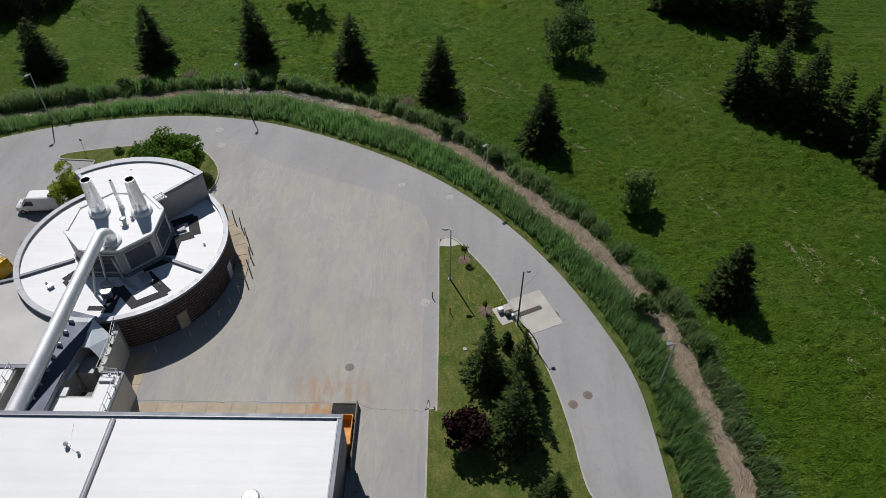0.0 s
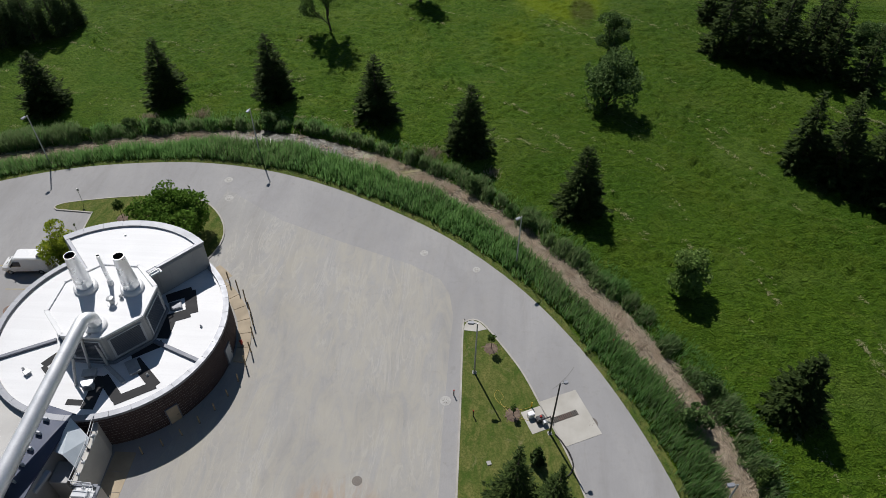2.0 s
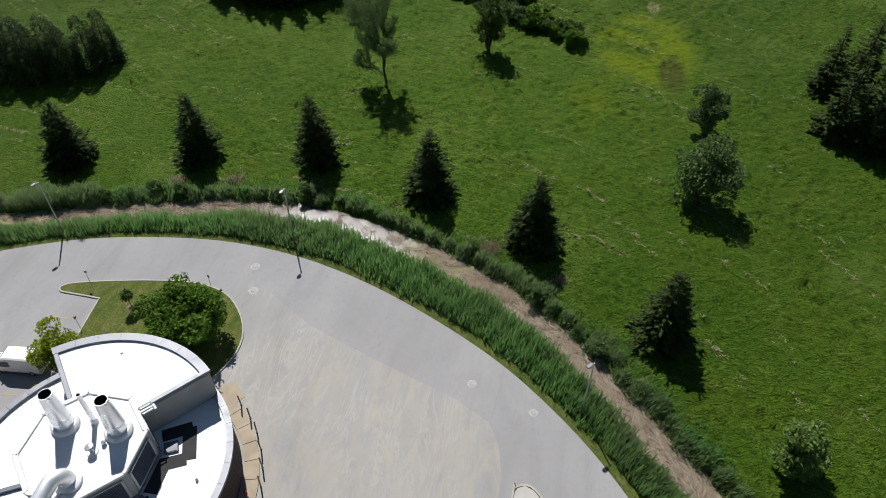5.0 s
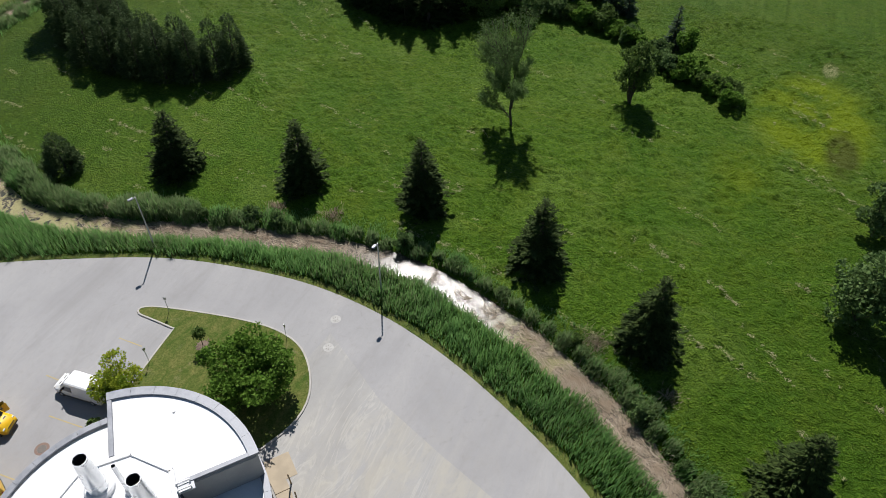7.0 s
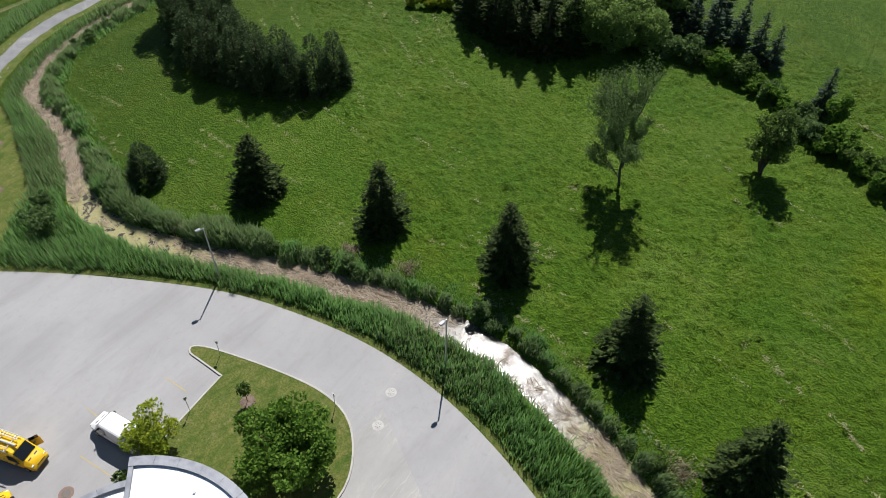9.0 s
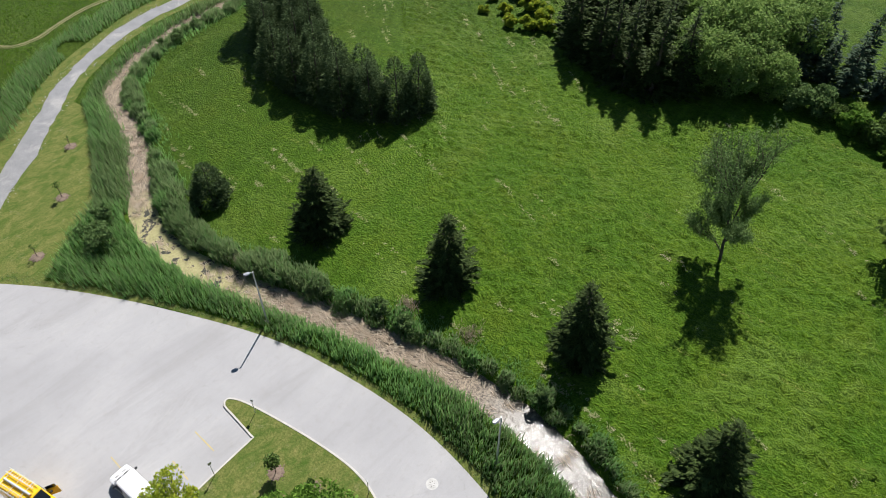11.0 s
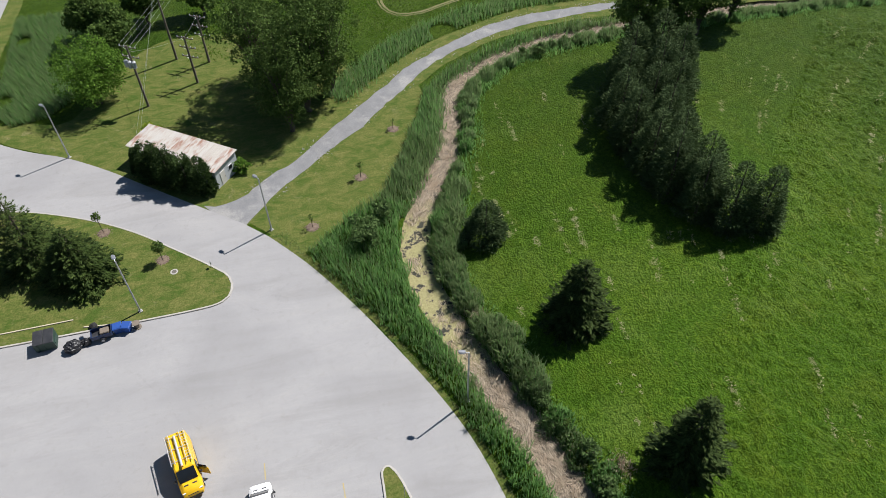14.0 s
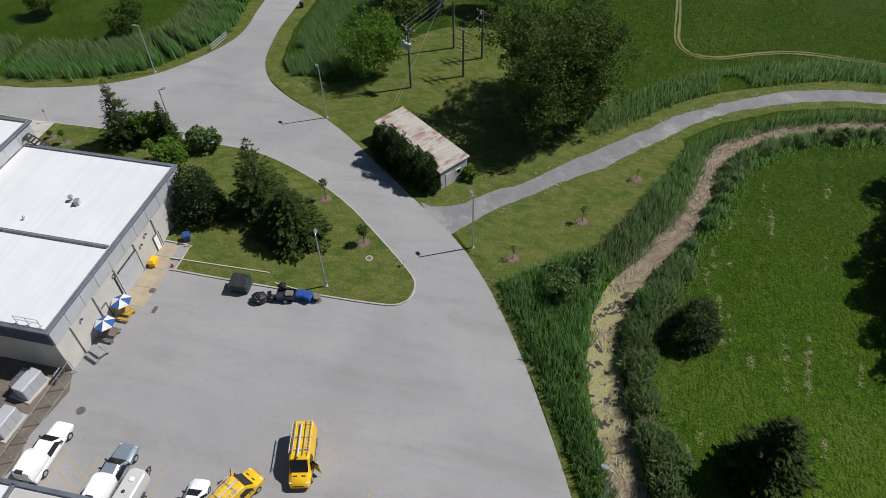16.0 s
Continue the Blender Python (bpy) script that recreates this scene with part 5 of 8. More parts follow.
def cover(x, y, r, material, label, z=0.03, square=False):
    t = thing("manhole_cover", label, "manhole cover", "covers in the asphalt", pose(x, y, z))
    if square:
        part("frame", Shape().box((0, 0, 0.004), (r * 2.4, r * 1.2, 0.012), 0.003), material, t)
        for k in range(7):
            part("bar", Shape().box(((k - 3) * r * 0.32, 0, 0.014), (r * 0.14, r, 0.02), 0.003), IRON, t)
        return
    part("ring", Shape().lathe([(r * 1.35, 0.002), (r * 1.3, 0.010), (r * 0.86, 0.012)], 28), material, t)
    part("lid", Shape().lathe([(r * 0.84, 0.010), (r * 0.8, 0.016), (r * 0.4, 0.017), (0.01, 0.017)], 28), IRON if material is not PALECOVER else material, t)
    for k in range(6):
        a = k * math.pi / 3
        part("stud", Shape().box((r * 0.55 * math.cos(a), r * 0.55 * math.sin(a), 0.02), (r * 0.3, 0.04, 0.012), 0.003, math.degrees(a)), IRON, t)


for x, y, r, m in ((-33.4, 84.9, 0.42, PALECOVER), (-32.3, 81.2, 0.42, PALECOVER), (-6.0, 72.6, 0.36, PALECOVER), (0.4, 70.2, 0.34, PALECOVER), (-2.3, 51.9, 0.42, PALECOVER), (14.4, 39.8, 0.36, REDCOVER),
                   (12.8, 38.7, 0.36, REDCOVER), (-51.5, 60.8, 0.5, REDCOVER), (-58.4, 37.9, 0.34, IRON), (12.0, 50.2, 0.5, IRON), (-9.9, 42.9, 0.36, IRON)):
    cover(x, y, r, m, {PALECOVER: "pale round manhole cover in the asphalt", REDCOVER: "rusty red manhole cover in the asphalt", IRON: "dark iron manhole cover in the asphalt"}[m])
cover(-73.6, 37.0, 0.3, IRON, "dark iron manhole cover in the concrete", 0.066)
cover(4.5, 51.0, 0.42, MULCH, "round rusty cover in the lawn", 0.145)
cover(-83.2, 59.1, 0.32, KERB, "pale round cover in the lawn", 0.145)
cover(-71.2, 38.6, 0.4, IRON, "small square drain grate in the asphalt", 0.03, True)
tagged(new("lawn_marker", Shape().box((2.1, 45.3, 0.19), (0.42, 0.42, 0.1), 0.03, 20).mesh("lawn_marker", PALECOVER)), "small pale concrete marker in the lawn", "marker")
for x, y, s in ((32.8, 77.2, 0.42), (35.9, 77.2, 0.34), (27.9, 100.7, 0.3), (-38.1, 122.8, 0.28), (-9.5, 118, 0.25), (40.5, 66, 0.3), (-60, 128, 0.25), (8.5, 116, 0.25)):
    rng = np.random.default_rng(int(x * 10 + 5000))
    bm = bmesh.new()
    bmesh.ops.create_icosphere(bm, subdivisions=2, radius=1)
    st = Shape().add([(v.co.x * s * rng.uniform(0.8, 1.15), v.co.y * s * rng.uniform(0.7, 1.1) * 0.75, v.co.z * s * 0.3) for v in bm.verts], [[v.index for v in f.verts] for f in bm.faces])
    bm.free()
    ob = tagged(new("field_stone", st.mesh("field_stone", STONE)), "pale field stone lying in the meadow", "stone", "meadow stones")
    ob.matrix_basis = pose(x, y, 0.12)

# short dark marker posts
for x, y, z in ((-1.5, 52.6, 0.03), (0.5, 50.3, 0.13), (15.2, 60.0, 0.0)):
    t = thing("marker_post", "short dark marker post beside the kerb", "post", "marker posts", pose(x, y, z))
    part("post", Shape().tube([(0, 0, 0), (0, 0, 0.85)], 0.06, 8), DARKSTEEL, t)
    part("cap", Shape().lathe([(0.08, 0.85), (0.08, 0.9), (0.01, 0.95)], 8), REDPAINT, t)

# parking lines
for x0, y0, x1, y1 in ((-54.4, 36.2, -49.9, 36.2), (-54.5, 39.2, -50.4, 38.9), (-54.6, 42.4, -50.2, 42.2), (-54.4, 48.9, -50.0, 48.6), (-54.8, 51.9, -50.2, 51.6), (-53.2, 57.4, -49.4, 57.6), (-53.6, 74.0, -50.6, 74.0),
                       (-52.6, 70.9, -50.0, 70.8), (-57.2, 67.4, -55.6, 67.4), (-53.5, 63.8, -49.6, 64.0), (-53.9, 39.4, -52.4, 42.2), (-52.5, 39.3, -51.0, 42.2)):
    s = Shape().box(((x0 + x1) / 2, (y0 + y1) / 2, 0.034), (math.hypot(x1 - x0, y1 - y0), 0.11, 0.006), 0, math.degrees(math.atan2(y1 - y0, x1 - x0)))
    tagged(new("parking_line", s.mesh("parking_line", LINE)), "worn yellow parking line on the asphalt", "road marking", "parking lines")
# sealed cracks and patches in the asphalt
for k, pts in enumerate((((8.4, 53.9), (9.5, 54.9), (10.9, 56.8)), 
                         ((-30.6, 38.62), (-18, 38.58), (-11.2, 38.6), (-8.6, 38.62), (-7.1, 37.95), (-1.9, 37.8)))):
    line = spline(pts, 0.7)
    line = line + np.random.default_rng(k).normal(0, 0.05, line.shape)
    setting("crack_seal", ribbon(line, 0.028, -0.028, 0.039, 0.006, k), plain("crack_filler", (0.165, 0.16, 0.156), (0.20, 0.195, 0.19), 1.5, 0.7, space="world") if k == 0 else bpy.data.materials["crack_filler"],
            "thin dark crack in the asphalt", "crack")


# ---- vehicles ----
def wheel(root, x, y, r=0.34, w=0.22):
    s = 1 if y > 0 else -1
    wh = part("wheel", Shape().tube([(x, y - s * w, r), (x, y, r)], [r * 0.97, r * 0.97], 20), RUBBER, root)
    part("tyre", Shape().tube([(x, y - s * w * 0.95, r), (x, y - s * w * 0.7, r), (x, y - s * 0.03, r), (x, y + s * 0.012, r)], [r * 0.9, r, r, r * 0.9], 24), RUBBER, wh)
    part("rim", Shape().tube([(x, y + s * 0.005, r), (x, y + s * 0.028, r)], [r * 0.6, r * 0.5], 16), GALV, wh)


def hull(stations):
    """Skins a body through cross-sections (x, sill, belt, roof, half width low, half width high)."""
    rings = []
    for x, zb, zm, zr, wb, wr in stations:
        c = min(0.14, wr * 0.3)
        e = min(0.1, (zr - zm) * 0.5)
        rings.append([(x, -wb * 0.94, zb), (x, -wb, zb + 0.12), (x, -wb, zm), (x, -wr, zr - e), (x, -wr + c, zr), (x, wr - c, zr), (x, wr, zr - e), (x, wb, zm), (x, wb, zb + 0.12), (x, wb * 0.94, zb)])
    return Shape().loft(rings)


def pane(a, b, c, d, lift=0.015, thick=0.02):
    """A thin sheet of glass through four corners, lifted off the body."""
    a, b, c, d = (Vector(p) for p in (a, b, c, d))
    n = (b - a).cross(d - a).normalized()
    return Shape().add([p + n * (lift + k) for k in (0, thick) for p in (a, b, c, d)], [(3, 2, 1, 0), (4, 5, 6, 7), (0, 1, 5, 4), (1, 2, 6, 5), (2, 3, 7, 6), (3, 0, 4, 7)])


def screen(root, name, lo, hi, label=""):
    """A windscreen between a lower and an upper cross-section (x, z, half width)."""
    (x0, z0, w0), (x1, z1, w1) = lo, hi
    sh = pane((x0, -w0, z0), (x0, w0, z0), (x1, w1, z1), (x1, -w1, z1))
    if x0 < x1:
        sh = pane((x0, w0, z0), (x0, -w0, z0), (x1, -w1, z1), (x1, w1, z1))
    part(name, sh, GLASS, root, label)


def side_window(root, x0, x1, z0, z1, w0, w1, slant0=0.0, slant1=0.0):
    part("side_window", pane((x0, -w0, z0), (x1, -w0, z0), (x1 - slant1, -w1, z1), (x0 + slant0, -w1, z1)), GLASS, root)
    part("side_window", pane((x1, w0, z0), (x0, w0, z0), (x0 + slant0, w1, z1), (x1 - slant1, w1, z1)), GLASS, root)


def lights(root, front, rear, w, zf, zr):
    for s in (-1, 1):
        part("headlight", Shape().box((front, s * (w - 0.22), zf), (0.12, 0.34, 0.16), 0.03), LENS, root)
        part("tail_light", Shape().box((rear, s * (w - 0.1), zr), (0.06, 0.14, 0.42), 0.02), REDPAINT, root)


def mirrors(root, x, z, w):
    for s in (-1, 1):
        part("mirror", Shape().box((x, s * (w + 0.16), z), (0.14, 0.22, 0.26), 0.04), DARKSTEEL, root)


def plate(root, x, z):
    part("number_plate", Shape().box((x, 0, z), (0.03, 0.42, 0.14), 0.005), PALEPANEL, root)


def cargo_van(label, m, paint, open_door=0, rack=False):
    t = thing("van", label, "van", "parked vehicles", m)
    part("body", hull([(-2.78, 0.42, 1.1, 2.20, 0.92, 0.80), (-2.70, 0.34, 1.1, 2.42, 0.98, 0.86), (0.55, 0.34, 1.15, 2.46, 0.99, 0.86), (0.95, 0.34, 1.15, 2.36, 0.99, 0.84), (1.78, 0.34, 1.12, 1.42, 0.97, 0.78),
                       (2.45, 0.34, 0.98, 1.20, 0.92, 0.74), (2.75, 0.36, 0.80, 0.92, 0.80, 0.66), (2.82, 0.42, 0.66, 0.74, 0.70, 0.60)]), paint, t, "", True)
    screen(t, "windscreen", (1.74, 1.46, 0.78), (1.02, 2.28, 0.76), "dark windscreen")
    side_window(t, 0.25, 1.55, 1.30, 1.95, 0.985, 0.91, 0.02, 0.55)
    part("bumper", Shape().box((2.74, 0, 0.52), (0.2, 1.55, 0.26), 0.06), DARKSTEEL, t)
    part("grille", Shape().box((2.72, 0, 0.84), (0.12, 0.95, 0.16), 0.02), DARKSTEEL, t)
    for s in (-1, 1):
        part("bonnet_vent", Shape().box((2.05, s * 0.36, 1.335), (0.12, 0.38, 0.03), 0.008, 0, (0, 17)), DARKSTEEL, t)
    part("sill_trim", Shape().box((-0.4, 0, 0.42), (3.2, 2.02, 0.16), 0.03), DARKSTEEL, t)
    lights(t, 2.55, -2.76, 0.92, 1.0, 1.35)
    mirrors(t, 1.35, 1.45, 0.98)
    plate(t, -2.8, 0.75)
    for x in (-1.75, 1.85):
        for y in (-0.99, 0.99):
            wheel(t, x, y)
    if open_door:
        s = open_door
        d = part("open_door", Shape().box((1.15, s * 1.38, 1.05), (0.09, 0.95, 1.1), 0.03, s * -38), paint, t, "open front door")
        part("door_glass", Shape().box((1.15, s * 1.36, 1.78), (0.04, 0.8, 0.42), 0.01, s * -38), GLASS, d)
    if not rack:
        part("roof_box", Shape().box((-2.1, 0.35, 2.55), (0.7, 0.6, 0.22), 0.05), DARKSTEEL, t, "dark roof box")
    for k in range(3 if rack else 0):
        part("rack_bar", Shape().tube([(-2.3 + k * 1.25, -0.92, 2.56), (-2.3 + k * 1.25, 0.92, 2.56)], 0.035, 6), ALUMINIUM, t)
    return t


def ladder(m, length, w, label, material):
    t = thing("ladder", label, "ladder", "ladders on the vans", m)
    for s in (-1, 1):
        part("stile", Shape().box((0, s * w / 2, 0), (length, 0.06, 0.09), 0.01), material, t)
    n = int(length / 0.3)
    for k in range(n):
        part("rung", Shape().tube([(-length / 2 + 0.2 + k * 0.3, -w / 2, 0), (-length / 2 + 0.2 + k * 0.3, w / 2, 0)], 0.022, 6), material, t)


def pickup(label, m, paint, cap_paint):
    t = thing("pickup_truck", label, "pickup truck", "parked vehicles", m)
    part("body", hull([(-2.95, 0.5, 0.9, 1.12, 0.90, 0.86), (-2.85, 0.42, 0.95, 1.16, 0.96, 0.92), (-0.78, 0.42, 0.98, 1.16, 0.97, 0.92), (-0.72, 0.42, 0.98, 1.74, 0.97, 0.72), (0.45, 0.42, 0.98, 1.80, 0.97, 0.70),
                       (1.25, 0.42, 0.98, 1.22, 0.96, 0.80), (2.45, 0.42, 0.92, 1.10, 0.94, 0.76), (2.85, 0.44, 0.8, 0.95, 0.84, 0.68), (2.95, 0.5, 0.66, 0.74, 0.76, 0.6)]), paint, t, "", True)
    part("canopy", hull([(-3.02, 1.02, 1.45, 1.98, 0.93, 0.80), (-2.9, 1.02, 1.5, 2.22, 0.98, 0.86), (-1.1, 1.02, 1.55, 2.30, 0.99, 0.86), (-0.72, 1.02, 1.5, 2.16, 0.97, 0.82), (-0.45, 1.60, 1.7, 1.90, 0.80, 0.66)]), cap_paint, t, "white fibreglass cargo canopy", True)
    screen(t, "windscreen", (1.20, 1.26, 0.78), (0.52, 1.76, 0.66), "dark windscreen")
    side_window(t, -0.6, 1.0, 1.08, 1.6, 0.955, 0.82, 0.05, 0.42)
    part("bumper", Shape().box((2.88, 0, 0.58), (0.2, 1.6, 0.24), 0.06), GALV, t)
    part("rear_bumper", Shape().box((-2.96, 0, 0.58), (0.16, 1.7, 0.2), 0.05), DARKSTEEL, t)
    part("rack_box", Shape().box((-2.85, 0.1, 2.2), (0.35, 0.75, 0.2), 0.05), DARKSTEEL, t)
    lights(t, 2.72, -2.92, 0.9, 0.86, 0.95)
    mirrors(t, 0.95, 1.2, 0.97)
    plate(t, -3.05, 0.75)
    for x in (-1.85, 1.9):
        for y in (-0.98, 0.98):
            wheel(t, x, y, 0.38, 0.25)


def coupe(label, m, paint):
    t = thing("car", label, "car", "parked vehicles", m)
    part("body", hull([(-2.1, 0.4, 0.6, 0.82, 0.72, 0.6), (-1.95, 0.28, 0.66, 0.95, 0.84, 0.70), (-1.2, 0.22, 0.72, 1.08, 0.90, 0.66), (-0.5, 0.2, 0.74, 1.33, 0.90, 0.56), (0.25, 0.2, 0.74, 1.34, 0.90, 0.56),
                       (1.0, 0.2, 0.74, 0.98, 0.89, 0.68), (1.7, 0.22, 0.66, 0.86, 0.86, 0.64), (2.05, 0.28, 0.56, 0.68, 0.74, 0.54), (2.15, 0.34, 0.5, 0.56, 0.62, 0.48)]), paint, t, "", True)
    screen(t, "windscreen", (0.96, 1.01, 0.62), (0.30, 1.31, 0.50), "dark windscreen")
    screen(t, "rear_window", (-1.15, 1.10, 0.56), (-0.55, 1.31, 0.48), "dark rear window")
    side_window(t, -0.75, 0.8, 0.82, 1.2, 0.885, 0.66, 0.35, 0.5)
    lights(t, 1.98, -2.06, 0.76, 0.62, 0.72)
    mirrors(t, 0.7, 0.92, 0.88)
    plate(t, -2.14, 0.55)
    for x in (-1.3, 1.35):
        for y in (-0.89, 0.89):
            wheel(t, x, y, 0.32, 0.22)


def box_trailer(label, m):
    t = thing("trailer", label, "trailer", "parked vehicles", m)
    part("body", hull([(-1.75, 0.55, 1.1, 2.0, 0.84, 0.80), (-1.7, 0.5, 1.1, 2.06, 0.86, 0.82), (1.25, 0.5, 1.1, 2.06, 0.86, 0.82), (1.6, 0.52, 1.1, 1.92, 0.6, 0.56)]), GREYPAINT, t, "", True)
    part("roof_vent", Shape().box((0.55, 0, 2.1), (0.4, 0.4, 0.1), 0.03), WHITEPAINT, t)
    part("roof_cap", Shape().lathe([(0.14, 2.06), (0.14, 2.16), (0.02, 2.2)], 12, (-0.6, 0.1, 0)), DARKSTEEL, t)
    for s in (-1, 1):
        part("drawbar", Shape().tube([(1.5, s * 0.5, 0.5), (2.6, 0, 0.5)], 0.045, 6), DARKSTEEL, t)
        part("mudguard", Shape().box((-0.2, s * 0.95, 0.72), (0.9, 0.22, 0.06), 0.02), DARKSTEEL, t)
        wheel(t, -0.2, s * 1.02, 0.32, 0.2)
    part("jockey_stand", Shape().tube([(2.4, 0, 0.0), (2.4, 0, 0.75)], 0.04, 6), REDPAINT, t)


cargo_van("white cargo van parked beside the lawn", pose(-52.1, 67.2, 0.03, 0, 0, 184), WHITEPAINT)
cargo_van("yellow cargo van with ladders and open door", pose(-58.1, 60.8, 0.03, 0, 0, 14), YELLOWPAINT, 1, True)
cargo_van("yellow cargo van with ladders, parked askew", pose(-53.3, 56.3, 0.03, 0, 0, 155), YELLOWPAINT, 1, True)
for x, y, rz in ((-58.1, 60.8, 14), (-53.3, 56.3, 155)):
    for off, w, ln, mt in ((0.62, 0.4, 3.4, ALUMINIUM), (-0.72, 0.36, 3.1, ALUMINIUM)):
        c, s = math.cos(radians(rz)), math.sin(radians(rz))
        ladder(pose(x - 1.0 * c - off * s, y - 1.0 * s + off * c, 2.70, 14 if off < 0 else -6, 0, rz), ln, w, "bare aluminium ladder on a yellow van", mt)
    t = thing("pipe_carrier", "long pale tube on a yellow van", "tube carrier", "", pose(x - 0.7 * c + 0.08 * s, y - 0.7 * s - 0.08 * c, 2.68, 0, 0, rz))
    part("tube", Shape().tube([(-1.6, 0, 0), (1.6, 0, 0)], 0.1, 12), PALEPANEL, t)
    part("end_cap", Shape().tube([(1.6, 0, 0), (1.68, 0, 0)], 0.11, 12), ORANGE, t)
pickup("white pickup truck with white cargo canopy", pose(-53.7, 37.8, 0.03, 0, 0, 180), WHITEPAINT, WHITEPAINT)
pickup("silver-blue pickup truck with white cargo canopy", pose(-53.0, 45.0, 0.03, 0, 0, 181), SILVERPAINT, WHITEPAINT)
box_trailer("pale grey enclosed box trailer", pose(-51.9, 47.6, 0.03, 0, 0, 178))
coupe("small white coupe parked in a bay", pose(-52.2, 53.0, 0.03, 0, 0, 185), WHITEPAINT)

# ---- clutter along the kerb ----
t = thing("dumpster", "dark green steel dumpster with black lid", "dumpster", m=pose(-76.0, 46.6, 0.03, 0, 0, 4))
part("body", Shape().loft([[(-0.75, -1.0, 0.12), (0.75, -1.0, 0.12), (0.85, -1.0, 1.25), (-0.85, -1.0, 1.45)], [(-0.75, 1.0, 0.12), (0.75, 1.0, 0.12), (0.85, 1.0, 1.25), (-0.85, 1.0, 1.45)]]), GREENPAINT, t)
for s in (-1, 1):
    part("lid", Shape().box((0, s * 0.5, 1.40), (1.8, 0.97, 0.06), 0.02, 0, (0, 6.5)), DARKSTEEL, t, "black plastic lid")
    part("fork_pocket", Shape().box((0.05, s * 1.05, 0.8), (1.2, 0.1, 0.18), 0.01), GREENPAINT, t)
    part("skid", Shape().box((0, s * 0.8, 0.06), (1.5, 0.12, 0.12), 0.01), DARKSTEEL, t)
for k in range(3):
    part("rib", Shape().box((0.82, -0.6 + k * 0.6, 0.7), (0.08, 0.08, 1.0), 0.01, 0, (0, 4)), GREENPAINT, t)

def sheet_heap(x, y, rx, ry, h, rz, seed, name, label, category):
    """A crumpled heap under black plastic, resting on the ground."""
    rng = np.random.default_rng(seed)
    bm = bmesh.new()
    bmesh.ops.create_icosphere(bm, subdivisions=4, radius=1)
    waves = [(rng.normal(0, 3.2, 3), rng.uniform(0, 6)) for k in range(9)]
    vs = []
    for v in bm.verts:
        c = np.array(v.co)
        q = 1 + sum(0.055 * abs(math.sin(float(w @ c) + ph)) for w, ph in waves) - 0.2
        spread = 1.0 + 0.25 * max(0.0, -c[2])
        vs.append((c[0] * rx * q * spread, c[1] * ry * q * spread, max(0.0, (c[2] * 0.6 + 0.45) * h * q)))
    ob = new(name, Shape().add(vs, [[v.index for v in f.verts] for f in bm.faces]).mesh(name, BINBAG))
    bm.free()
    ob.matrix_basis = pose(x, y, 0.03, 0, 0, rz)
    tagged(ob, label, category)


sheet_heap(-74.8, 49.3, 0.62, 0.78, 0.9, 20, 3, "tarpaulin", "crumpled black plastic tarpaulin over a heap", "tarpaulin")
sheet_heap(-75.2, 50.5, 0.42, 0.38, 0.6, 70, 4, "tarpaulin", "smaller crumpled black plastic tarpaulin", "tarpaulin")

t = thing("utility_trailer", "dark blue open utility trailer on the asphalt", "trailer", m=pose(-75.7, 52.1, 0.03, 0, 0, 98))
part("bed", Shape().box((0, 0, 0.5), (2.0, 1.2, 0.1), 0.02), DARKSTEEL, t)
for s in (-1, 1):
    part("side", Shape().box((0, s * 0.6, 0.75), (2.0, 0.05, 0.45), 0.01), BLUEPAINT, t)
    part("end_board", Shape().box((s * 1.0, 0, 0.75), (0.05, 1.2, 0.45), 0.01), BLUEPAINT, t)
    wheel(t, 0, s * 0.78, 0.3, 0.18)
part("drawbar", Shape().tube([(-1.0, 0, 0.45), (-2.2, 0, 0.42)], 0.05, 6), DARKSTEEL, t)
part("load", Shape().box((0.3, 0.1, 0.72), (0.9, 0.8, 0.35), 0.06), TIMBER, t)
for k, (x, y, rz) in enumerate(((-76.1, 53.6, 10), (-76.0, 54.5, -14))):
    t = thing("blue_tub", "blue plastic tub beside the trailer", "tub", "blue tubs", pose(x, y, 0.03, 0, 0, rz))
    part("body", Shape().loft([[(-0.35, -0.36, 0), (0.35, -0.36, 0), (0.35, 0.36, 0), (-0.35, 0.36, 0)], [(-0.46, -0.46, 0.8), (0.46, -0.46, 0.8), (0.46, 0.46, 0.8), (-0.46, 0.46, 0.8)]]), BLUEPLASTIC, t)
    part("rim", Shape().box((0, 0, 0.82), (1.0, 1.0, 0.07), 0.02), BLUEPLASTIC, t)
    part("lid", Shape().box((0, 0, 0.88), (0.92, 0.92, 0.06), 0.03), BLUEPLASTIC, t)
t = thing("cable_drum", "brown wooden cable drum by the kerb", "cable drum", m=pose(-76.1, 55.5, 0.03, 0, 0, 20))
for z in (0.05, 0.72):
    part("flange", Shape().lathe([(0.02, z - 0.04), (0.4, z - 0.04), (0.4, z + 0.04), (0.02, z + 0.04)], 18), TIMBER, t)
part("core", Shape().lathe([(0.26, 0.05), (0.26, 0.7)], 14), TIMBER, t)
tagged(new("rubbish_bag", Shape().loft([[(-77.2 + r * math.cos(a) * (1 + 0.15 * math.sin(3 * a)), 51.0 + r * math.sin(a), z) for a in np.linspace(0, 6.28, 13)[:-1]] for r, z in ((0.25, 0.03), (0.42, 0.2), (0.38, 0.45), (0.1, 0.66))]).mesh("rubbish_bag", SOOT_AND_SHADE)),
       "black rubbish bag on the kerb", "rubbish bag")
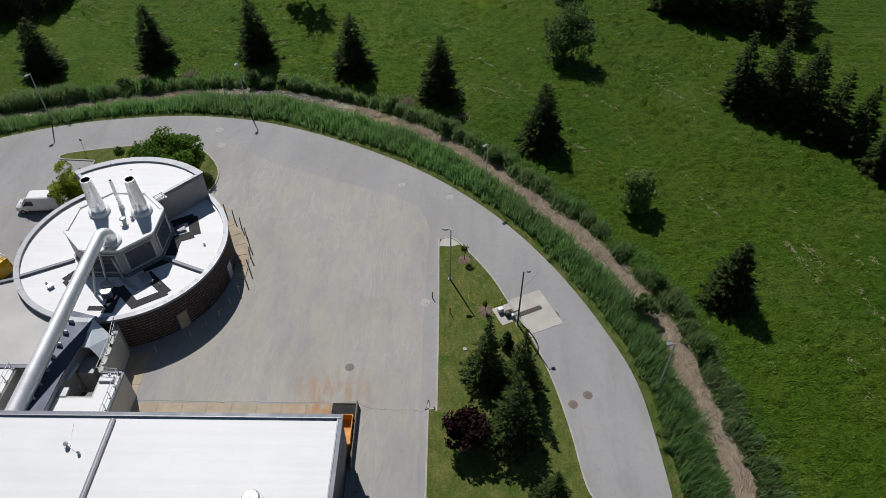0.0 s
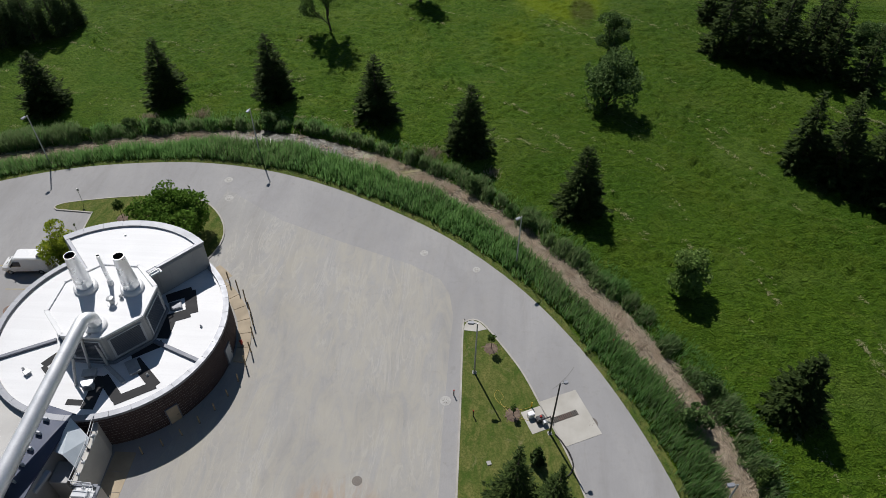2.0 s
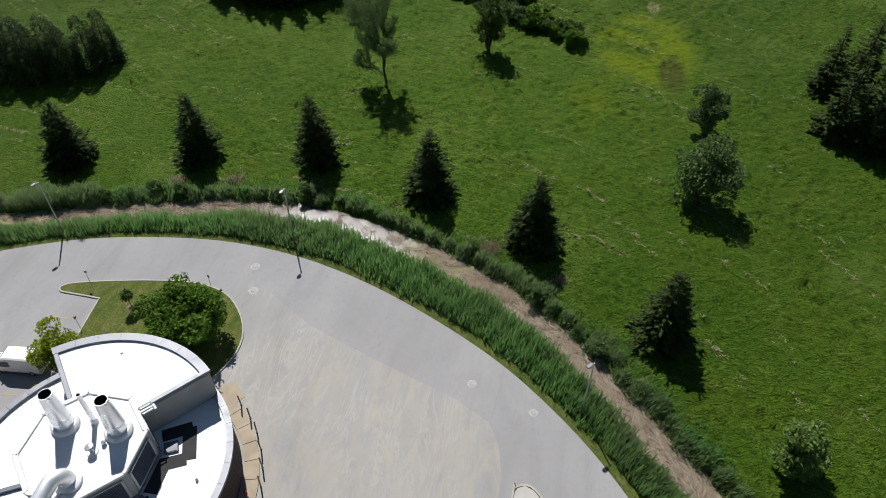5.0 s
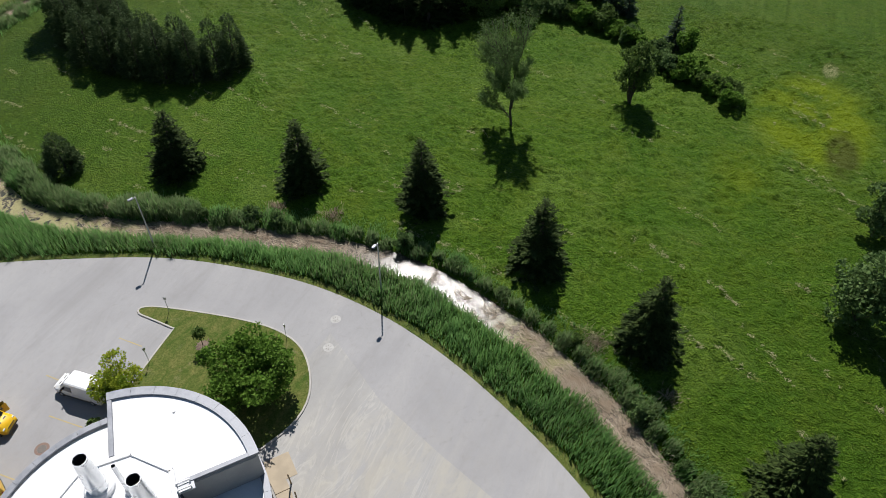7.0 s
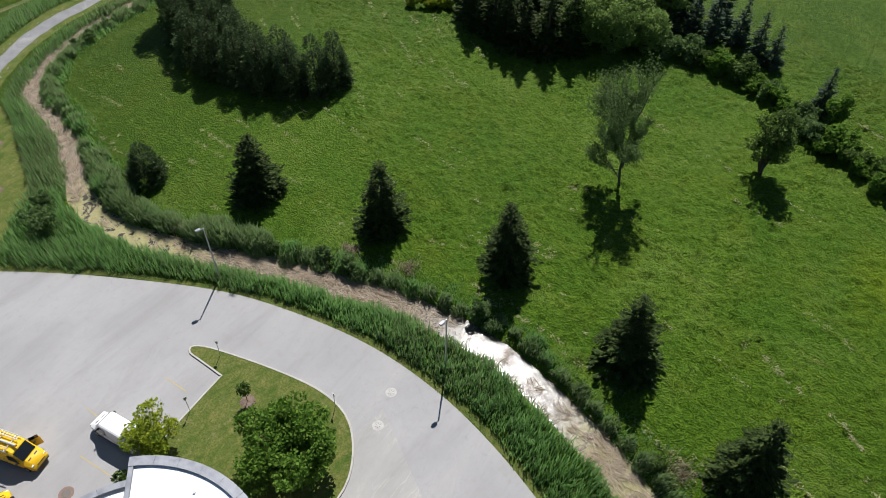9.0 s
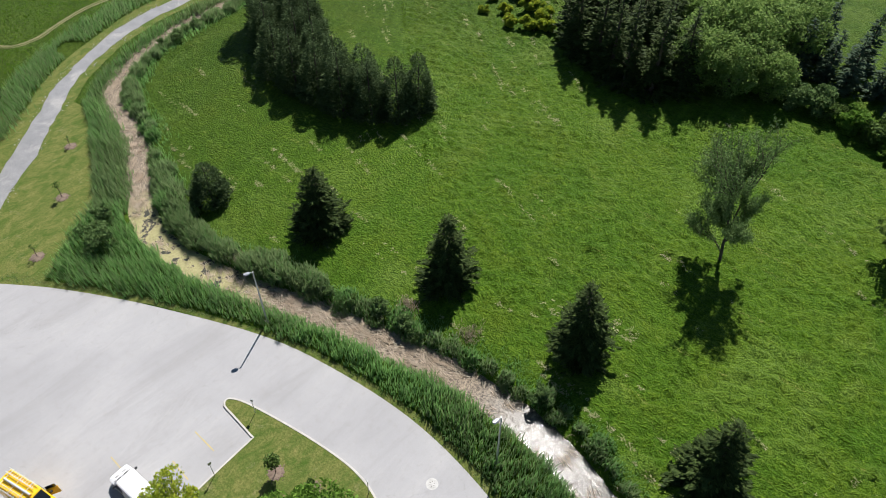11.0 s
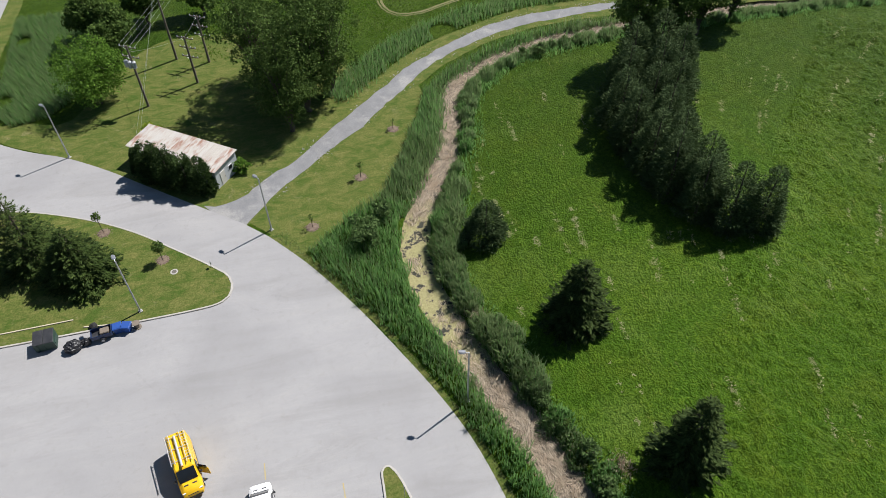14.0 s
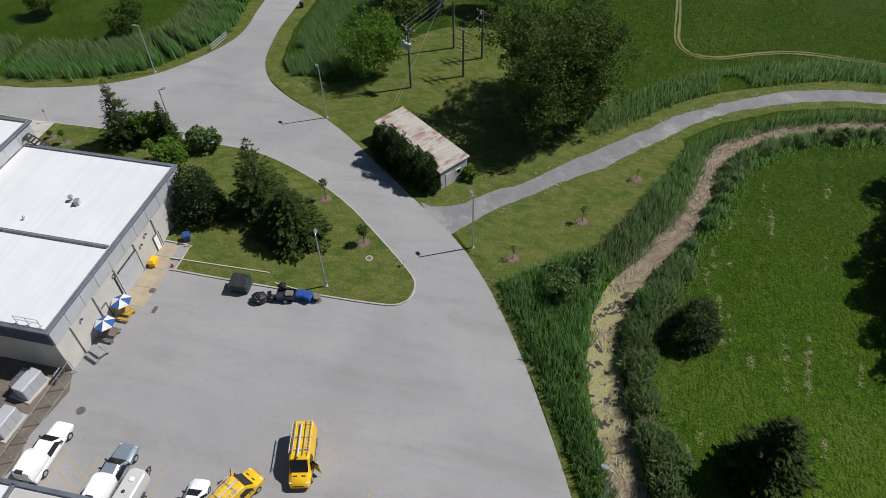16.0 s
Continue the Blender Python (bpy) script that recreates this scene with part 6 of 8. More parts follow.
for x0, y0, x1, y1 in ((-78.5, 36.6, -78.7, 48.8), (-77.4, 50.0, -77.0, 53.0)):
    s = Shape().box(((x0 + x1) / 2, (y0 + y1) / 2, 0.19), (math.hypot(x1 - x0, y1 - y0), 0.14, 0.1), 0.01, math.degrees(math.atan2(y1 - y0, x1 - x0)))
    tagged(new("long_timber", s.mesh("long_timber", plain("pale_sawn_timber", (0.50, 0.44, 0.33), None, 1.5, 0.8))), "long pale timber lying on the lawn", "timber", "lawn timbers")


def picnic_table(x, y, rz, paint, label):
    t = thing("picnic_table", label, "picnic table", "picnic tables at the wall", pose(x, y, 0.03, 0, 0, rz))
    for k in range(5):
        part("top_board", Shape().box((0, -0.32 + k * 0.16, 0.75), (1.8, 0.145, 0.04), 0.008), paint, t)
    for s in (-1, 1):
        for k in range(2):
            part("seat_board", Shape().box((0, s * (0.66 + k * 0.15), 0.45), (1.8, 0.14, 0.04), 0.008), paint, t)
        for q in (-1, 1):
            part("leg", Shape().tube([(s * 0.7, q * 0.7, 0), (s * 0.7, q * 0.22, 0.73)], 0.045, 6), paint, t)
        part("crossbar", Shape().box((s * 0.7, 0, 0.41), (0.06, 1.5, 0.08), 0.01), paint, t)


def parasol(x, y, label):
    t = thing("parasol", label, "parasol", "parasols at the wall", pose(x, y, 0.03))
    part("pole", Shape().tube([(0, 0, 0), (0, 0, 2.35)], 0.025, 8), ALUMINIUM, t)
    part("base", Shape().lathe([(0.28, 0.0), (0.28, 0.06), (0.08, 0.14)], 16), CONCRETE, t)
    for k in range(6):
        a0, a1 = k * math.pi / 3 + 0.3, (k + 1) * math.pi / 3 + 0.3
        r = 1.1
        p = [(0, 0, 2.35), (r * math.cos(a0), r * math.sin(a0), 1.9), (r * math.cos(a1), r * math.sin(a1), 1.9)]
        q = [(x0, y0, z0 - 0.02) for x0, y0, z0 in p]
        pn = part("canopy_panel", Shape().add(p + q, [(0, 1, 2), (5, 4, 3), (0, 3, 4, 1), (1, 4, 5, 2), (2, 5, 3, 0)]), CLOTHBLUE if k % 2 else CLOTHWHITE, t, "blue cloth panel" if k % 2 else "white cloth panel")
        part("rib", Shape().tube([(0, 0, 2.32), (r * math.cos(a0), r * math.sin(a0), 1.87)], 0.01, 4), ALUMINIUM, pn)


picnic_table(-69.8, 36.0, 88, plain("yellow_stained_wood", (0.52, 0.32, 0.05), None, 1.5, 0.7), "yellow picnic table under a parasol")
picnic_table(-67.0, 35.9, 88, TIMBER, "grey picnic table under a parasol")
picnic_table(-64.6, 36.0, 70, GALV, "grey metal picnic table by the wall")
parasol(-70.2, 35.9, "blue and white striped parasol, open")
parasol(-67.2, 35.8, "blue and white striped parasol, open")
t = thing("yellow_bin", "yellow plastic grit bin at the wall", "grit bin", m=pose(-77.3, 35.2, 0.06, 0, 0, 8))
part("body", Shape().loft([[(-0.5, -0.32, 0), (0.5, -0.32, 0), (0.5, 0.32, 0), (-0.5, 0.32, 0)], [(-0.6, -0.4, 0.7), (0.6, -0.4, 0.7), (0.6, 0.4, 0.7), (-0.6, 0.4, 0.7)]]), YELLOWPAINT, t)
part("lid", Shape().loft([[(-0.64, -0.44, 0.7), (0.64, -0.44, 0.7), (0.64, 0.44, 0.7), (-0.64, 0.44, 0.7)], [(-0.45, -0.25, 0.95), (0.45, -0.25, 0.95), (0.45, 0.25, 0.95), (-0.45, 0.25, 0.95)]]), YELLOWPAINT, t)
t = thing("blue_bin", "blue plastic bin on the lawn edge", "bin", m=pose(-81.6, 37.2, 0.13, 0, 0, 25))
part("body", Shape().loft([[(-0.3, -0.3, 0), (0.3, -0.3, 0), (0.3, 0.3, 0), (-0.3, 0.3, 0)], [(-0.42, -0.4, 0.95), (0.42, -0.4, 0.95), (0.42, 0.4, 0.95), (-0.42, 0.4, 0.95)]]), BLUEPLASTIC, t)
part("lid", Shape().box((0, 0, 1.0), (0.9, 0.86, 0.08), 0.03), BLUEPLASTIC, t)
t = thing("traffic_cone", "small red traffic cone near the kerb", "traffic cone", m=pose(-77.4, 37.4, 0.06))
part("base", Shape().box((0, 0, 0.02), (0.36, 0.36, 0.04), 0.01), REDPAINT, t)
part("cone", Shape().lathe([(0.15, 0.03), (0.03, 0.55), (0.01, 0.56)], 14), REDPAINT, t)
t = thing("hydrant", "small red hydrant beside the drum", "hydrant", m=pose(-24.4, 57.6, 0.03))
part("barrel", Shape().lathe([(0.16, 0), (0.16, 0.06), (0.11, 0.1), (0.11, 0.6), (0.15, 0.62), (0.12, 0.75), (0.02, 0.82)], 14), REDPAINT, t)
part("outlet", Shape().tube([(-0.2, 0, 0.45), (0.2, 0, 0.45)], 0.06, 8), REDPAINT, t)


def cooling_unit(x, y, rz, label):
    t = thing("cooling_unit", label, "cooling unit", "yard cooling units", pose(x, y, 0, 0, 0, rz))
    part("plinth", Shape().box((0, 0, 0.09), (3.1, 2.5, 0.18), 0.02), CONCRETE, t)
    part("cabinet", Shape().box((0, -0.35, 1.0), (2.6, 1.3, 1.65), 0.04), PALEPANEL, t)
    part("radiator", Shape().box((0, 0.65, 0.95), (2.2, 0.7, 1.3), 0.02), LOUVRE, t)
    for k in range(12):
        part("fin", Shape().box((-1.02 + k * 0.185, 0.66, 0.98), (0.04, 0.82, 1.38), 0.004), GALV, t)
    for k in range(3):
        part("door", Shape().box((-0.85 + k * 0.85, -1.01, 1.0), (0.78, 0.04, 1.45), 0.01), PALEPANEL, t)


cooling_unit(-59.6, 31.6, 172, "pale grey yard cooling unit with fins")
cooling_unit(-55.4, 31.9, 176, "pale grey yard cooling unit with fins")
setting("yard_gravel", fill(spline([(-62.0, 22.3), (-62.0, 34.6), (-55, 34.7), (-49.8, 34.6), (-49.7, 22.3)], 2.0, True), 0.036), plain("brown_yard_gravel", (0.17, 0.14, 0.11), (0.11, 0.095, 0.08), 0.8, 0.95, 0, 0.6, 9.0, "world"), "brown gravel yard behind a fence", "gravel")
t = thing("scrap_rack", "grey steel rack of pipe offcuts", "rack", m=pose(-61.2, 33.6, 0.03))
for k in range(7):
    part("pipe", Shape().tube([(-0.6 + 0.17 * k, -0.5, 0.2 + 0.12 * (k % 3)), (-0.4 + 0.14 * k, 0.5, 1.4 + 0.1 * (k % 2))], 0.035, 6), GALV, t)
part("stand", Shape().box((0, 0, 0.3), (1.6, 0.6, 0.1), 0.01), DARKSTEEL, t)

fence = thing("chain_link_fence", "galvanised chain-link fence round the yard", "fence")
xs = np.linspace(-62.2, -50.4, 7)
for k, x in enumerate(xs):
    part("post", Shape().tube([(x, 34.95, 0), (x, 34.95, 2.1)], 0.04, 8), GALV, fence)
for z in (0.08, 2.05):
    part("rail", Shape().tube([(xs[0], 34.95, z), (xs[-1], 34.95, z)], 0.022, 6), GALV, fence)
mesh_wire = Shape()
for k in range(48):
    for sgn in (-1, 1):
        x0 = xs[0] + k * 0.246 + (0 if sgn > 0 else 1.0)
        x1 = x0 + sgn * 1.0
        if xs[0] <= min(x0, x1) and max(x0, x1) <= xs[-1]:
            mesh_wire.tube([(x0, 34.95, 0.08), (x1, 34.95, 2.04)], 0.0035, 3, False)
part("wire_mesh", mesh_wire, ALUMINIUM, fence)

# ---- shed ----
shed = thing("shed", "long pale shed with rusty sheet roof", "shed", m=pose(-102.5, 60.35, 0, 0, 0, 52.0))
L, W = 13.6, 4.3
part("wall", Shape().prism([(-L / 2, -W / 2), (L / 2, -W / 2), (L / 2, W / 2), (-L / 2, W / 2)], 0, 2.75), PALEPANEL, shed, "pale blue-grey walls")
for k in range(17):
    x = -L / 2 - 0.25 + (L + 0.5) * (k + 0.5) / 17
    part("roof_sheet", Shape().box((x, 0, 2.95 + 0.006 * (k % 2)), ((L + 0.5) / 17 + 0.02, W + 0.5, 0.05), 0.008, 0, (3.2, 0)), RUSTY, shed)
for k in range(52):
    part("roof_rib", Shape().box((-L / 2 - 0.25 + (L + 0.5) * k / 51, 0, 2.99), (0.07, W + 0.5, 0.05), 0.012, 0, (3.2, 0)), RUSTY, shed)
for x, w, z0, h in ((L / 2 + 0.02, 0.9, 0.0, 1.95),):
    d = part("door", Shape().box((x, -0.9, z0 + h / 2), (0.06, w, h), 0.01), STUCCO, shed, "pale boarded door")
    part("handle", Shape().box((x + 0.05, -0.55, 1.0), (0.04, 0.1, 0.03), 0.005), DARKSTEEL, d)
wn = part("window", Shape().box((L / 2 + 0.02, 0.7, 1.5), (0.06, 0.8, 0.7), 0.01), LENS, shed)
part("pane", Shape().box((L / 2 + 0.055, 0.7, 1.5), (0.02, 0.66, 0.56), 0.0), GLASS, wn)

# ---- pump beside the pad ----
t = thing("pump", "small white and black pump set", "pump", m=pose(6.7, 50.2, 0.05, 0, 0, 25))
part("slab", Shape().box((0, 0, 0.06), (2.2, 2.6, 0.12), 0.02), CONCRETE, t)
part("cabinet", Shape().box((-0.4, 0.5, 0.45), (0.65, 0.5, 0.66), 0.05), WHITEPAINT, t)
part("engine", Shape().box((0.25, -0.25, 0.45), (0.9, 0.6, 0.6), 0.08), DARKSTEEL, t)
part("tank", Shape().tube([(0.5, -0.9, 0.4), (0.5, -0.3, 0.4)], 0.26, 14), GALV, t)
part("pipe", Shape().tube([(0.7, -0.3, 0.3), (1.2, -0.5, 0.7), (1.3, -0.9, 0.2)], 0.08, 8), DARKSTEEL, t)
part("valve", Shape().lathe([(0.12, 0.9), (0.12, 1.0), (0.02, 1.05)], 10, (0.3, -0.2, -0.15)), REDPAINT, t)
part("standpipe", Shape().tube([(0.2, 1.5, 0), (0.2, 1.5, 0.9)], 0.06, 8), YELLOWPAINT, t, "yellow standpipe")
hose = spline([(8.4, 48.7), (9.0, 47.9), (9.7, 46.6), (9.9, 45.4), (9.5, 44.6), (9.0, 44.2)], 0.25)
tagged(new("hose", Shape().tube([(x, y, 0.2) for x, y in hose], 0.07, 8).mesh("hose", RUBBER)), "thick black rubber hose on the lawn edge", "hose")
yh = spline([(6.2, 51.6), (4.9, 51.2), (3.4, 51.6), (2.6, 52.6), (2.9, 53.4), (3.5, 52.6), (3.2, 51.9), (4.4, 50.6), (6.0, 50.0)], 0.25)
tagged(new("hose", Shape().tube([(x, y, 0.17) for x, y in yh], 0.025, 5).mesh("hose", plain("yellow_hose_rubber", (0.38, 0.30, 0.05), None, 2.0, 0.7))), "thin yellow hose looped on the lawn", "hose")
t = thing("drain_grate", "long rusty steel drain grate in concrete", "drain grate", m=pose(9.4, 50.75, 0.06, 0, 0, 24.5))
part("frame", Shape().box((0, 0, 0.006), (3.0, 0.6, 0.012), 0.003), SOOT_AND_SHADE, t)
for k in range(14):
    part("bar", Shape().box((-1.38 + k * 0.212, 0, 0.02), (0.09, 0.56, 0.03), 0.005), REDCOVER if 3 < k < 11 else IRON, t)

# ---- far roadside bits ----
t = thing("litter_bin", "dark litter bin beside the far road", "bin", m=pose(-138.6, 29.6, 0.02))
part("body", Shape().box((0, 0, 0.5), (0.55, 0.55, 1.0), 0.05), DARKSTEEL, t)
part("lid", Shape().box((0, 0, 1.05), (0.65, 0.65, 0.1), 0.03), IRON, t)
t = thing("barrier", "white steel barrier leaning at the roadside", "barrier", m=pose(-124.3, 20.7, 0.02, 0, 0, -10))
for z in (0.15, 0.55, 0.95):
    part("rail", Shape().tube([(-2.2, 0, z), (2.2, 0.1, z)], 0.05, 6), PALEPANEL, t)
for x in (-2.2, 0, 2.2):
    part("post", Shape().tube([(x, 0, 0), (x, 0, 1.0)], 0.05, 6), PALEPANEL, t)
t = thing("field_sign", "small two-legged sign before the reeds", "sign", m=pose(-116.6, 13.0, 0, 0, 0, 60))
for s in (-1, 1):
    part("leg", Shape().tube([(s * 0.6, 0, 0), (s * 0.6, 0, 1.5)], 0.04, 6), GALV, t)
part("board", Shape().box((0, 0.03, 1.45), (1.5, 0.05, 0.7), 0.01), PANEL, t)


# ---- plants ----
def leafy_mesh(name, centers, along, across, material):
    """Many small pointed leaves or twig fans: one diamond each."""
    n = len(centers)
    v = np.empty((n, 4, 3))
    v[:, 0], v[:, 1], v[:, 2], v[:, 3] = centers - along, centers - across, centers + along, centers + across
    me = bpy.data.meshes.new(name)
    me.vertices.add(n * 4)
    me.vertices.foreach_set("co", v.reshape(-1).astype(np.float32))
    me.loops.add(n * 4)
    me.loops.foreach_set("vertex_index", np.arange(n * 4, dtype=np.int32))
    me.polygons.add(n)
    me.polygons.foreach_set("loop_start", np.arange(0, n * 4, 4, dtype=np.int32))
    me.update(calc_edges=True)
    me.materials.append(material)
    return me


def unit(a):
    return a / np.maximum(np.linalg.norm(a, axis=1, keepdims=True), 1e-6)


def spruce(name, h, r, seed, needles, label, skirt=0.05, power=0.9, density=1.0, droop=0.18, fan=1.0):
    """A conifer: tapered trunk, whorls of limbs and needle fans along each of them."""
    rng = np.random.default_rng(seed)
    t = thing(name, label, "conifer tree")
    part("trunk", Shape().tube([(0, 0, -0.1), (0.05, 0, h * 0.4), (0, 0.03, h * 0.97)], [0.02 * h + 0.05, 0.013 * h + 0.03, 0.02], 8), BARK, t)
    c, u, w, limbs = [], [], [], Shape()
    z = skirt * h
    while z < h * 0.985:
        f = (z - skirt * h) / (h * (1 - skirt))
        rad = r * (1 - f) ** power * rng.uniform(0.82, 1.12) + 0.12
        m = max(4, int((6 + 7.5 * (1 - f)) * density))
        for k in range(m):
            az = rng.uniform(0, 2 * math.pi)
            ln = rad * rng.uniform(0.62, 1.08) * (1.16 if rng.uniform() < 0.14 else 1.0)
            d = np.array([math.cos(az), math.sin(az), 0])
            s = np.array([-d[1], d[0], 0])
            if k % 3 == 0 and ln > 0.8:
                limbs.tube([(0, 0, z), tuple(d * ln * 0.6 + [0, 0, z - droop * ln * 0.5])], [0.035, 0.012], 4, False)
            n = max(3, int(ln * 7.5 * density))
            q = np.sqrt(rng.uniform(0.05, 1.0, n))
            side = rng.normal(0, 0.22, n) * ln * (1.1 - q)
            p = d[None] * (ln * q)[:, None] + s[None] * side[:, None]
            p[:, 2] = z - droop * ln * q**1.5 + rng.normal(0, 0.06, n) + 0.10 * ln * q**3
            yaw = rng.normal(0, 0.5, n)
            dirs = d[None] * np.cos(yaw)[:, None] + s[None] * np.sin(yaw)[:, None]
            dirs[:, 2] = rng.normal(0.02, 0.2, n)
            dirs = unit(dirs)
            side_dirs = unit(np.cross(dirs, rng.normal(0, 1, (n, 3)) * 0.35 + [0, 0, 1]))
            size = rng.uniform(0.18, 0.34, n) * (0.6 + 0.4 * (1 - f)) * fan
            c.append(p), u.append(dirs * size[:, None]), w.append(side_dirs * (size * 0.30)[:, None])
        z += h * 0.031 * rng.uniform(0.8, 1.2) / density**0.5
    c, u, w = np.concatenate(c), np.concatenate(u), np.concatenate(w)
    if limbs.v:
        tagged(part("branchwork", limbs, BARK, t), kind="stuff")
    ob = new("crown", leafy_mesh("crown", c, u, w, needles))
    ob.parent = t
    return t


def broadleaf(name, h, r, seed, leaves, label, trunk=0.28, lobes=16, count=4200, leaf=0.22, category="tree", bare=0.0, squash=1.0):
    """A leafy tree: trunk, limbs to each lobe, and a crown of leaves gathered round the lobes."""
    rng = np.random.default_rng(seed)
    t = thing(name, label, category)
    base = h * trunk
    wood = Shape().tube([(0, 0, -0.1), (0.06 * r, 0.03 * r, base * 0.6), (0.02, 0, base + 0.25 * (h - base))], [0.022 * h + 0.05, 0.017 * h + 0.03, 0.010 * h + 0.02], 8)
    part("trunk", wood, BARK, t)
    limbs = Shape()
    c = []
    ch = (h - base) / 2
    centers, sizes = [], []
    for k in range(lobes):
        d = unit(rng.normal(0, 1, (1, 3)))[0]
        q = rng.uniform(0.35, 0.88) if k else 0
        p = np.array([d[0] * r * q, d[1] * r * q, base + ch + d[2] * ch * q * squash])
        centers.append(p)
        sizes.append(rng.uniform(0.30, 0.48) * min(r, ch * 1.1) * (1.15 - 0.4 * q))
        limbs.tube([(0.03, 0, base * 0.8), tuple((np.array([0, 0, base + ch * 0.5]) + p) / 2), tuple(p)], [0.008 * h + 0.02, 0.005 * h + 0.012, 0.012], 5, False)
        for j in range(3 if bare else 1):
            e = p + unit(rng.normal(0, 1, (1, 3)))[0] * sizes[-1] * 1.1 + [0, 0, sizes[-1] * 0.4]
            limbs.tube([tuple(p), tuple(e)], [0.014, 0.006], 4, False)
    tagged(part("branchwork", limbs, BARK, t), kind="stuff")
    weights = np.array(sizes) ** 2
    pick = rng.choice(lobes, count, p=weights / weights.sum())
    d = unit(rng.normal(0, 1, (count, 3)))
    # sub-clumps make the surface of each lobe ragged
    clump = unit(rng.normal(0, 1, (lobes * 14, 3))).reshape(lobes, 14, 3)
    near = clump[pick, rng.integers(0, 14, count)]
    d = unit(near + d * 0.55)
    rad = np.array(sizes)[pick] * rng.uniform(0.72, 1.12, count)
    c = np.array(centers)[pick] + d * rad[:, None] * [1.12, 1.12, 0.85]
    c[:, 2] = np.maximum(c[:, 2], 0.15 + rng.uniform(0, 0.3, count))
    u = unit(rng.normal(0, 1, (count, 3)) + d * 0.3 + [0, 0, -0.15])
    w = unit(np.cross(u, rng.normal(0, 1, (count, 3))))
    s = rng.uniform(0.6, 1.25, count) * leaf
    ob = new("crown", leafy_mesh("crown", c, u * s[:, None], w * (s * 0.62)[:, None], leaves))
    ob.parent = t
    return t


def twiggy_tree(name, h, seed, leaves, label):
    """A forked tree that branches again and again; its leaves are thick on the low boughs and thin on the top twigs."""
    rng = np.random.default_rng(seed)
    t = thing(name, label, "tree")
    trunk, twigs, c = Shape(), Shape(), []

    def grow(p, d, ln, r, level):
        e = p + d * ln + rng.normal(0, 0.05, 3) * ln
        (trunk if level < 2 else twigs).tube([tuple(p), tuple((p + e) / 2 + rng.normal(0, 0.03, 3) * ln), tuple(e)], [r, r * 0.85, r * 0.65], 6 if level < 2 else 4, False)
        if level >= 2:
            n = int(ln * (20 if e[2] < 0.55 * h else 4.5) * (1 + 0.4 * level))
            q = rng.uniform(0, 1.05, (n, 1))
            c.append(p + (e - p) * q + rng.normal(0, 0.26, (n, 3)))
        if level == 5 or ln < 0.35:
            return
        for k in range((4, 4, 3, 3, 2)[level]):
            side = unit(rng.normal(0, 1, (1, 3)))[0]
            nd = unit((d + side * (0.75, 0.7, 0.65, 0.6, 0.6)[level] + [0, 0, 0.26])[None])[0]
            grow(p + (e - p) * (1.0 if k == 0 else rng.uniform(0.45, 0.95)), nd, ln * rng.uniform(0.62, 0.82), r * 0.6, level + 1)

    grow(np.array([0.0, 0, -0.1]), np.array([0.03, 0.0, 1.0]), h * 0.27, 0.24, 0)
    grow(np.array([-0.05, 0, 1.4]), unit(np.array([[-0.8, -0.1, 0.9]]))[0], h * 0.15, 0.11, 2)
    part("trunk", trunk, BARK, t)
    tagged(part("branchwork", twigs, BARK, t), kind="stuff")
    c = np.concatenate(c)
    u = unit(rng.normal(0, 1, c.shape) + [0, 0, 0.4])
    w = unit(np.cross(u, rng.normal(0, 1, c.shape)))
    size = rng.uniform(0.09, 0.19, len(c))
    new("crown", leafy_mesh("crown", c, u * size[:, None], w * (size * 0.5)[:, None], leaves)).parent = t
    return t


def cedar(name, h, r, seed, leaves, label, count=3800, power=0.8, category="conifer tree", foot=0.04, leaf=1.0, lift=0.6, slim=0.45):
    """A dense cone of upswept sprays with a ragged outline."""
    rng = np.random.default_rng(seed)
    t = thing(name, label, category)
    part("trunk", Shape().tube([(0, 0, -0.1), (0, 0, h * 0.5), (0, 0, h * 0.92)], [0.018 * h + 0.04, 0.012 * h, 0.02], 8), BARK, t)
    tufts = max(24, count // 34)
    pick = rng.integers(0, tufts, count)
    tf, ta, tr = 1 - np.sqrt(rng.uniform(0.0, 1.0, tufts)), rng.uniform(0, 2 * math.pi, tufts), rng.uniform(0.72, 1.16, tufts)
    off_f, off_a = rng.normal(0, 0.030, count), rng.normal(0, 0.19, count)
    f = np.clip(tf[pick] + off_f, 0.0, 0.99)
    az = ta[pick] + off_a / np.maximum(0.35, 1 - f)
    lump = tr[pick] * (1.08 - 1.5 * np.abs(off_a) * 0.35 - 2.0 * np.abs(off_f)) * (1 + 0.10 * np.sin(ta[pick] * 3 + seed)) + rng.normal(0, 0.075, count)
    round_off = np.clip(f / 0.10, 0.0, 1.0) ** 0.4 * 0.35 + 0.65
    rad = r * (1 - f) ** power * lump * round_off * np.sqrt(rng.uniform(0.62, 1.0, count)) + 0.05
    d = np.stack([np.cos(az), np.sin(az), np.zeros(count)], 1)
    c = d * rad[:, None]
    c[:, 2] = h * (foot + (0.985 - foot) * f)
    u = unit(d * rng.uniform(0.5, 1.2, count)[:, None] + [0, 0, lift] + rng.normal(0, 0.4, (count, 3)))
    w = unit(np.cross(u, rng.normal(0, 1, (count, 3))))
    s = leaf * rng.uniform(0.22, 0.42, count) * (0.6 + 0.4 * (1 - f))
    ob = new("crown", leafy_mesh("crown", c, u * s[:, None], w * (s * slim)[:, None], leaves))
    ob.parent = t
    return t


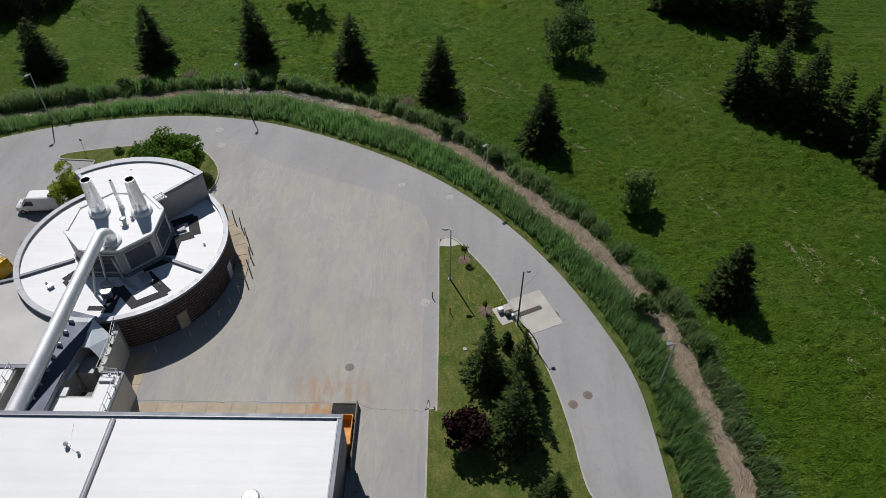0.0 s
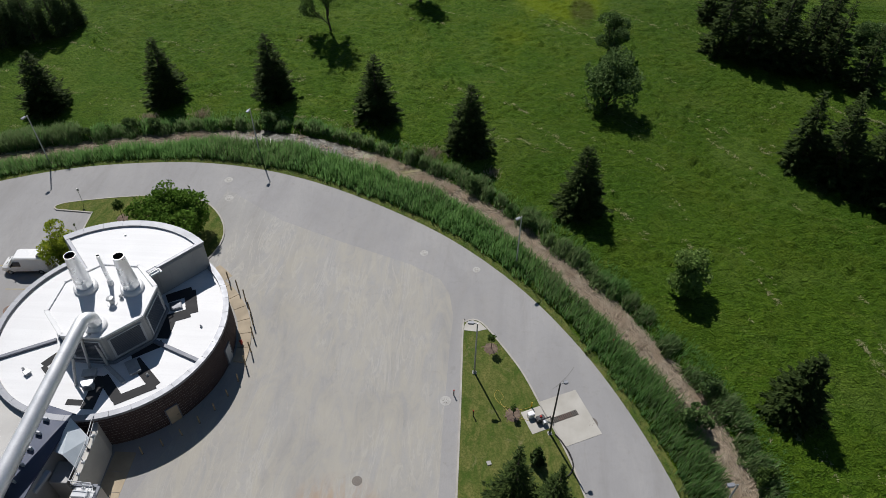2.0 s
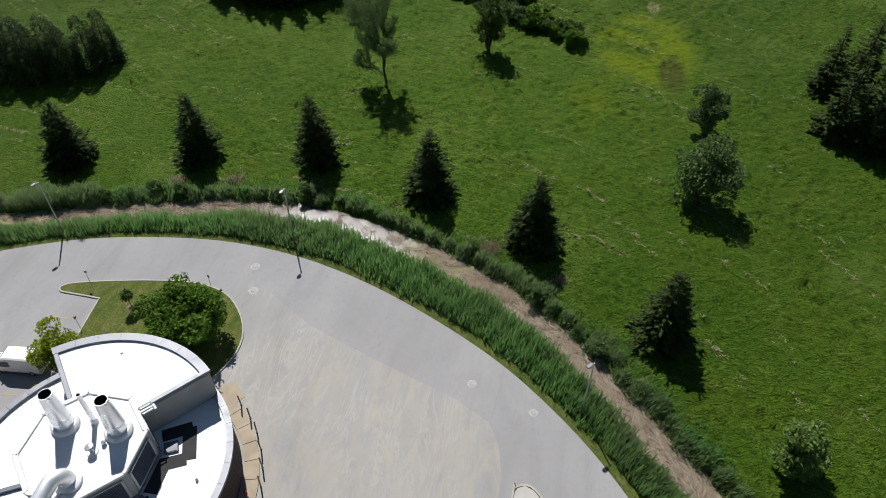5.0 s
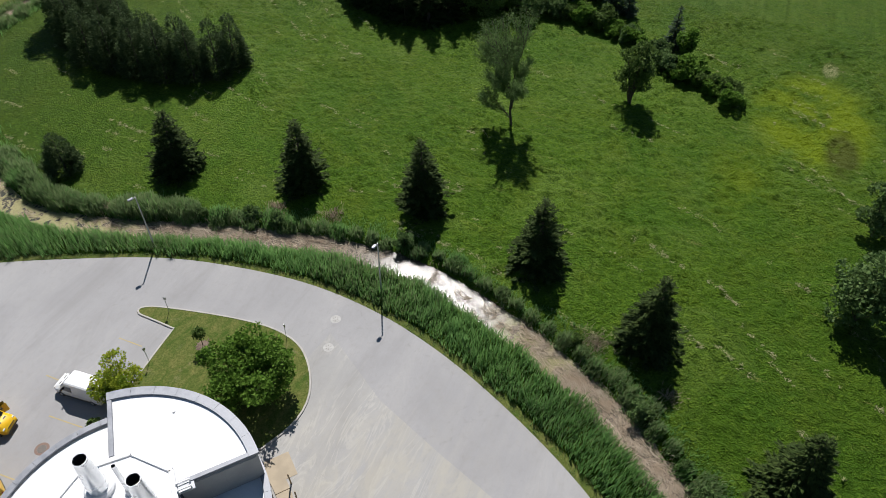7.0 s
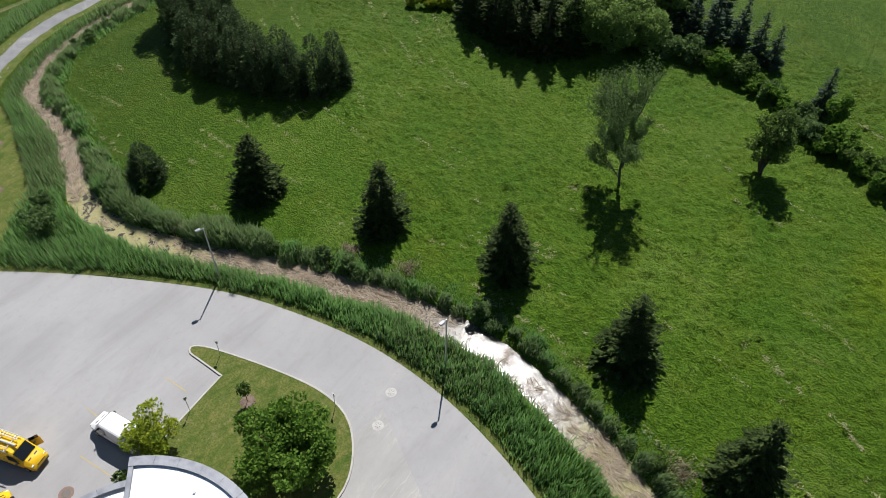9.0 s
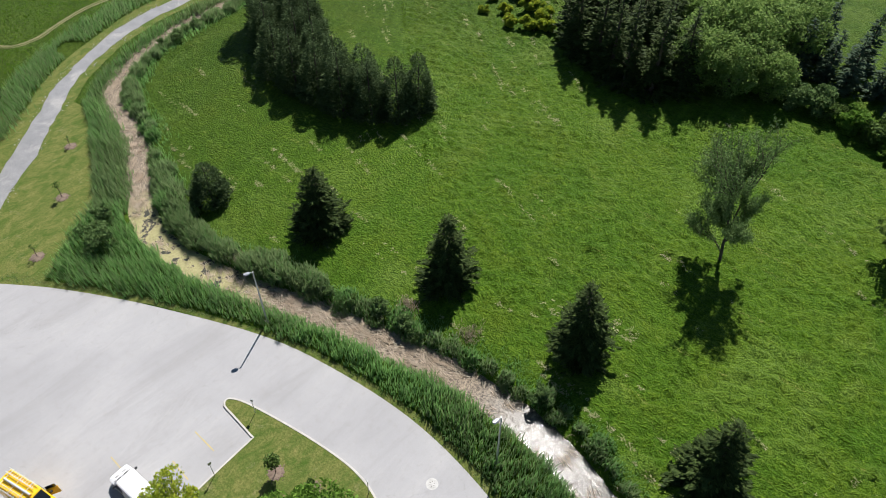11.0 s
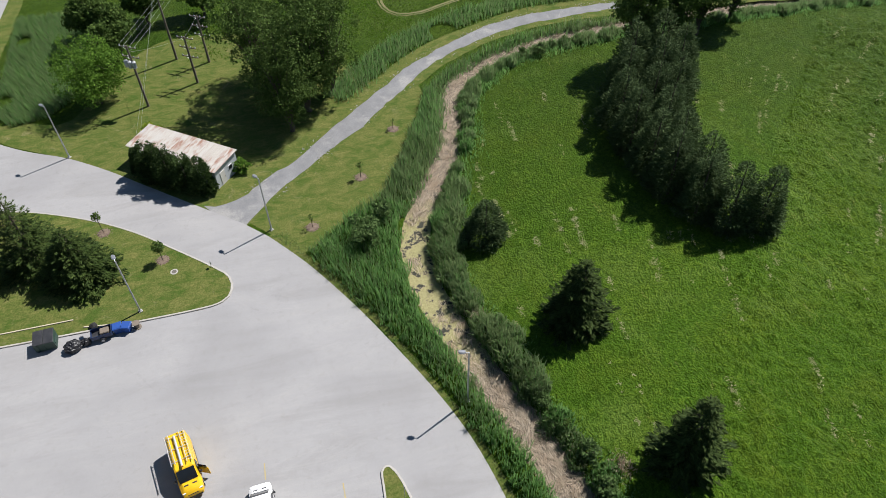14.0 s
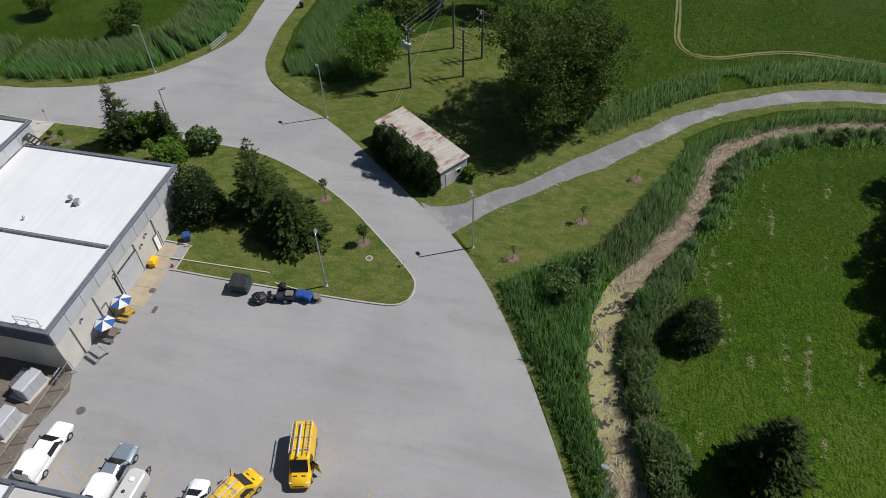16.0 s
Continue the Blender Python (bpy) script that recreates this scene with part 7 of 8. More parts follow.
def stand(kinds, spots, seed, group, z=0.0):
    """Copies of a few built trees, each turned and scaled its own way."""
    rng = np.random.default_rng(seed)
    used = set()
    for x, y, s in spots:
        k = int(rng.integers(len(kinds)))
        m = pose(x, y, z, rng.normal(0, 1.2), rng.normal(0, 1.2), rng.uniform(0, 360))
        src = kinds[k]
        if k not in used:
            used.add(k)
            src.matrix_basis = m
            src.scale = (s, s, s)
            tagged(src, group=group)
        else:
            new_one = copy_thing(src, m)
            new_one.scale = (s, s, s)
    for k, src in enumerate(kinds):
        if k not in used:
            for o in (*src.children_recursive, src):
                bpy.data.objects.remove(o)


# the row of dark pyramids along the ditch
row = [(-65.3, 100.2, 9.4, 3.7), (-48.0, 103.8, 10.2, 3.4), (-31.6, 105.2, 10.7, 3.5), (-15.2, 101.0, 10.1, 3.5), (-1.2, 93.9, 10.2, 3.5), (13.3, 81.6, 10.0, 3.5), (31.8, 52.8, 8.8, 3.05)]
for i, (x, y, h, r) in enumerate(row):
    t = spruce("conifer", h * 1.04, r * 0.98, 20 + i, SPRUCE, "dark pyramid-shaped conifer standing in the meadow", 0.015, 0.66, 1.35, 0.02, 1.25)
    t.matrix_basis = pose(x, y, 0, 0, 0, 50 * i)
    tagged(t, group="row of conifers along the ditch")
t = cedar("conifer", 6.0, 2.7, 41, PINE, "small rounded pine beside the ditch", 6500, 0.55, leaf=0.8, lift=0.5, slim=0.28)
t.matrix_basis = pose(-79.6, 94.6, 0)
t = broadleaf("bush", 6.6, 2.5, 42, ASHLEAF, "yellow-green rounded young tree in the meadow", 0.04, 24, 5600, 0.2)
t.matrix_basis = pose(24.4, 68.0, 0)

# single trees in the meadow
t = twiggy_tree("tree", 22.5, 43, GREYLEAF, "sparse grey-green tree with bare upper twigs")
t.matrix_basis = pose(-26.6, 126.8, 0, -2, -6, 0) @ Matrix.Diagonal((0.86, 0.86, 1.0, 1.0))
t = broadleaf("tree", 12.6, 3.0, 44, DARKLEAF, "dark leafy tree in the meadow", 0.02, 26, 6500, 0.2)
t.matrix_basis = pose(-11.8, 139.2, 0)
t = broadleaf("tree", 9.4, 4.7, 45, GREYLEAF, "broad grey-green willow in the meadow", 0.03, 20, 6500, 0.24)
t.matrix_basis = pose(19.4, 106.0, 0)
t = broadleaf("tree", 8.4, 3.0, 46, GREYLEAF, "rounded grey-green tree in the meadow", 0.03, 16, 4000, 0.22)
t.matrix_basis = pose(21.8, 121.5, 0)

# the grove of pines
pines = [cedar("pine", 10.4, 3.2, 51 + k, PINE, "dark rounded pine in a dense grove", 6800, 0.56, leaf=0.9, lift=0.4, slim=0.3) for k in range(4)]
rng = np.random.default_rng(5)
grove = [(-96, 118.5, 1), (-91, 118, 1), (-86, 118.3, 1), (-81.5, 118.8, 1), (-77.2, 120.4, 0.95), (-74.2, 123, 0.95), (-73.6, 126.4, 0.9), (-100.5, 121, 1.05), (-95, 122.4, 1.05), (-90, 121.8, 1.05), (-85, 121.4, 1), (-80.2, 122, 1),
         (-104.5, 124, 1.1), (-100, 126, 1.1), (-95.5, 125.6, 1.05), (-106, 128.5, 1.15), (-102, 130, 1.1)]
stand(pines, grove, 6, "pine grove")
big = [broadleaf("tree", 17, 4.3, 61 + k, DARKLEAF, "tall dark leafy poplar", 0.10, 34, 10000, 0.22) for k in range(3)]
stand(big, [(-111, 127.5, 0.95), (-112, 134, 1.0), (-116, 141, 1.0), (-119, 149, 1.0)], 7, "tall trees behind the grove")

# the wood to the north: spruces, leafy trees, yellow bushes
firs = [spruce("spruce", 14.5, 3.3, 71 + k, SPRUCE, "tall dark spruce at the edge of a wood", 0.02, 0.95, 0.9, 0.16, 1.75) for k in range(4)]
wood = [(-68, 153.5, 1), (-64.5, 151, 1), (-60.5, 150, 1.05), (-57, 148.5, 1), (-53.8, 147.5, 1.05), (-50, 148.8, 1.05), (-47, 151, 1), (-66, 158, 1.1), (-61.5, 156, 1.1), (-56.5, 154, 1.1), (-52, 154.5, 1.1), (-70, 160, 1.1),
        (-63.5, 163, 1.1), (-58, 161, 1.1), (-68, 168, 1.1), (-73, 165.5, 1.05), (-61, 169, 1.1), (-66, 175, 1.1), (-72, 174, 1.1), (-54, 160, 1.05), (-77, 172, 1.1), (-70, 181, 1.1), (-78, 182, 1.1), (-62, 183, 1.1)]
stand(firs, [(x, y + 3.0, s) for x, y, s in wood], 8, "spruces of the north wood")
limes = [broadleaf("tree", 11.8, 4.3, 81 + k, ASHLEAF, "bright green leafy tree in the wood", 0.04, 46, 9000, 0.23) for k in range(2)]
stand(limes, [(-46, 157, 1), (-41.5, 158.5, 0.9), (-48, 164, 1.05), (-42, 166, 1.05), (-36.5, 161.5, 0.8), (-52, 170, 1.1), (-45, 173, 1.1), (-38, 172, 1.0), (-55, 178, 1.1), (-47, 182, 1.1), (-40, 181, 1.0), (-57, 188, 1.1)], 9, "leafy trees of the north wood")
yb = [broadleaf("shrub", 2.6, 1.6, 85 + k, LIMELEAF, "yellow-flowering shrub before the wood", 0.02, 14, 3200, 0.26, "shrub") for k in range(2)]
stand(yb, [(-78, 154, 0.9), (-75.2, 155, 1), (-72.8, 156.5, 1.0), (-81.5, 157, 0.8), (-79, 160.5, 1.1), (-83, 163, 1), (-75.5, 160, 1.1), (-85, 169, 1.1), (-81, 167, 1), (-84.5, 155, 0.6), (-86, 159.5, 0.7), (-88, 164, 0.7)], 10, "yellow shrubs")
# larches and bushes east of it, with the hedge running down the meadow
lar = [spruce("larch", 9.0, 2.2, 91 + k, BLUESPRUCE, "slender grey-green larch beside the wood", 0.04, 0.8, 0.75, 0.1, 1.9) for k in range(2)]
stand(lar, [(-32, 172, 1), (-28.5, 171, 1.1), (-24.5, 172.5, 1), (-20.5, 168.8, 1), (-17.5, 168, 0.85), (-36, 170.5, 1.1), (-35, 177, 1.2), (-29, 178, 1.2), (-8.3, 158.5, 0.9)], 11, "larches")
hb = [broadleaf("hedge_bush", 3.4, 2.3, 95 + k, (DARKLEAF, LEAF, GREYLEAF)[k], "rounded leafy hedge bush", 0.02, 12, 2600, 0.2, "shrub") for k in range(3)]
hedge = spline([(3.2, 145.2), (-2, 148), (-7, 151), (-12, 156.4), (-18, 160.6), (-25, 162.6), (-32, 163.2), (-38, 162)], 1.9)
stand(hb, [(x + rng.normal(0, 0.5), y + rng.normal(0, 0.6), rng.uniform(0.85, 1.35)) for x, y in hedge], 12, "meadow hedge")
t = broadleaf("tree", 6.5, 2.2, 99, LEAF, "young bright green tree by the hedge", 0.15, 10, 2600, 0.22)
t.matrix_basis = pose(-6.2, 155.5, 0)

# the two eastern groups of spruces
efirs = [spruce("spruce", 11.4, 3.4, 101 + k, SPRUCE, "dark spruce in a meadow group", 0.02, 0.8, 0.95, 0.1, 1.75) for k in range(3)]
stand(efirs, [(44.6, 92.5, 1.1), (47.8, 89.8, 1.15), (51.2, 87.2, 1.1), (54.5, 84, 1.0), (57.5, 81.5, 0.95), (58.5, 76.0, 0.9), (50, 94, 1.05), (54, 91, 1.05)], 13, "eastern spruces")
stand([spruce("spruce", 13.4, 3.5, 111 + k, SPRUCE, "tall dark spruce in a meadow group", 0.02, 0.8, 0.85, 0.1, 1.9) for k in range(3)],
      [(41.5, 135.5, 0.9), (40.5, 124, 1), (44, 121.5, 1.05), (48, 120, 1.05), (52, 118.5, 1.05), (56, 117.5, 1), (46, 128, 1), (51, 126, 1.05), (57, 124, 1), (60, 131, 1), (54, 135, 1), (47, 139, 1), (60, 113, 0.9)], 14, "northeastern spruces")
t = broadleaf("tree", 8, 3.2, 118, GREYLEAF, "grey-green tree behind the spruces", 0.15, 14, 3600, 0.24)
t.matrix_basis = pose(63, 121, 0)

# tall leafy trees by the gravel track and shed
tall = [broadleaf("tree", 19.0, 5.3, 121 + k, DARKLEAF, "tall dark leafy poplar by the shed", 0.05, 34, 12000, 0.19) for k in range(3)]
stand(tall, [(-106.6, 74.6, 0.8), (-110.8, 77.5, 0.97), (-114.8, 81.5, 0.9), (-114.5, 72.5, 1), (-119.5, 79, 0.95), (-121, 72, 0.8)], 15, "poplars by the shed")
t = broadleaf("tree", 11.4, 5.0, 131, LEAF, "broad bright green tree by the road", 0.05, 36, 13000, 0.17)
t.matrix_basis = pose(-120.6, 48.0, 0)
stand([broadleaf("tree", 9, 4.0, 133, DARKLEAF, "dark leafy tree at the roadside reeds", 0.15, 18, 5200, 0.25)], [(-123.8, 5.2, 0.75), (-128, -13, 0.8), (-134, 50, 1.0), (-139, 46, 1.1), (-143, 54, 1), (-143.5, 63, 1.0)], 16, "dark roadside trees")

# trees on the islands
for x, y, h, r, sd in ((4.2, 41.6, 9.6, 2.2, 141), (7.5, 40.2, 9.4, 2.2, 142), (6.5, 34.8, 10.6, 2.8, 143), (9.4, 27.8, 6.4, 2.1, 144)):
    t = spruce("spruce", h * 1.04, r * 1.15, sd, SPRUCE, "dark spruce on the mown island", 0.02, 0.95, 1.15)
    t.matrix_basis = pose(x, y, 0.12)
    tagged(t, group="island spruces")
t = cedar("shrub", 3.0, 0.6, 145, CEDAR, "slim dark young cedar on the island", 700)
t.matrix_basis = pose(6.6, 45.6, 0.12)
t = broadleaf("tree", 5.4, 2.3, 146, PURPLELEAF, "dark purple-leaved plum tree", 0.05, 18, 5200, 0.17)
t.matrix_basis = pose(2.2, 34.4, 0.12)
t = broadleaf("tree", 6.4, 5.0, 147, LEAF, "broad round green bush on the island", 0.02, 44, 17000, 0.19)
t.matrix_basis = pose(-36.6, 73.6, 0.12)
t = broadleaf("tree", 6.2, 2.3, 148, LIMELEAF, "loose yellow-green shrub beside the van", 0.05, 30, 6500, 0.14)
t.matrix_basis = pose(-47.6, 68.2, 0.12)
t = broadleaf("shrub", 2.2, 1.4, 149, DARKLEAF, "low dark shrub at the drum wall", 0.02, 8, 1100, 0.18, "shrub")
t.matrix_basis = pose(-46.8, 64.4, 0.12)
for x, y, h, r, sd, mt in ((-88.4, 44.0, 11.2, 4.6, 151, SPRUCE), (-97.4, 20.0, 10.0, 3.3, 152, SPRUCE), (-98.6, 25.8, 6.6, 1.9, 153, SPRUCE)):
    t = spruce("spruce", h, r, sd, mt, "dark spruce on the lawn by the building", 0.02, 0.85, 1.15)
    t.matrix_basis = pose(x, y, 0.12)
    tagged(t, group="lawn spruces")
t = spruce("spruce", 7.6, 4.4, 154, SPRUCE, "broad spreading spruce on the lawn", 0.02, 0.66, 1.5)
t.matrix_basis = pose(-84.9, 49.2, 0.12)
t = cedar("pine", 7.9, 3.2, 155, PINE, "dense dark green pine at the hall corner", 9000, 0.42, leaf=0.75)
t.matrix_basis = pose(-86.0, 37.0, 0.12)
t = broadleaf("shrub", 4.0, 4.3, 156, LEAF, "spreading light green shrub by the hall", 0.03, 16, 4800, 0.2, "shrub")
t.matrix_basis = pose(-94.2, 27.8, 0.12)
t = broadleaf("shrub", 4.0, 2.4, 157, GREYLEAF, "dull grey-green shrub on the lawn edge", 0.06, 14, 2800, 0.2, "shrub")
t.matrix_basis = pose(-97.8, 31.4, 0.12)
t = broadleaf("shrub", 5.0, 2.2, 158, LEAF, "leafy green shrub between the spruces", 0.06, 14, 3000, 0.2, "shrub")
t.matrix_basis = pose(-98.6, 23.6, 0.12)

# clipped cedars in front of the shed
for i, (x, y, h, r) in enumerate(((-102.6, 54.6, 3.6, 0.9), (-101.2, 56.3, 5.2, 1.7), (-99.6, 58.4, 5.4, 1.8), (-98.0, 60.6, 5.0, 1.7), (-96.8, 62.6, 4.7, 1.6), (-100.6, 57.2, 4.8, 1.5))):
    t = cedar("cedar", h * 1.16, r * 1.1, 161 + i, CEDAR, "dense dark cedar beside the shed", 6000, 0.40, leaf=0.62)
    t.matrix_basis = pose(x, y, 0, 0, 0, 40 * i)
    tagged(t, group="cedars at the shed")
for x, y, s, sd, mt in ((-109.0, 56.6, 2.6, 171, LIMELEAF), (-107.4, 58.6, 2.2, 172, LIMELEAF), (-99.6, 67.6, 1.8, 173, LEAF)):
    t = broadleaf("shrub", s * 1.2, s * 0.8, sd, mt, "yellow-green shrub behind the shed" if mt is LIMELEAF else "green shrub at the shed corner", 0.02, 8, 1100, 0.16, "shrub")
    t.matrix_basis = pose(x, y, 0)
# bushes in the reeds
for x, y, s, sd in ((-82.6, 80.6, 2.2, 181), (-85.8, 83.6, 1.6, 182), (21.8, 50.6, 1.6, 183)):
    t = broadleaf("shrub", s * 1.7, s, sd, GREYLEAF, "grey-green willow bush in the reeds", 0.02, 10, 2000, 0.18, "shrub")
    t.matrix_basis = pose(x, y, -0.1)


# rounded scrub along the meadow bank of the ditch
scrub = [broadleaf("scrub_bush", 2.0, 1.5, 190 + k, (GREYLEAF, GREYLEAF, DARKLEAF)[k], "low grey-green scrub bush on the ditch bank", 0.02, 9, 1100, 0.15, "shrub") for k in range(3)]
rng = np.random.default_rng(77)
nd = normals(ditch)
spots = []
for i in range(24, len(ditch) - 60, 3):
    if rng.uniform() < (0.3 if ditch[i][0] < -5 else 0.16):
        q = ditch[i] - nd[i] * rng.uniform(2.0, 3.4)
        spots.append((q[0], q[1], rng.uniform(0.55, 1.05)))
stand(scrub, spots, 78, "scrub along the ditch")


# ---- saplings with mulch rings ----
def sapling(x, y, z, h, r, seed, leafy, label):
    t = thing("sapling", label, "young tree", "staked saplings", pose(x, y, z))
    rng = np.random.default_rng(seed)
    part("trunk", Shape().tube([(0, 0, 0), (0.04, 0.02, h * 0.6), (0, 0.05, h)], [0.04, 0.03, 0.01], 6), BARK, t)
    n = leafy
    d = unit(rng.normal(0, 1, (n, 3)))
    c = d * r * rng.uniform(0.4, 1.0, n)[:, None] + [0, 0, h - r * 0.6]
    u = unit(rng.normal(0, 1, (n, 3)))
    w = unit(np.cross(u, rng.normal(0, 1, (n, 3))))
    ob = new("crown", leafy_mesh("crown", c, u * 0.13, w * 0.08, DARKLEAF))
    ob.parent = t
    for k in range(5):
        a = k * 1.3 + seed
        part("twig", Shape().tube([(0, 0, h * (0.45 + 0.08 * k)), (math.cos(a) * r * 0.8, math.sin(a) * r * 0.8, h * (0.6 + 0.09 * k))], [0.015, 0.005], 4), BARK, t)
    b = thing("mulch_bed", "round red-brown bark mulch bed on a lawn", "mulch bed", "mulch beds", pose(x, y, z))
    ring = Shape()
    m = 26
    prof = [(0.0, 0.10), (0.45, 0.09), (0.8, 0.05), (1.0, 0.0)]
    vs = [(q * 0.78 * math.cos(2 * math.pi * j / m) * (1 + 0.1 * math.sin(j * 2.7 + seed)), q * 0.78 * math.sin(2 * math.pi * j / m) * (1 + 0.1 * math.sin(j * 2.7 + seed)), zz) for q, zz in prof for j in range(m)]
    ring.add(vs, [(i * m + j, i * m + (j + 1) % m, (i + 1) * m + (j + 1) % m, (i + 1) * m + j) for i in range(3) for j in range(m)])
    part("bark", ring, MULCH, b)
    chips = Shape()
    for k in range(60):
        a, q = rng.uniform(0, 6.28), rng.uniform(0.1, 1.05)
        chips.box((q * math.cos(a), q * math.sin(a), 0.07 * (1.1 - q) + 0.02), (0.12, 0.05, 0.03), 0, rng.uniform(0, 180))
    tagged(part("chip_layer", chips, MULCH, b), kind="stuff")


for i, q in enumerate(((-86.6, 75.1, 0.02, 1.8, 0.4, 25), (-94.3, 82.2, 0.02, 2.4, 0.5, 60), (-103.4, 88.2, 0.02, 1.6, 0.4, 20), (-91.8, 50.8, 0.13, 3.0, 0.6, 160), (-85.4, 57.8, 0.13, 2.6, 0.75, 420),
                       (-44.6, 76.4, 0.13, 2.6, 0.75, 420), (-41.0, 77.6, 0.13, 1.5, 0.4, 120), (2.2, 58.6, 0.13, 2.2, 0.5, 180), (4.4, 50.6, 0.13, 1.5, 0.4, 90), (-95.4, 11.6, 0.13, 2.0, 0.5, 160), (-96.0, 9.0, 0.13, 1.2, 0.4, 160))):
    sapling(*q[:5], i, q[5], "leafy staked sapling in a mulch bed" if q[5] > 100 else "thin bare sapling in a mulch bed")


# ---- reeds, straw and tufts ----
def blades(name, base, height, width, lean, material, label, category, seed):
    """Upright grass blades, three triangles each, bending with the wind."""
    rng = np.random.default_rng(seed)
    n = len(base)
    az = rng.uniform(0, 2 * math.pi, n)
    s = np.stack([np.cos(az), np.sin(az), np.zeros(n)], 1) * (width / 2)[:, None]
    tip = np.stack([np.clip(rng.normal(0.26, 0.30, n), -0.8, 0.9), np.clip(rng.normal(-0.22, 0.30, n), -0.9, 0.8), np.ones(n)], 1)
    tip[:, :2] *= lean
    tip *= height[:, None]
    mid = tip * [0.35, 0.35, 0.58]
    v = np.stack([base - s, base + s, base + mid - s * 0.8, base + mid + s * 0.8, base + tip], 1)
    f = np.array([[0, 1, 3], [0, 3, 2], [2, 3, 4]])
    me = bpy.data.meshes.new(name)
    me.vertices.add(n * 5)
    me.vertices.foreach_set("co", v.reshape(-1).astype(np.float32))
    loops = (np.arange(n)[:, None, None] * 5 + f[None]).reshape(-1)
    me.loops.add(len(loops))
    me.loops.foreach_set("vertex_index", loops.astype(np.int32))
    me.polygons.add(n * 3)
    me.polygons.foreach_set("loop_start", np.arange(0, n * 9, 3, dtype=np.int32))
    me.update(calc_edges=True)
    me.materials.append(material)
    return tagged(new(name, me), label, category, "", "stuff")


def along(line, n, lo, hi, rng, first=0, last=None):
    """Random places beside a line, between two offsets to its left."""
    last = last or len(line) - 1
    i = rng.integers(first, last, n)
    nn = normals(line)
    o = rng.uniform(lo, hi, n)
    return line[i] + nn[i] * o[:, None] + rng.normal(0, 0.5, (n, 2)), o


def wave(p, a, b, k=0.0):
    return np.sin(p[:, 0] * a + k) * np.cos(p[:, 1] * b + k * 1.7)


def inside(poly, p):
    """Which places lie inside an outline."""
    x, y = p[:, 0], p[:, 1]
    hit = np.zeros(len(p), bool)
    q = np.roll(poly, -1, 0)
    for (x0, y0), (x1, y1) in zip(poly, q):
        if y0 != y1:
            hit ^= ((y0 > y) != (y1 > y)) & (x < (x1 - x0) * (y - y0) / (y1 - y0) + x0)
    return hit


def on_ground(p, drop=0.03):
    return np.concatenate([p, (ground_height(p) - drop)[:, None]], 1)


def bank(p):
    """Half the width of the open ditch bed at each place."""
    x = p[:, 0]
    wide = 0.85 * np.exp(-(((x + 24) / 14) ** 2)) + 0.65 * np.exp(-(((x + 75) / 13) ** 2)) - 0.5 * (x < -90) - 0.1 * (x > 0)
    return 1.08 + wide + 0.48 * wave(p, 0.43, 0.51) + 0.42 * wave(p, 1.3, 1.1, 2)


rng = np.random.default_rng(31)
# green reeds on the road side
p, o = along(ditch, 165000, 0.7, 12.5, rng, 18)
d = distance_to(edge, p)
keep = ~inside(outline, p) & (d > 0.98 + 0.32 * wave(p, 0.7, 0.8)) & ((o < 8.2) | (p[:, 0] < -60) & (p[:, 0] > -90)) & ~inside(REED_LAWN, p) & (distance_to(track, p) > 4.6) & (distance_to(ditch, p) > bank(p))
p = p[keep]
edge_gap = np.minimum(distance_to(edge, p) - 0.6, 1.6) / 1.6
h = rng.uniform(1.35, 2.35, len(p)) * (0.86 + 0.16 * wave(p, 0.5, 0.6, 1) + 0.16 * wave(p, 1.7, 1.9, 3)) * (0.42 + 0.58 * np.clip(edge_gap, 0, 1))
grey = (rng.uniform(0, 1, len(p)) < np.clip(0.2 + 0.5 * (p[:, 0] < -88) + 0.25 * (p[:, 0] > 8) + 0.3 * wave(p, 0.21, 0.17, 2), 0, 0.85))
blades("reeds", on_ground(p[~grey]), h[~grey], rng.uniform(0.055, 0.115, (~grey).sum()), 0.5, REED, "dense green reeds between road and ditch", "reeds", 1)
blades("reeds", on_ground(p[grey]), h[grey], rng.uniform(0.055, 0.115, grey.sum()), 0.55, GREYREED, "grey-green reeds along the ditch", "reeds", 2)
# greyer scrub and reeds on the meadow side: rounded mounds over a low fringe
nd = normals(ditch)
mp, mh, mg = [], [], []
for i in range(18, len(ditch) - 20, 2):
    for off in ((2.0, 2.9) if rng.uniform() < 0.55 else (2.4,)):
        if rng.uniform() < 0.12:
            continue
        wide = 1.35 if -92 < ditch[i][0] < -55 else 1.0
        r0, h0 = rng.uniform(0.8, 1.5) * wide, rng.uniform(1.2, 1.9) * wide
        q = ditch[i] - nd[i] * (off * wide + rng.uniform(-0.5, 0.7))
        n = int(170 * r0 * r0) + 30
        rr, aa = np.sqrt(rng.uniform(0, 1, n)), rng.uniform(0, 2 * math.pi, n)
        mp.append(q + np.stack([np.cos(aa), np.sin(aa)], 1) * (rr * r0)[:, None])
        mh.append(h0 * np.sqrt(1.03 - 0.75 * rr**2) * rng.uniform(0.6, 1.15, n))
        mg.append(np.full(n, rng.uniform() < 0.14 + 0.16 * math.sin(i * 0.11)))
p, h, green = np.concatenate(mp), np.concatenate(mh), np.concatenate(mg)
keep = distance_to(ditch, p) > bank(p) + 0.1
p, h, green = p[keep], h[keep], green[keep] ^ (rng.uniform(0, 1, keep.sum()) < 0.15)
blades("reeds", on_ground(p[green]), h[green], rng.uniform(0.08, 0.17, green.sum()), 0.55, REED, "green reeds in mounds on the meadow bank", "reeds", 3)
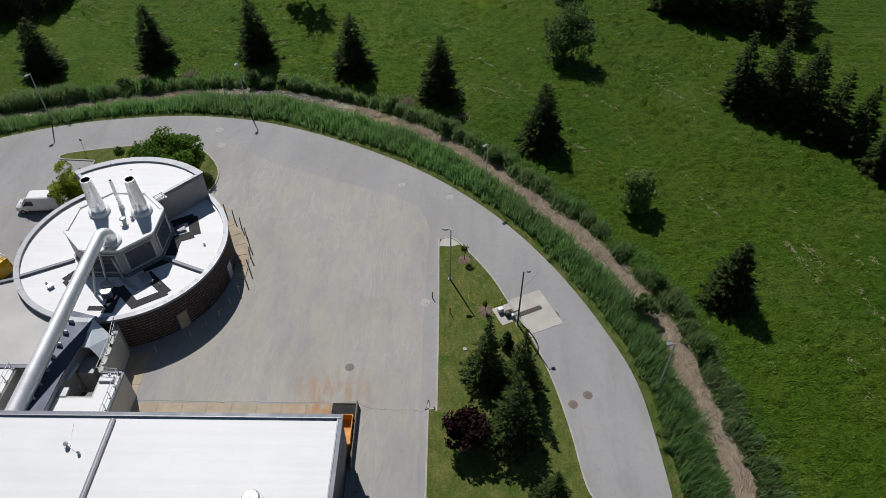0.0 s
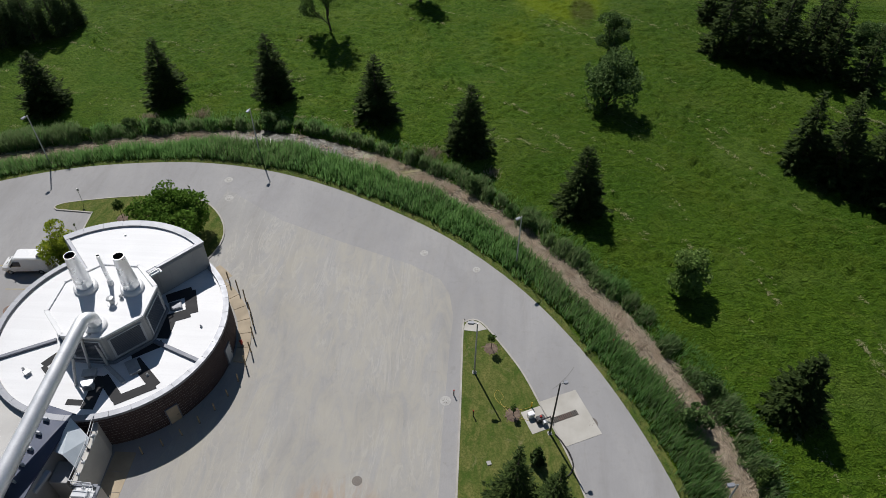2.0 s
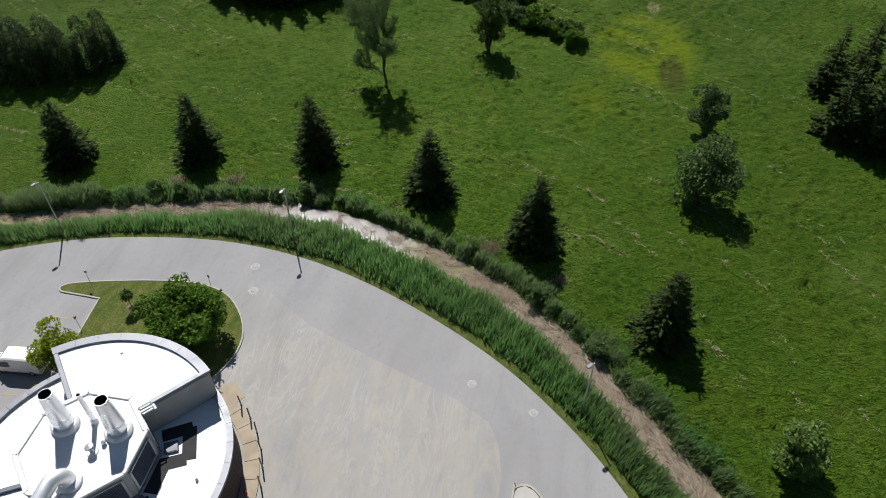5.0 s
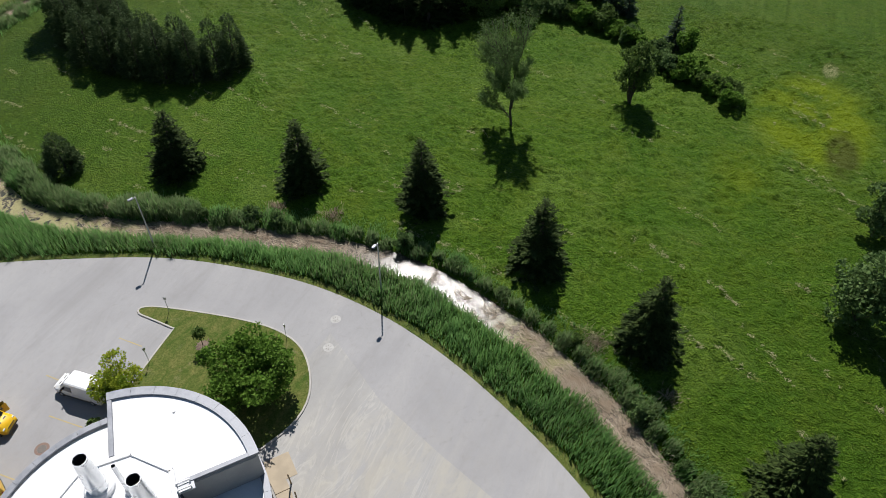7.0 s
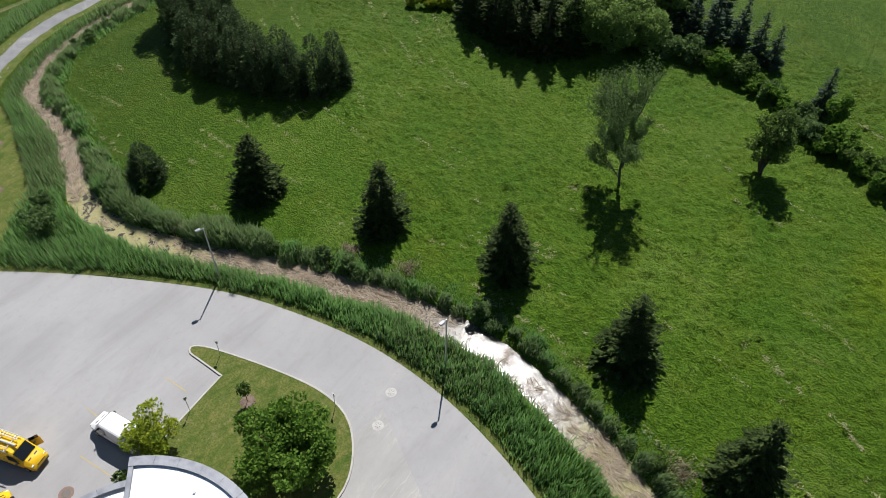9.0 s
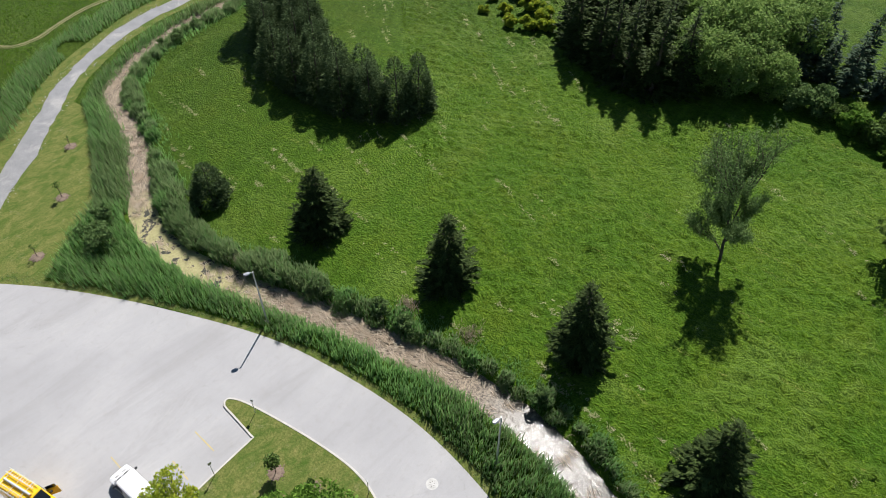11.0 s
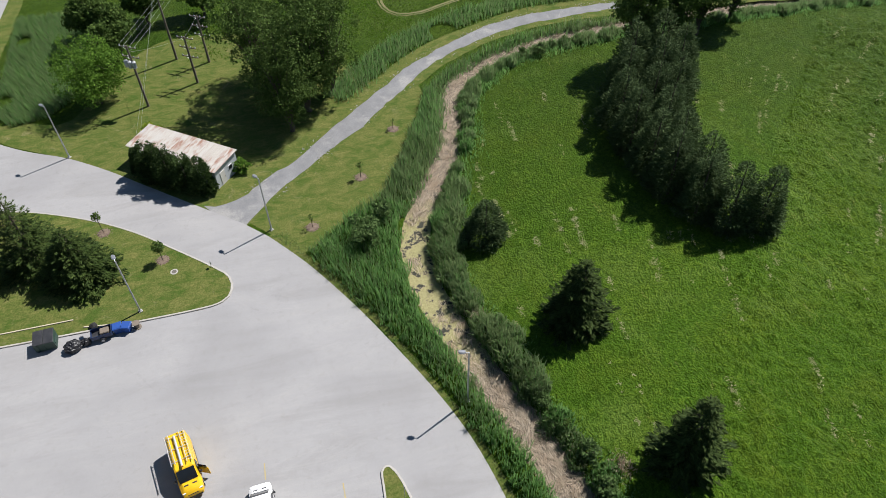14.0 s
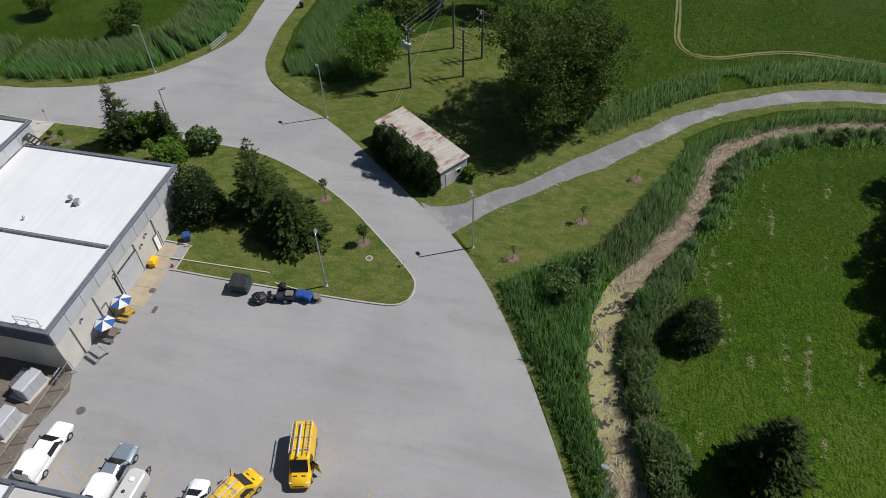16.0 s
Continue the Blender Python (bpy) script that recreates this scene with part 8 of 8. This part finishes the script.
blades("reeds", on_ground(p[~green]), h[~green], rng.uniform(0.08, 0.17, (~green).sum()), 0.6, GREYREED, "grey-green reeds in mounds on the meadow bank", "reeds", 4)
p, o = along(ditch, 36000, -5.6, -1.0, rng, 18)
p = p[(distance_to(ditch, p) > bank(p)) & (-o < 4.7 + 0.8 * wave(p, 0.33, 0.41, 1))]
blades("reeds", on_ground(p), rng.uniform(0.35, 0.95, len(p)), rng.uniform(0.06, 0.12, len(p)), 0.8, REED, "low green fringe of reeds on the meadow bank", "reeds", 16)
# dead straw, lying and standing in the ditch
p, o = along(ditch, 2600, -1.9, 1.9, rng, 18)
weedy, wet = (p[:, 0] < -62) & (p[:, 0] > -88), (p[:, 0] < -14) & (p[:, 0] > -40)
p = p[rng.uniform(0, 1, len(p)) < np.where(weedy, 0.12, np.where(wet, 0.14, np.where(p[:, 0] < -90, 0.5, 1.0)))]
tangent = np.gradient(ditch, axis=0)
c, u, w = [], [], []
for q in p:
    n = int(rng.integers(16, 44))
    d = tangent[np.argmin(((ditch - q) ** 2).sum(1))]
    a = math.atan2(d[1], d[0]) + rng.normal(0, 0.5) + rng.normal(0, 0.25, n)
    ln, zz = rng.uniform(0.25, 0.75, n), -0.44 + np.abs(rng.normal(0, 0.10, n))
    c.append(np.stack([q[0] + rng.normal(0, 0.32, n), q[1] + rng.normal(0, 0.32, n), zz], 1))
    u.append(np.stack([np.cos(a) * ln, np.sin(a) * ln, rng.uniform(0.0, 0.22, n) * ln], 1))
    w.append(np.stack([-np.sin(a), np.cos(a), rng.normal(0, 0.5, n)], 1) * rng.uniform(0.010, 0.026, n)[:, None])
tagged(new("dead_straw", leafy_mesh("dead_straw", np.concatenate(c), np.concatenate(u), np.concatenate(w), DEADREED)), "dead straw-coloured reeds lying in swathes in the ditch", "dead reeds", "", "stuff")
p, o = along(ditch, 5200, -2.9, 2.9, rng, 18)
p = p[np.abs(distance_to(ditch, p) - 2.0) < 0.7]
blades("dead_straw", on_ground(p), rng.uniform(0.5, 1.2, len(p)), rng.uniform(0.05, 0.1, len(p)), 0.8, DEADREED, "pale dead reeds on the ditch banks", "dead reeds", 6)
for x, y, r in ((-6.4, 92.2, 1.1), (-41.4, 99.7, 0.9), (-49.2, 98.2, 0.8), (2.0, 88.2, 0.8), (-68.6, 90.4, 0.8), (18.2, 60.4, 0.7)):
    n = int(420 * r * r)
    q = np.array([x, y]) + rng.normal(0, r * 0.75, (n, 2))
    blades("dead_straw", on_ground(q), rng.uniform(0.3, 1.2, n), rng.uniform(0.04, 0.09, n), 0.8, DEADREED, "patch of standing dead reeds on the bank", "dead reeds", int(x * 7) + 900)
# reeds beyond the junction
p, o = along(back, 44000, -11.5, -2.6, rng, 30)
h = rng.uniform(1.3, 2.2, len(p))
grey = rng.uniform(0, 1, len(p)) < np.clip((-o - 3.5) / 5, 0.05, 0.9)
blades("reeds", on_ground(p[~grey]), h[~grey], rng.uniform(0.10, 0.2, (~grey).sum()), 0.4, REED, "green reeds along the far road", "reeds", 7)
blades("reeds", on_ground(p[grey]), h[grey], rng.uniform(0.10, 0.2, grey.sum()), 0.4, GREYREED, "grey-green reeds along the far road", "reeds", 8)
p = np.stack([rng.uniform(-150, -117, 22000), rng.uniform(31, 48, 22000)], 1)
p = p[inside(np.array([(-117.5, 36), (-121, 33.6), (-150, 32), (-150, 44), (-131, 45), (-123, 44.5), (-118.5, 41)]), p) & (wave(p, 0.35, 0.5, 1) < 0.8)]
grey = rng.uniform(0, 1, len(p)) < 0.6
blades("reeds", on_ground(p[~grey]), rng.uniform(0.9, 1.6, (~grey).sum()), rng.uniform(0.06, 0.12, (~grey).sum()), 0.5, REED, "green reeds beside the road fork", "reeds", 9)
blades("reeds", on_ground(p[grey]), rng.uniform(0.9, 1.7, grey.sum()), rng.uniform(0.06, 0.12, grey.sum()), 0.5, GREYREED, "grey-green reeds beside the road fork", "reeds", 10)
p, o = along(track, 16000, 4.0, 8.5, rng, 22)
p = p[wave(p, 0.3, 0.4, 2) < 0.6]
grey = rng.uniform(0, 1, len(p)) < 0.5
blades("reeds", on_ground(p[~grey]), rng.uniform(0.7, 1.5, (~grey).sum()), rng.uniform(0.06, 0.12, (~grey).sum()), 0.5, REED, "green reeds behind the track", "reeds", 11)
blades("reeds", on_ground(p[grey]), rng.uniform(0.7, 1.5, grey.sum()), rng.uniform(0.06, 0.12, grey.sum()), 0.5, GREYREED, "grey-green reeds behind the track", "reeds", 12)

# tufts that roughen the meadow
field = np.concatenate([ditch[18:] + normals(ditch)[18:] * -4.6, [(-120, 215), (90, 215), (90, 20)]])
p = np.stack([rng.uniform(-165, -128, 16000), rng.uniform(60, 160, 16000)], 1)
p = p[(distance_to(path, p) > 0.9) & (distance_to(track, p) > 8)]
blades("meadow_tufts", on_ground(p), rng.uniform(0.14, 0.36, len(p)), rng.uniform(0.10, 0.26, len(p)), 0.9, TUFT, "rough tufts of field grass", "grass", 14)

# dry clippings in broken rows along the mower's rounds
def mown_way(x, y):
    """The bearing of the mower's rows: round the yard in the east, bending north-west beyond it."""
    east = math.atan2(-(x + 36), y - 40)
    west = radians(-2 - 0.8 * (y - 100))
    f = min(1.0, max(0.0, (x + 45) / 45))
    return east * f + west * (1 - f)


rows = []
for k in range(560):
    x, y = rng.uniform(-112, 62), rng.uniform(45, 168)
    if rng.uniform() > (0.9 if y < 112 or x < -55 else 0.45):
        continue
    run, fat = int(rng.integers(3, 20)), rng.uniform(0.4, 1.0) ** 2
    for step in range(run):
        a = mown_way(x, y)
        x, y = x + 0.42 * math.cos(a), y + 0.42 * math.sin(a)
        if rng.uniform() < 0.5:
            n = int(rng.integers(4, 34) * fat) + 2
            rows.append(np.array([x, y]) + rng.normal(0, 0.10 + 0.12 * fat, (n, 2)))
p = np.concatenate(rows)
p = p[inside(field, p)]
i, j = np.clip(np.round((p[:, 0] + 150) / STEP).astype(int) + 13, 0, len(gx) - 1), np.clip(np.round((p[:, 1] - 20) / STEP).astype(int) + 13, 0, len(gy) - 1)
n = len(p)
az, ln = rng.uniform(0, 6.28, n), rng.uniform(0.08, 0.20, n)
c = np.concatenate([p, (gz.reshape(len(gy), len(gx))[j, i] + rng.uniform(0.02, 0.12, n))[:, None]], 1)
u = np.stack([np.cos(az) * ln, np.sin(az) * ln, rng.normal(0, 0.3, n) * ln], 1)
w = np.stack([-np.sin(az), np.cos(az), rng.normal(0, 0.4, n)], 1) * (ln * 0.26)[:, None]
tagged(new("dry_clippings", leafy_mesh("dry_clippings", c, u, w, DRY)), "pale dry clippings strewn in rows on the meadow", "clippings", "", "stuff")
# ragged grass along kerb-less road edges
p, o = along(edge, 9000, -1.2, -0.05, rng, 28)
p = p[~inside(outline, p)]
blades("verge_grass", np.concatenate([p, np.full((len(p), 1), 0.0)], 1), rng.uniform(0.06, 0.22, len(p)), rng.uniform(0.05, 0.12, len(p)), 0.8, GREYREED, "ragged yellowish verge grass", "grass", 15)

# rubble along the gravel track
stones = Shape()
p, o = along(track, 4200, -2.6, 2.6, rng, 1)
p = p[(np.abs(distance_to(track, p) - 1.6) < 0.6) & (wave(p, 0.5, 0.45, 1) + rng.normal(0, 0.4, len(p)) > np.where(o > 0, -0.1, 0.75))]
for x, y in p:
    w = rng.uniform(0.05, 0.17)
    stones.box((x, y, 0.03), (w, w * rng.uniform(0.6, 1), w * 0.6), 0, rng.uniform(0, 90))
setting("track_rubble", stones, STONE, "pale rubble strewn along the track edges", "rubble", "stuff", False)
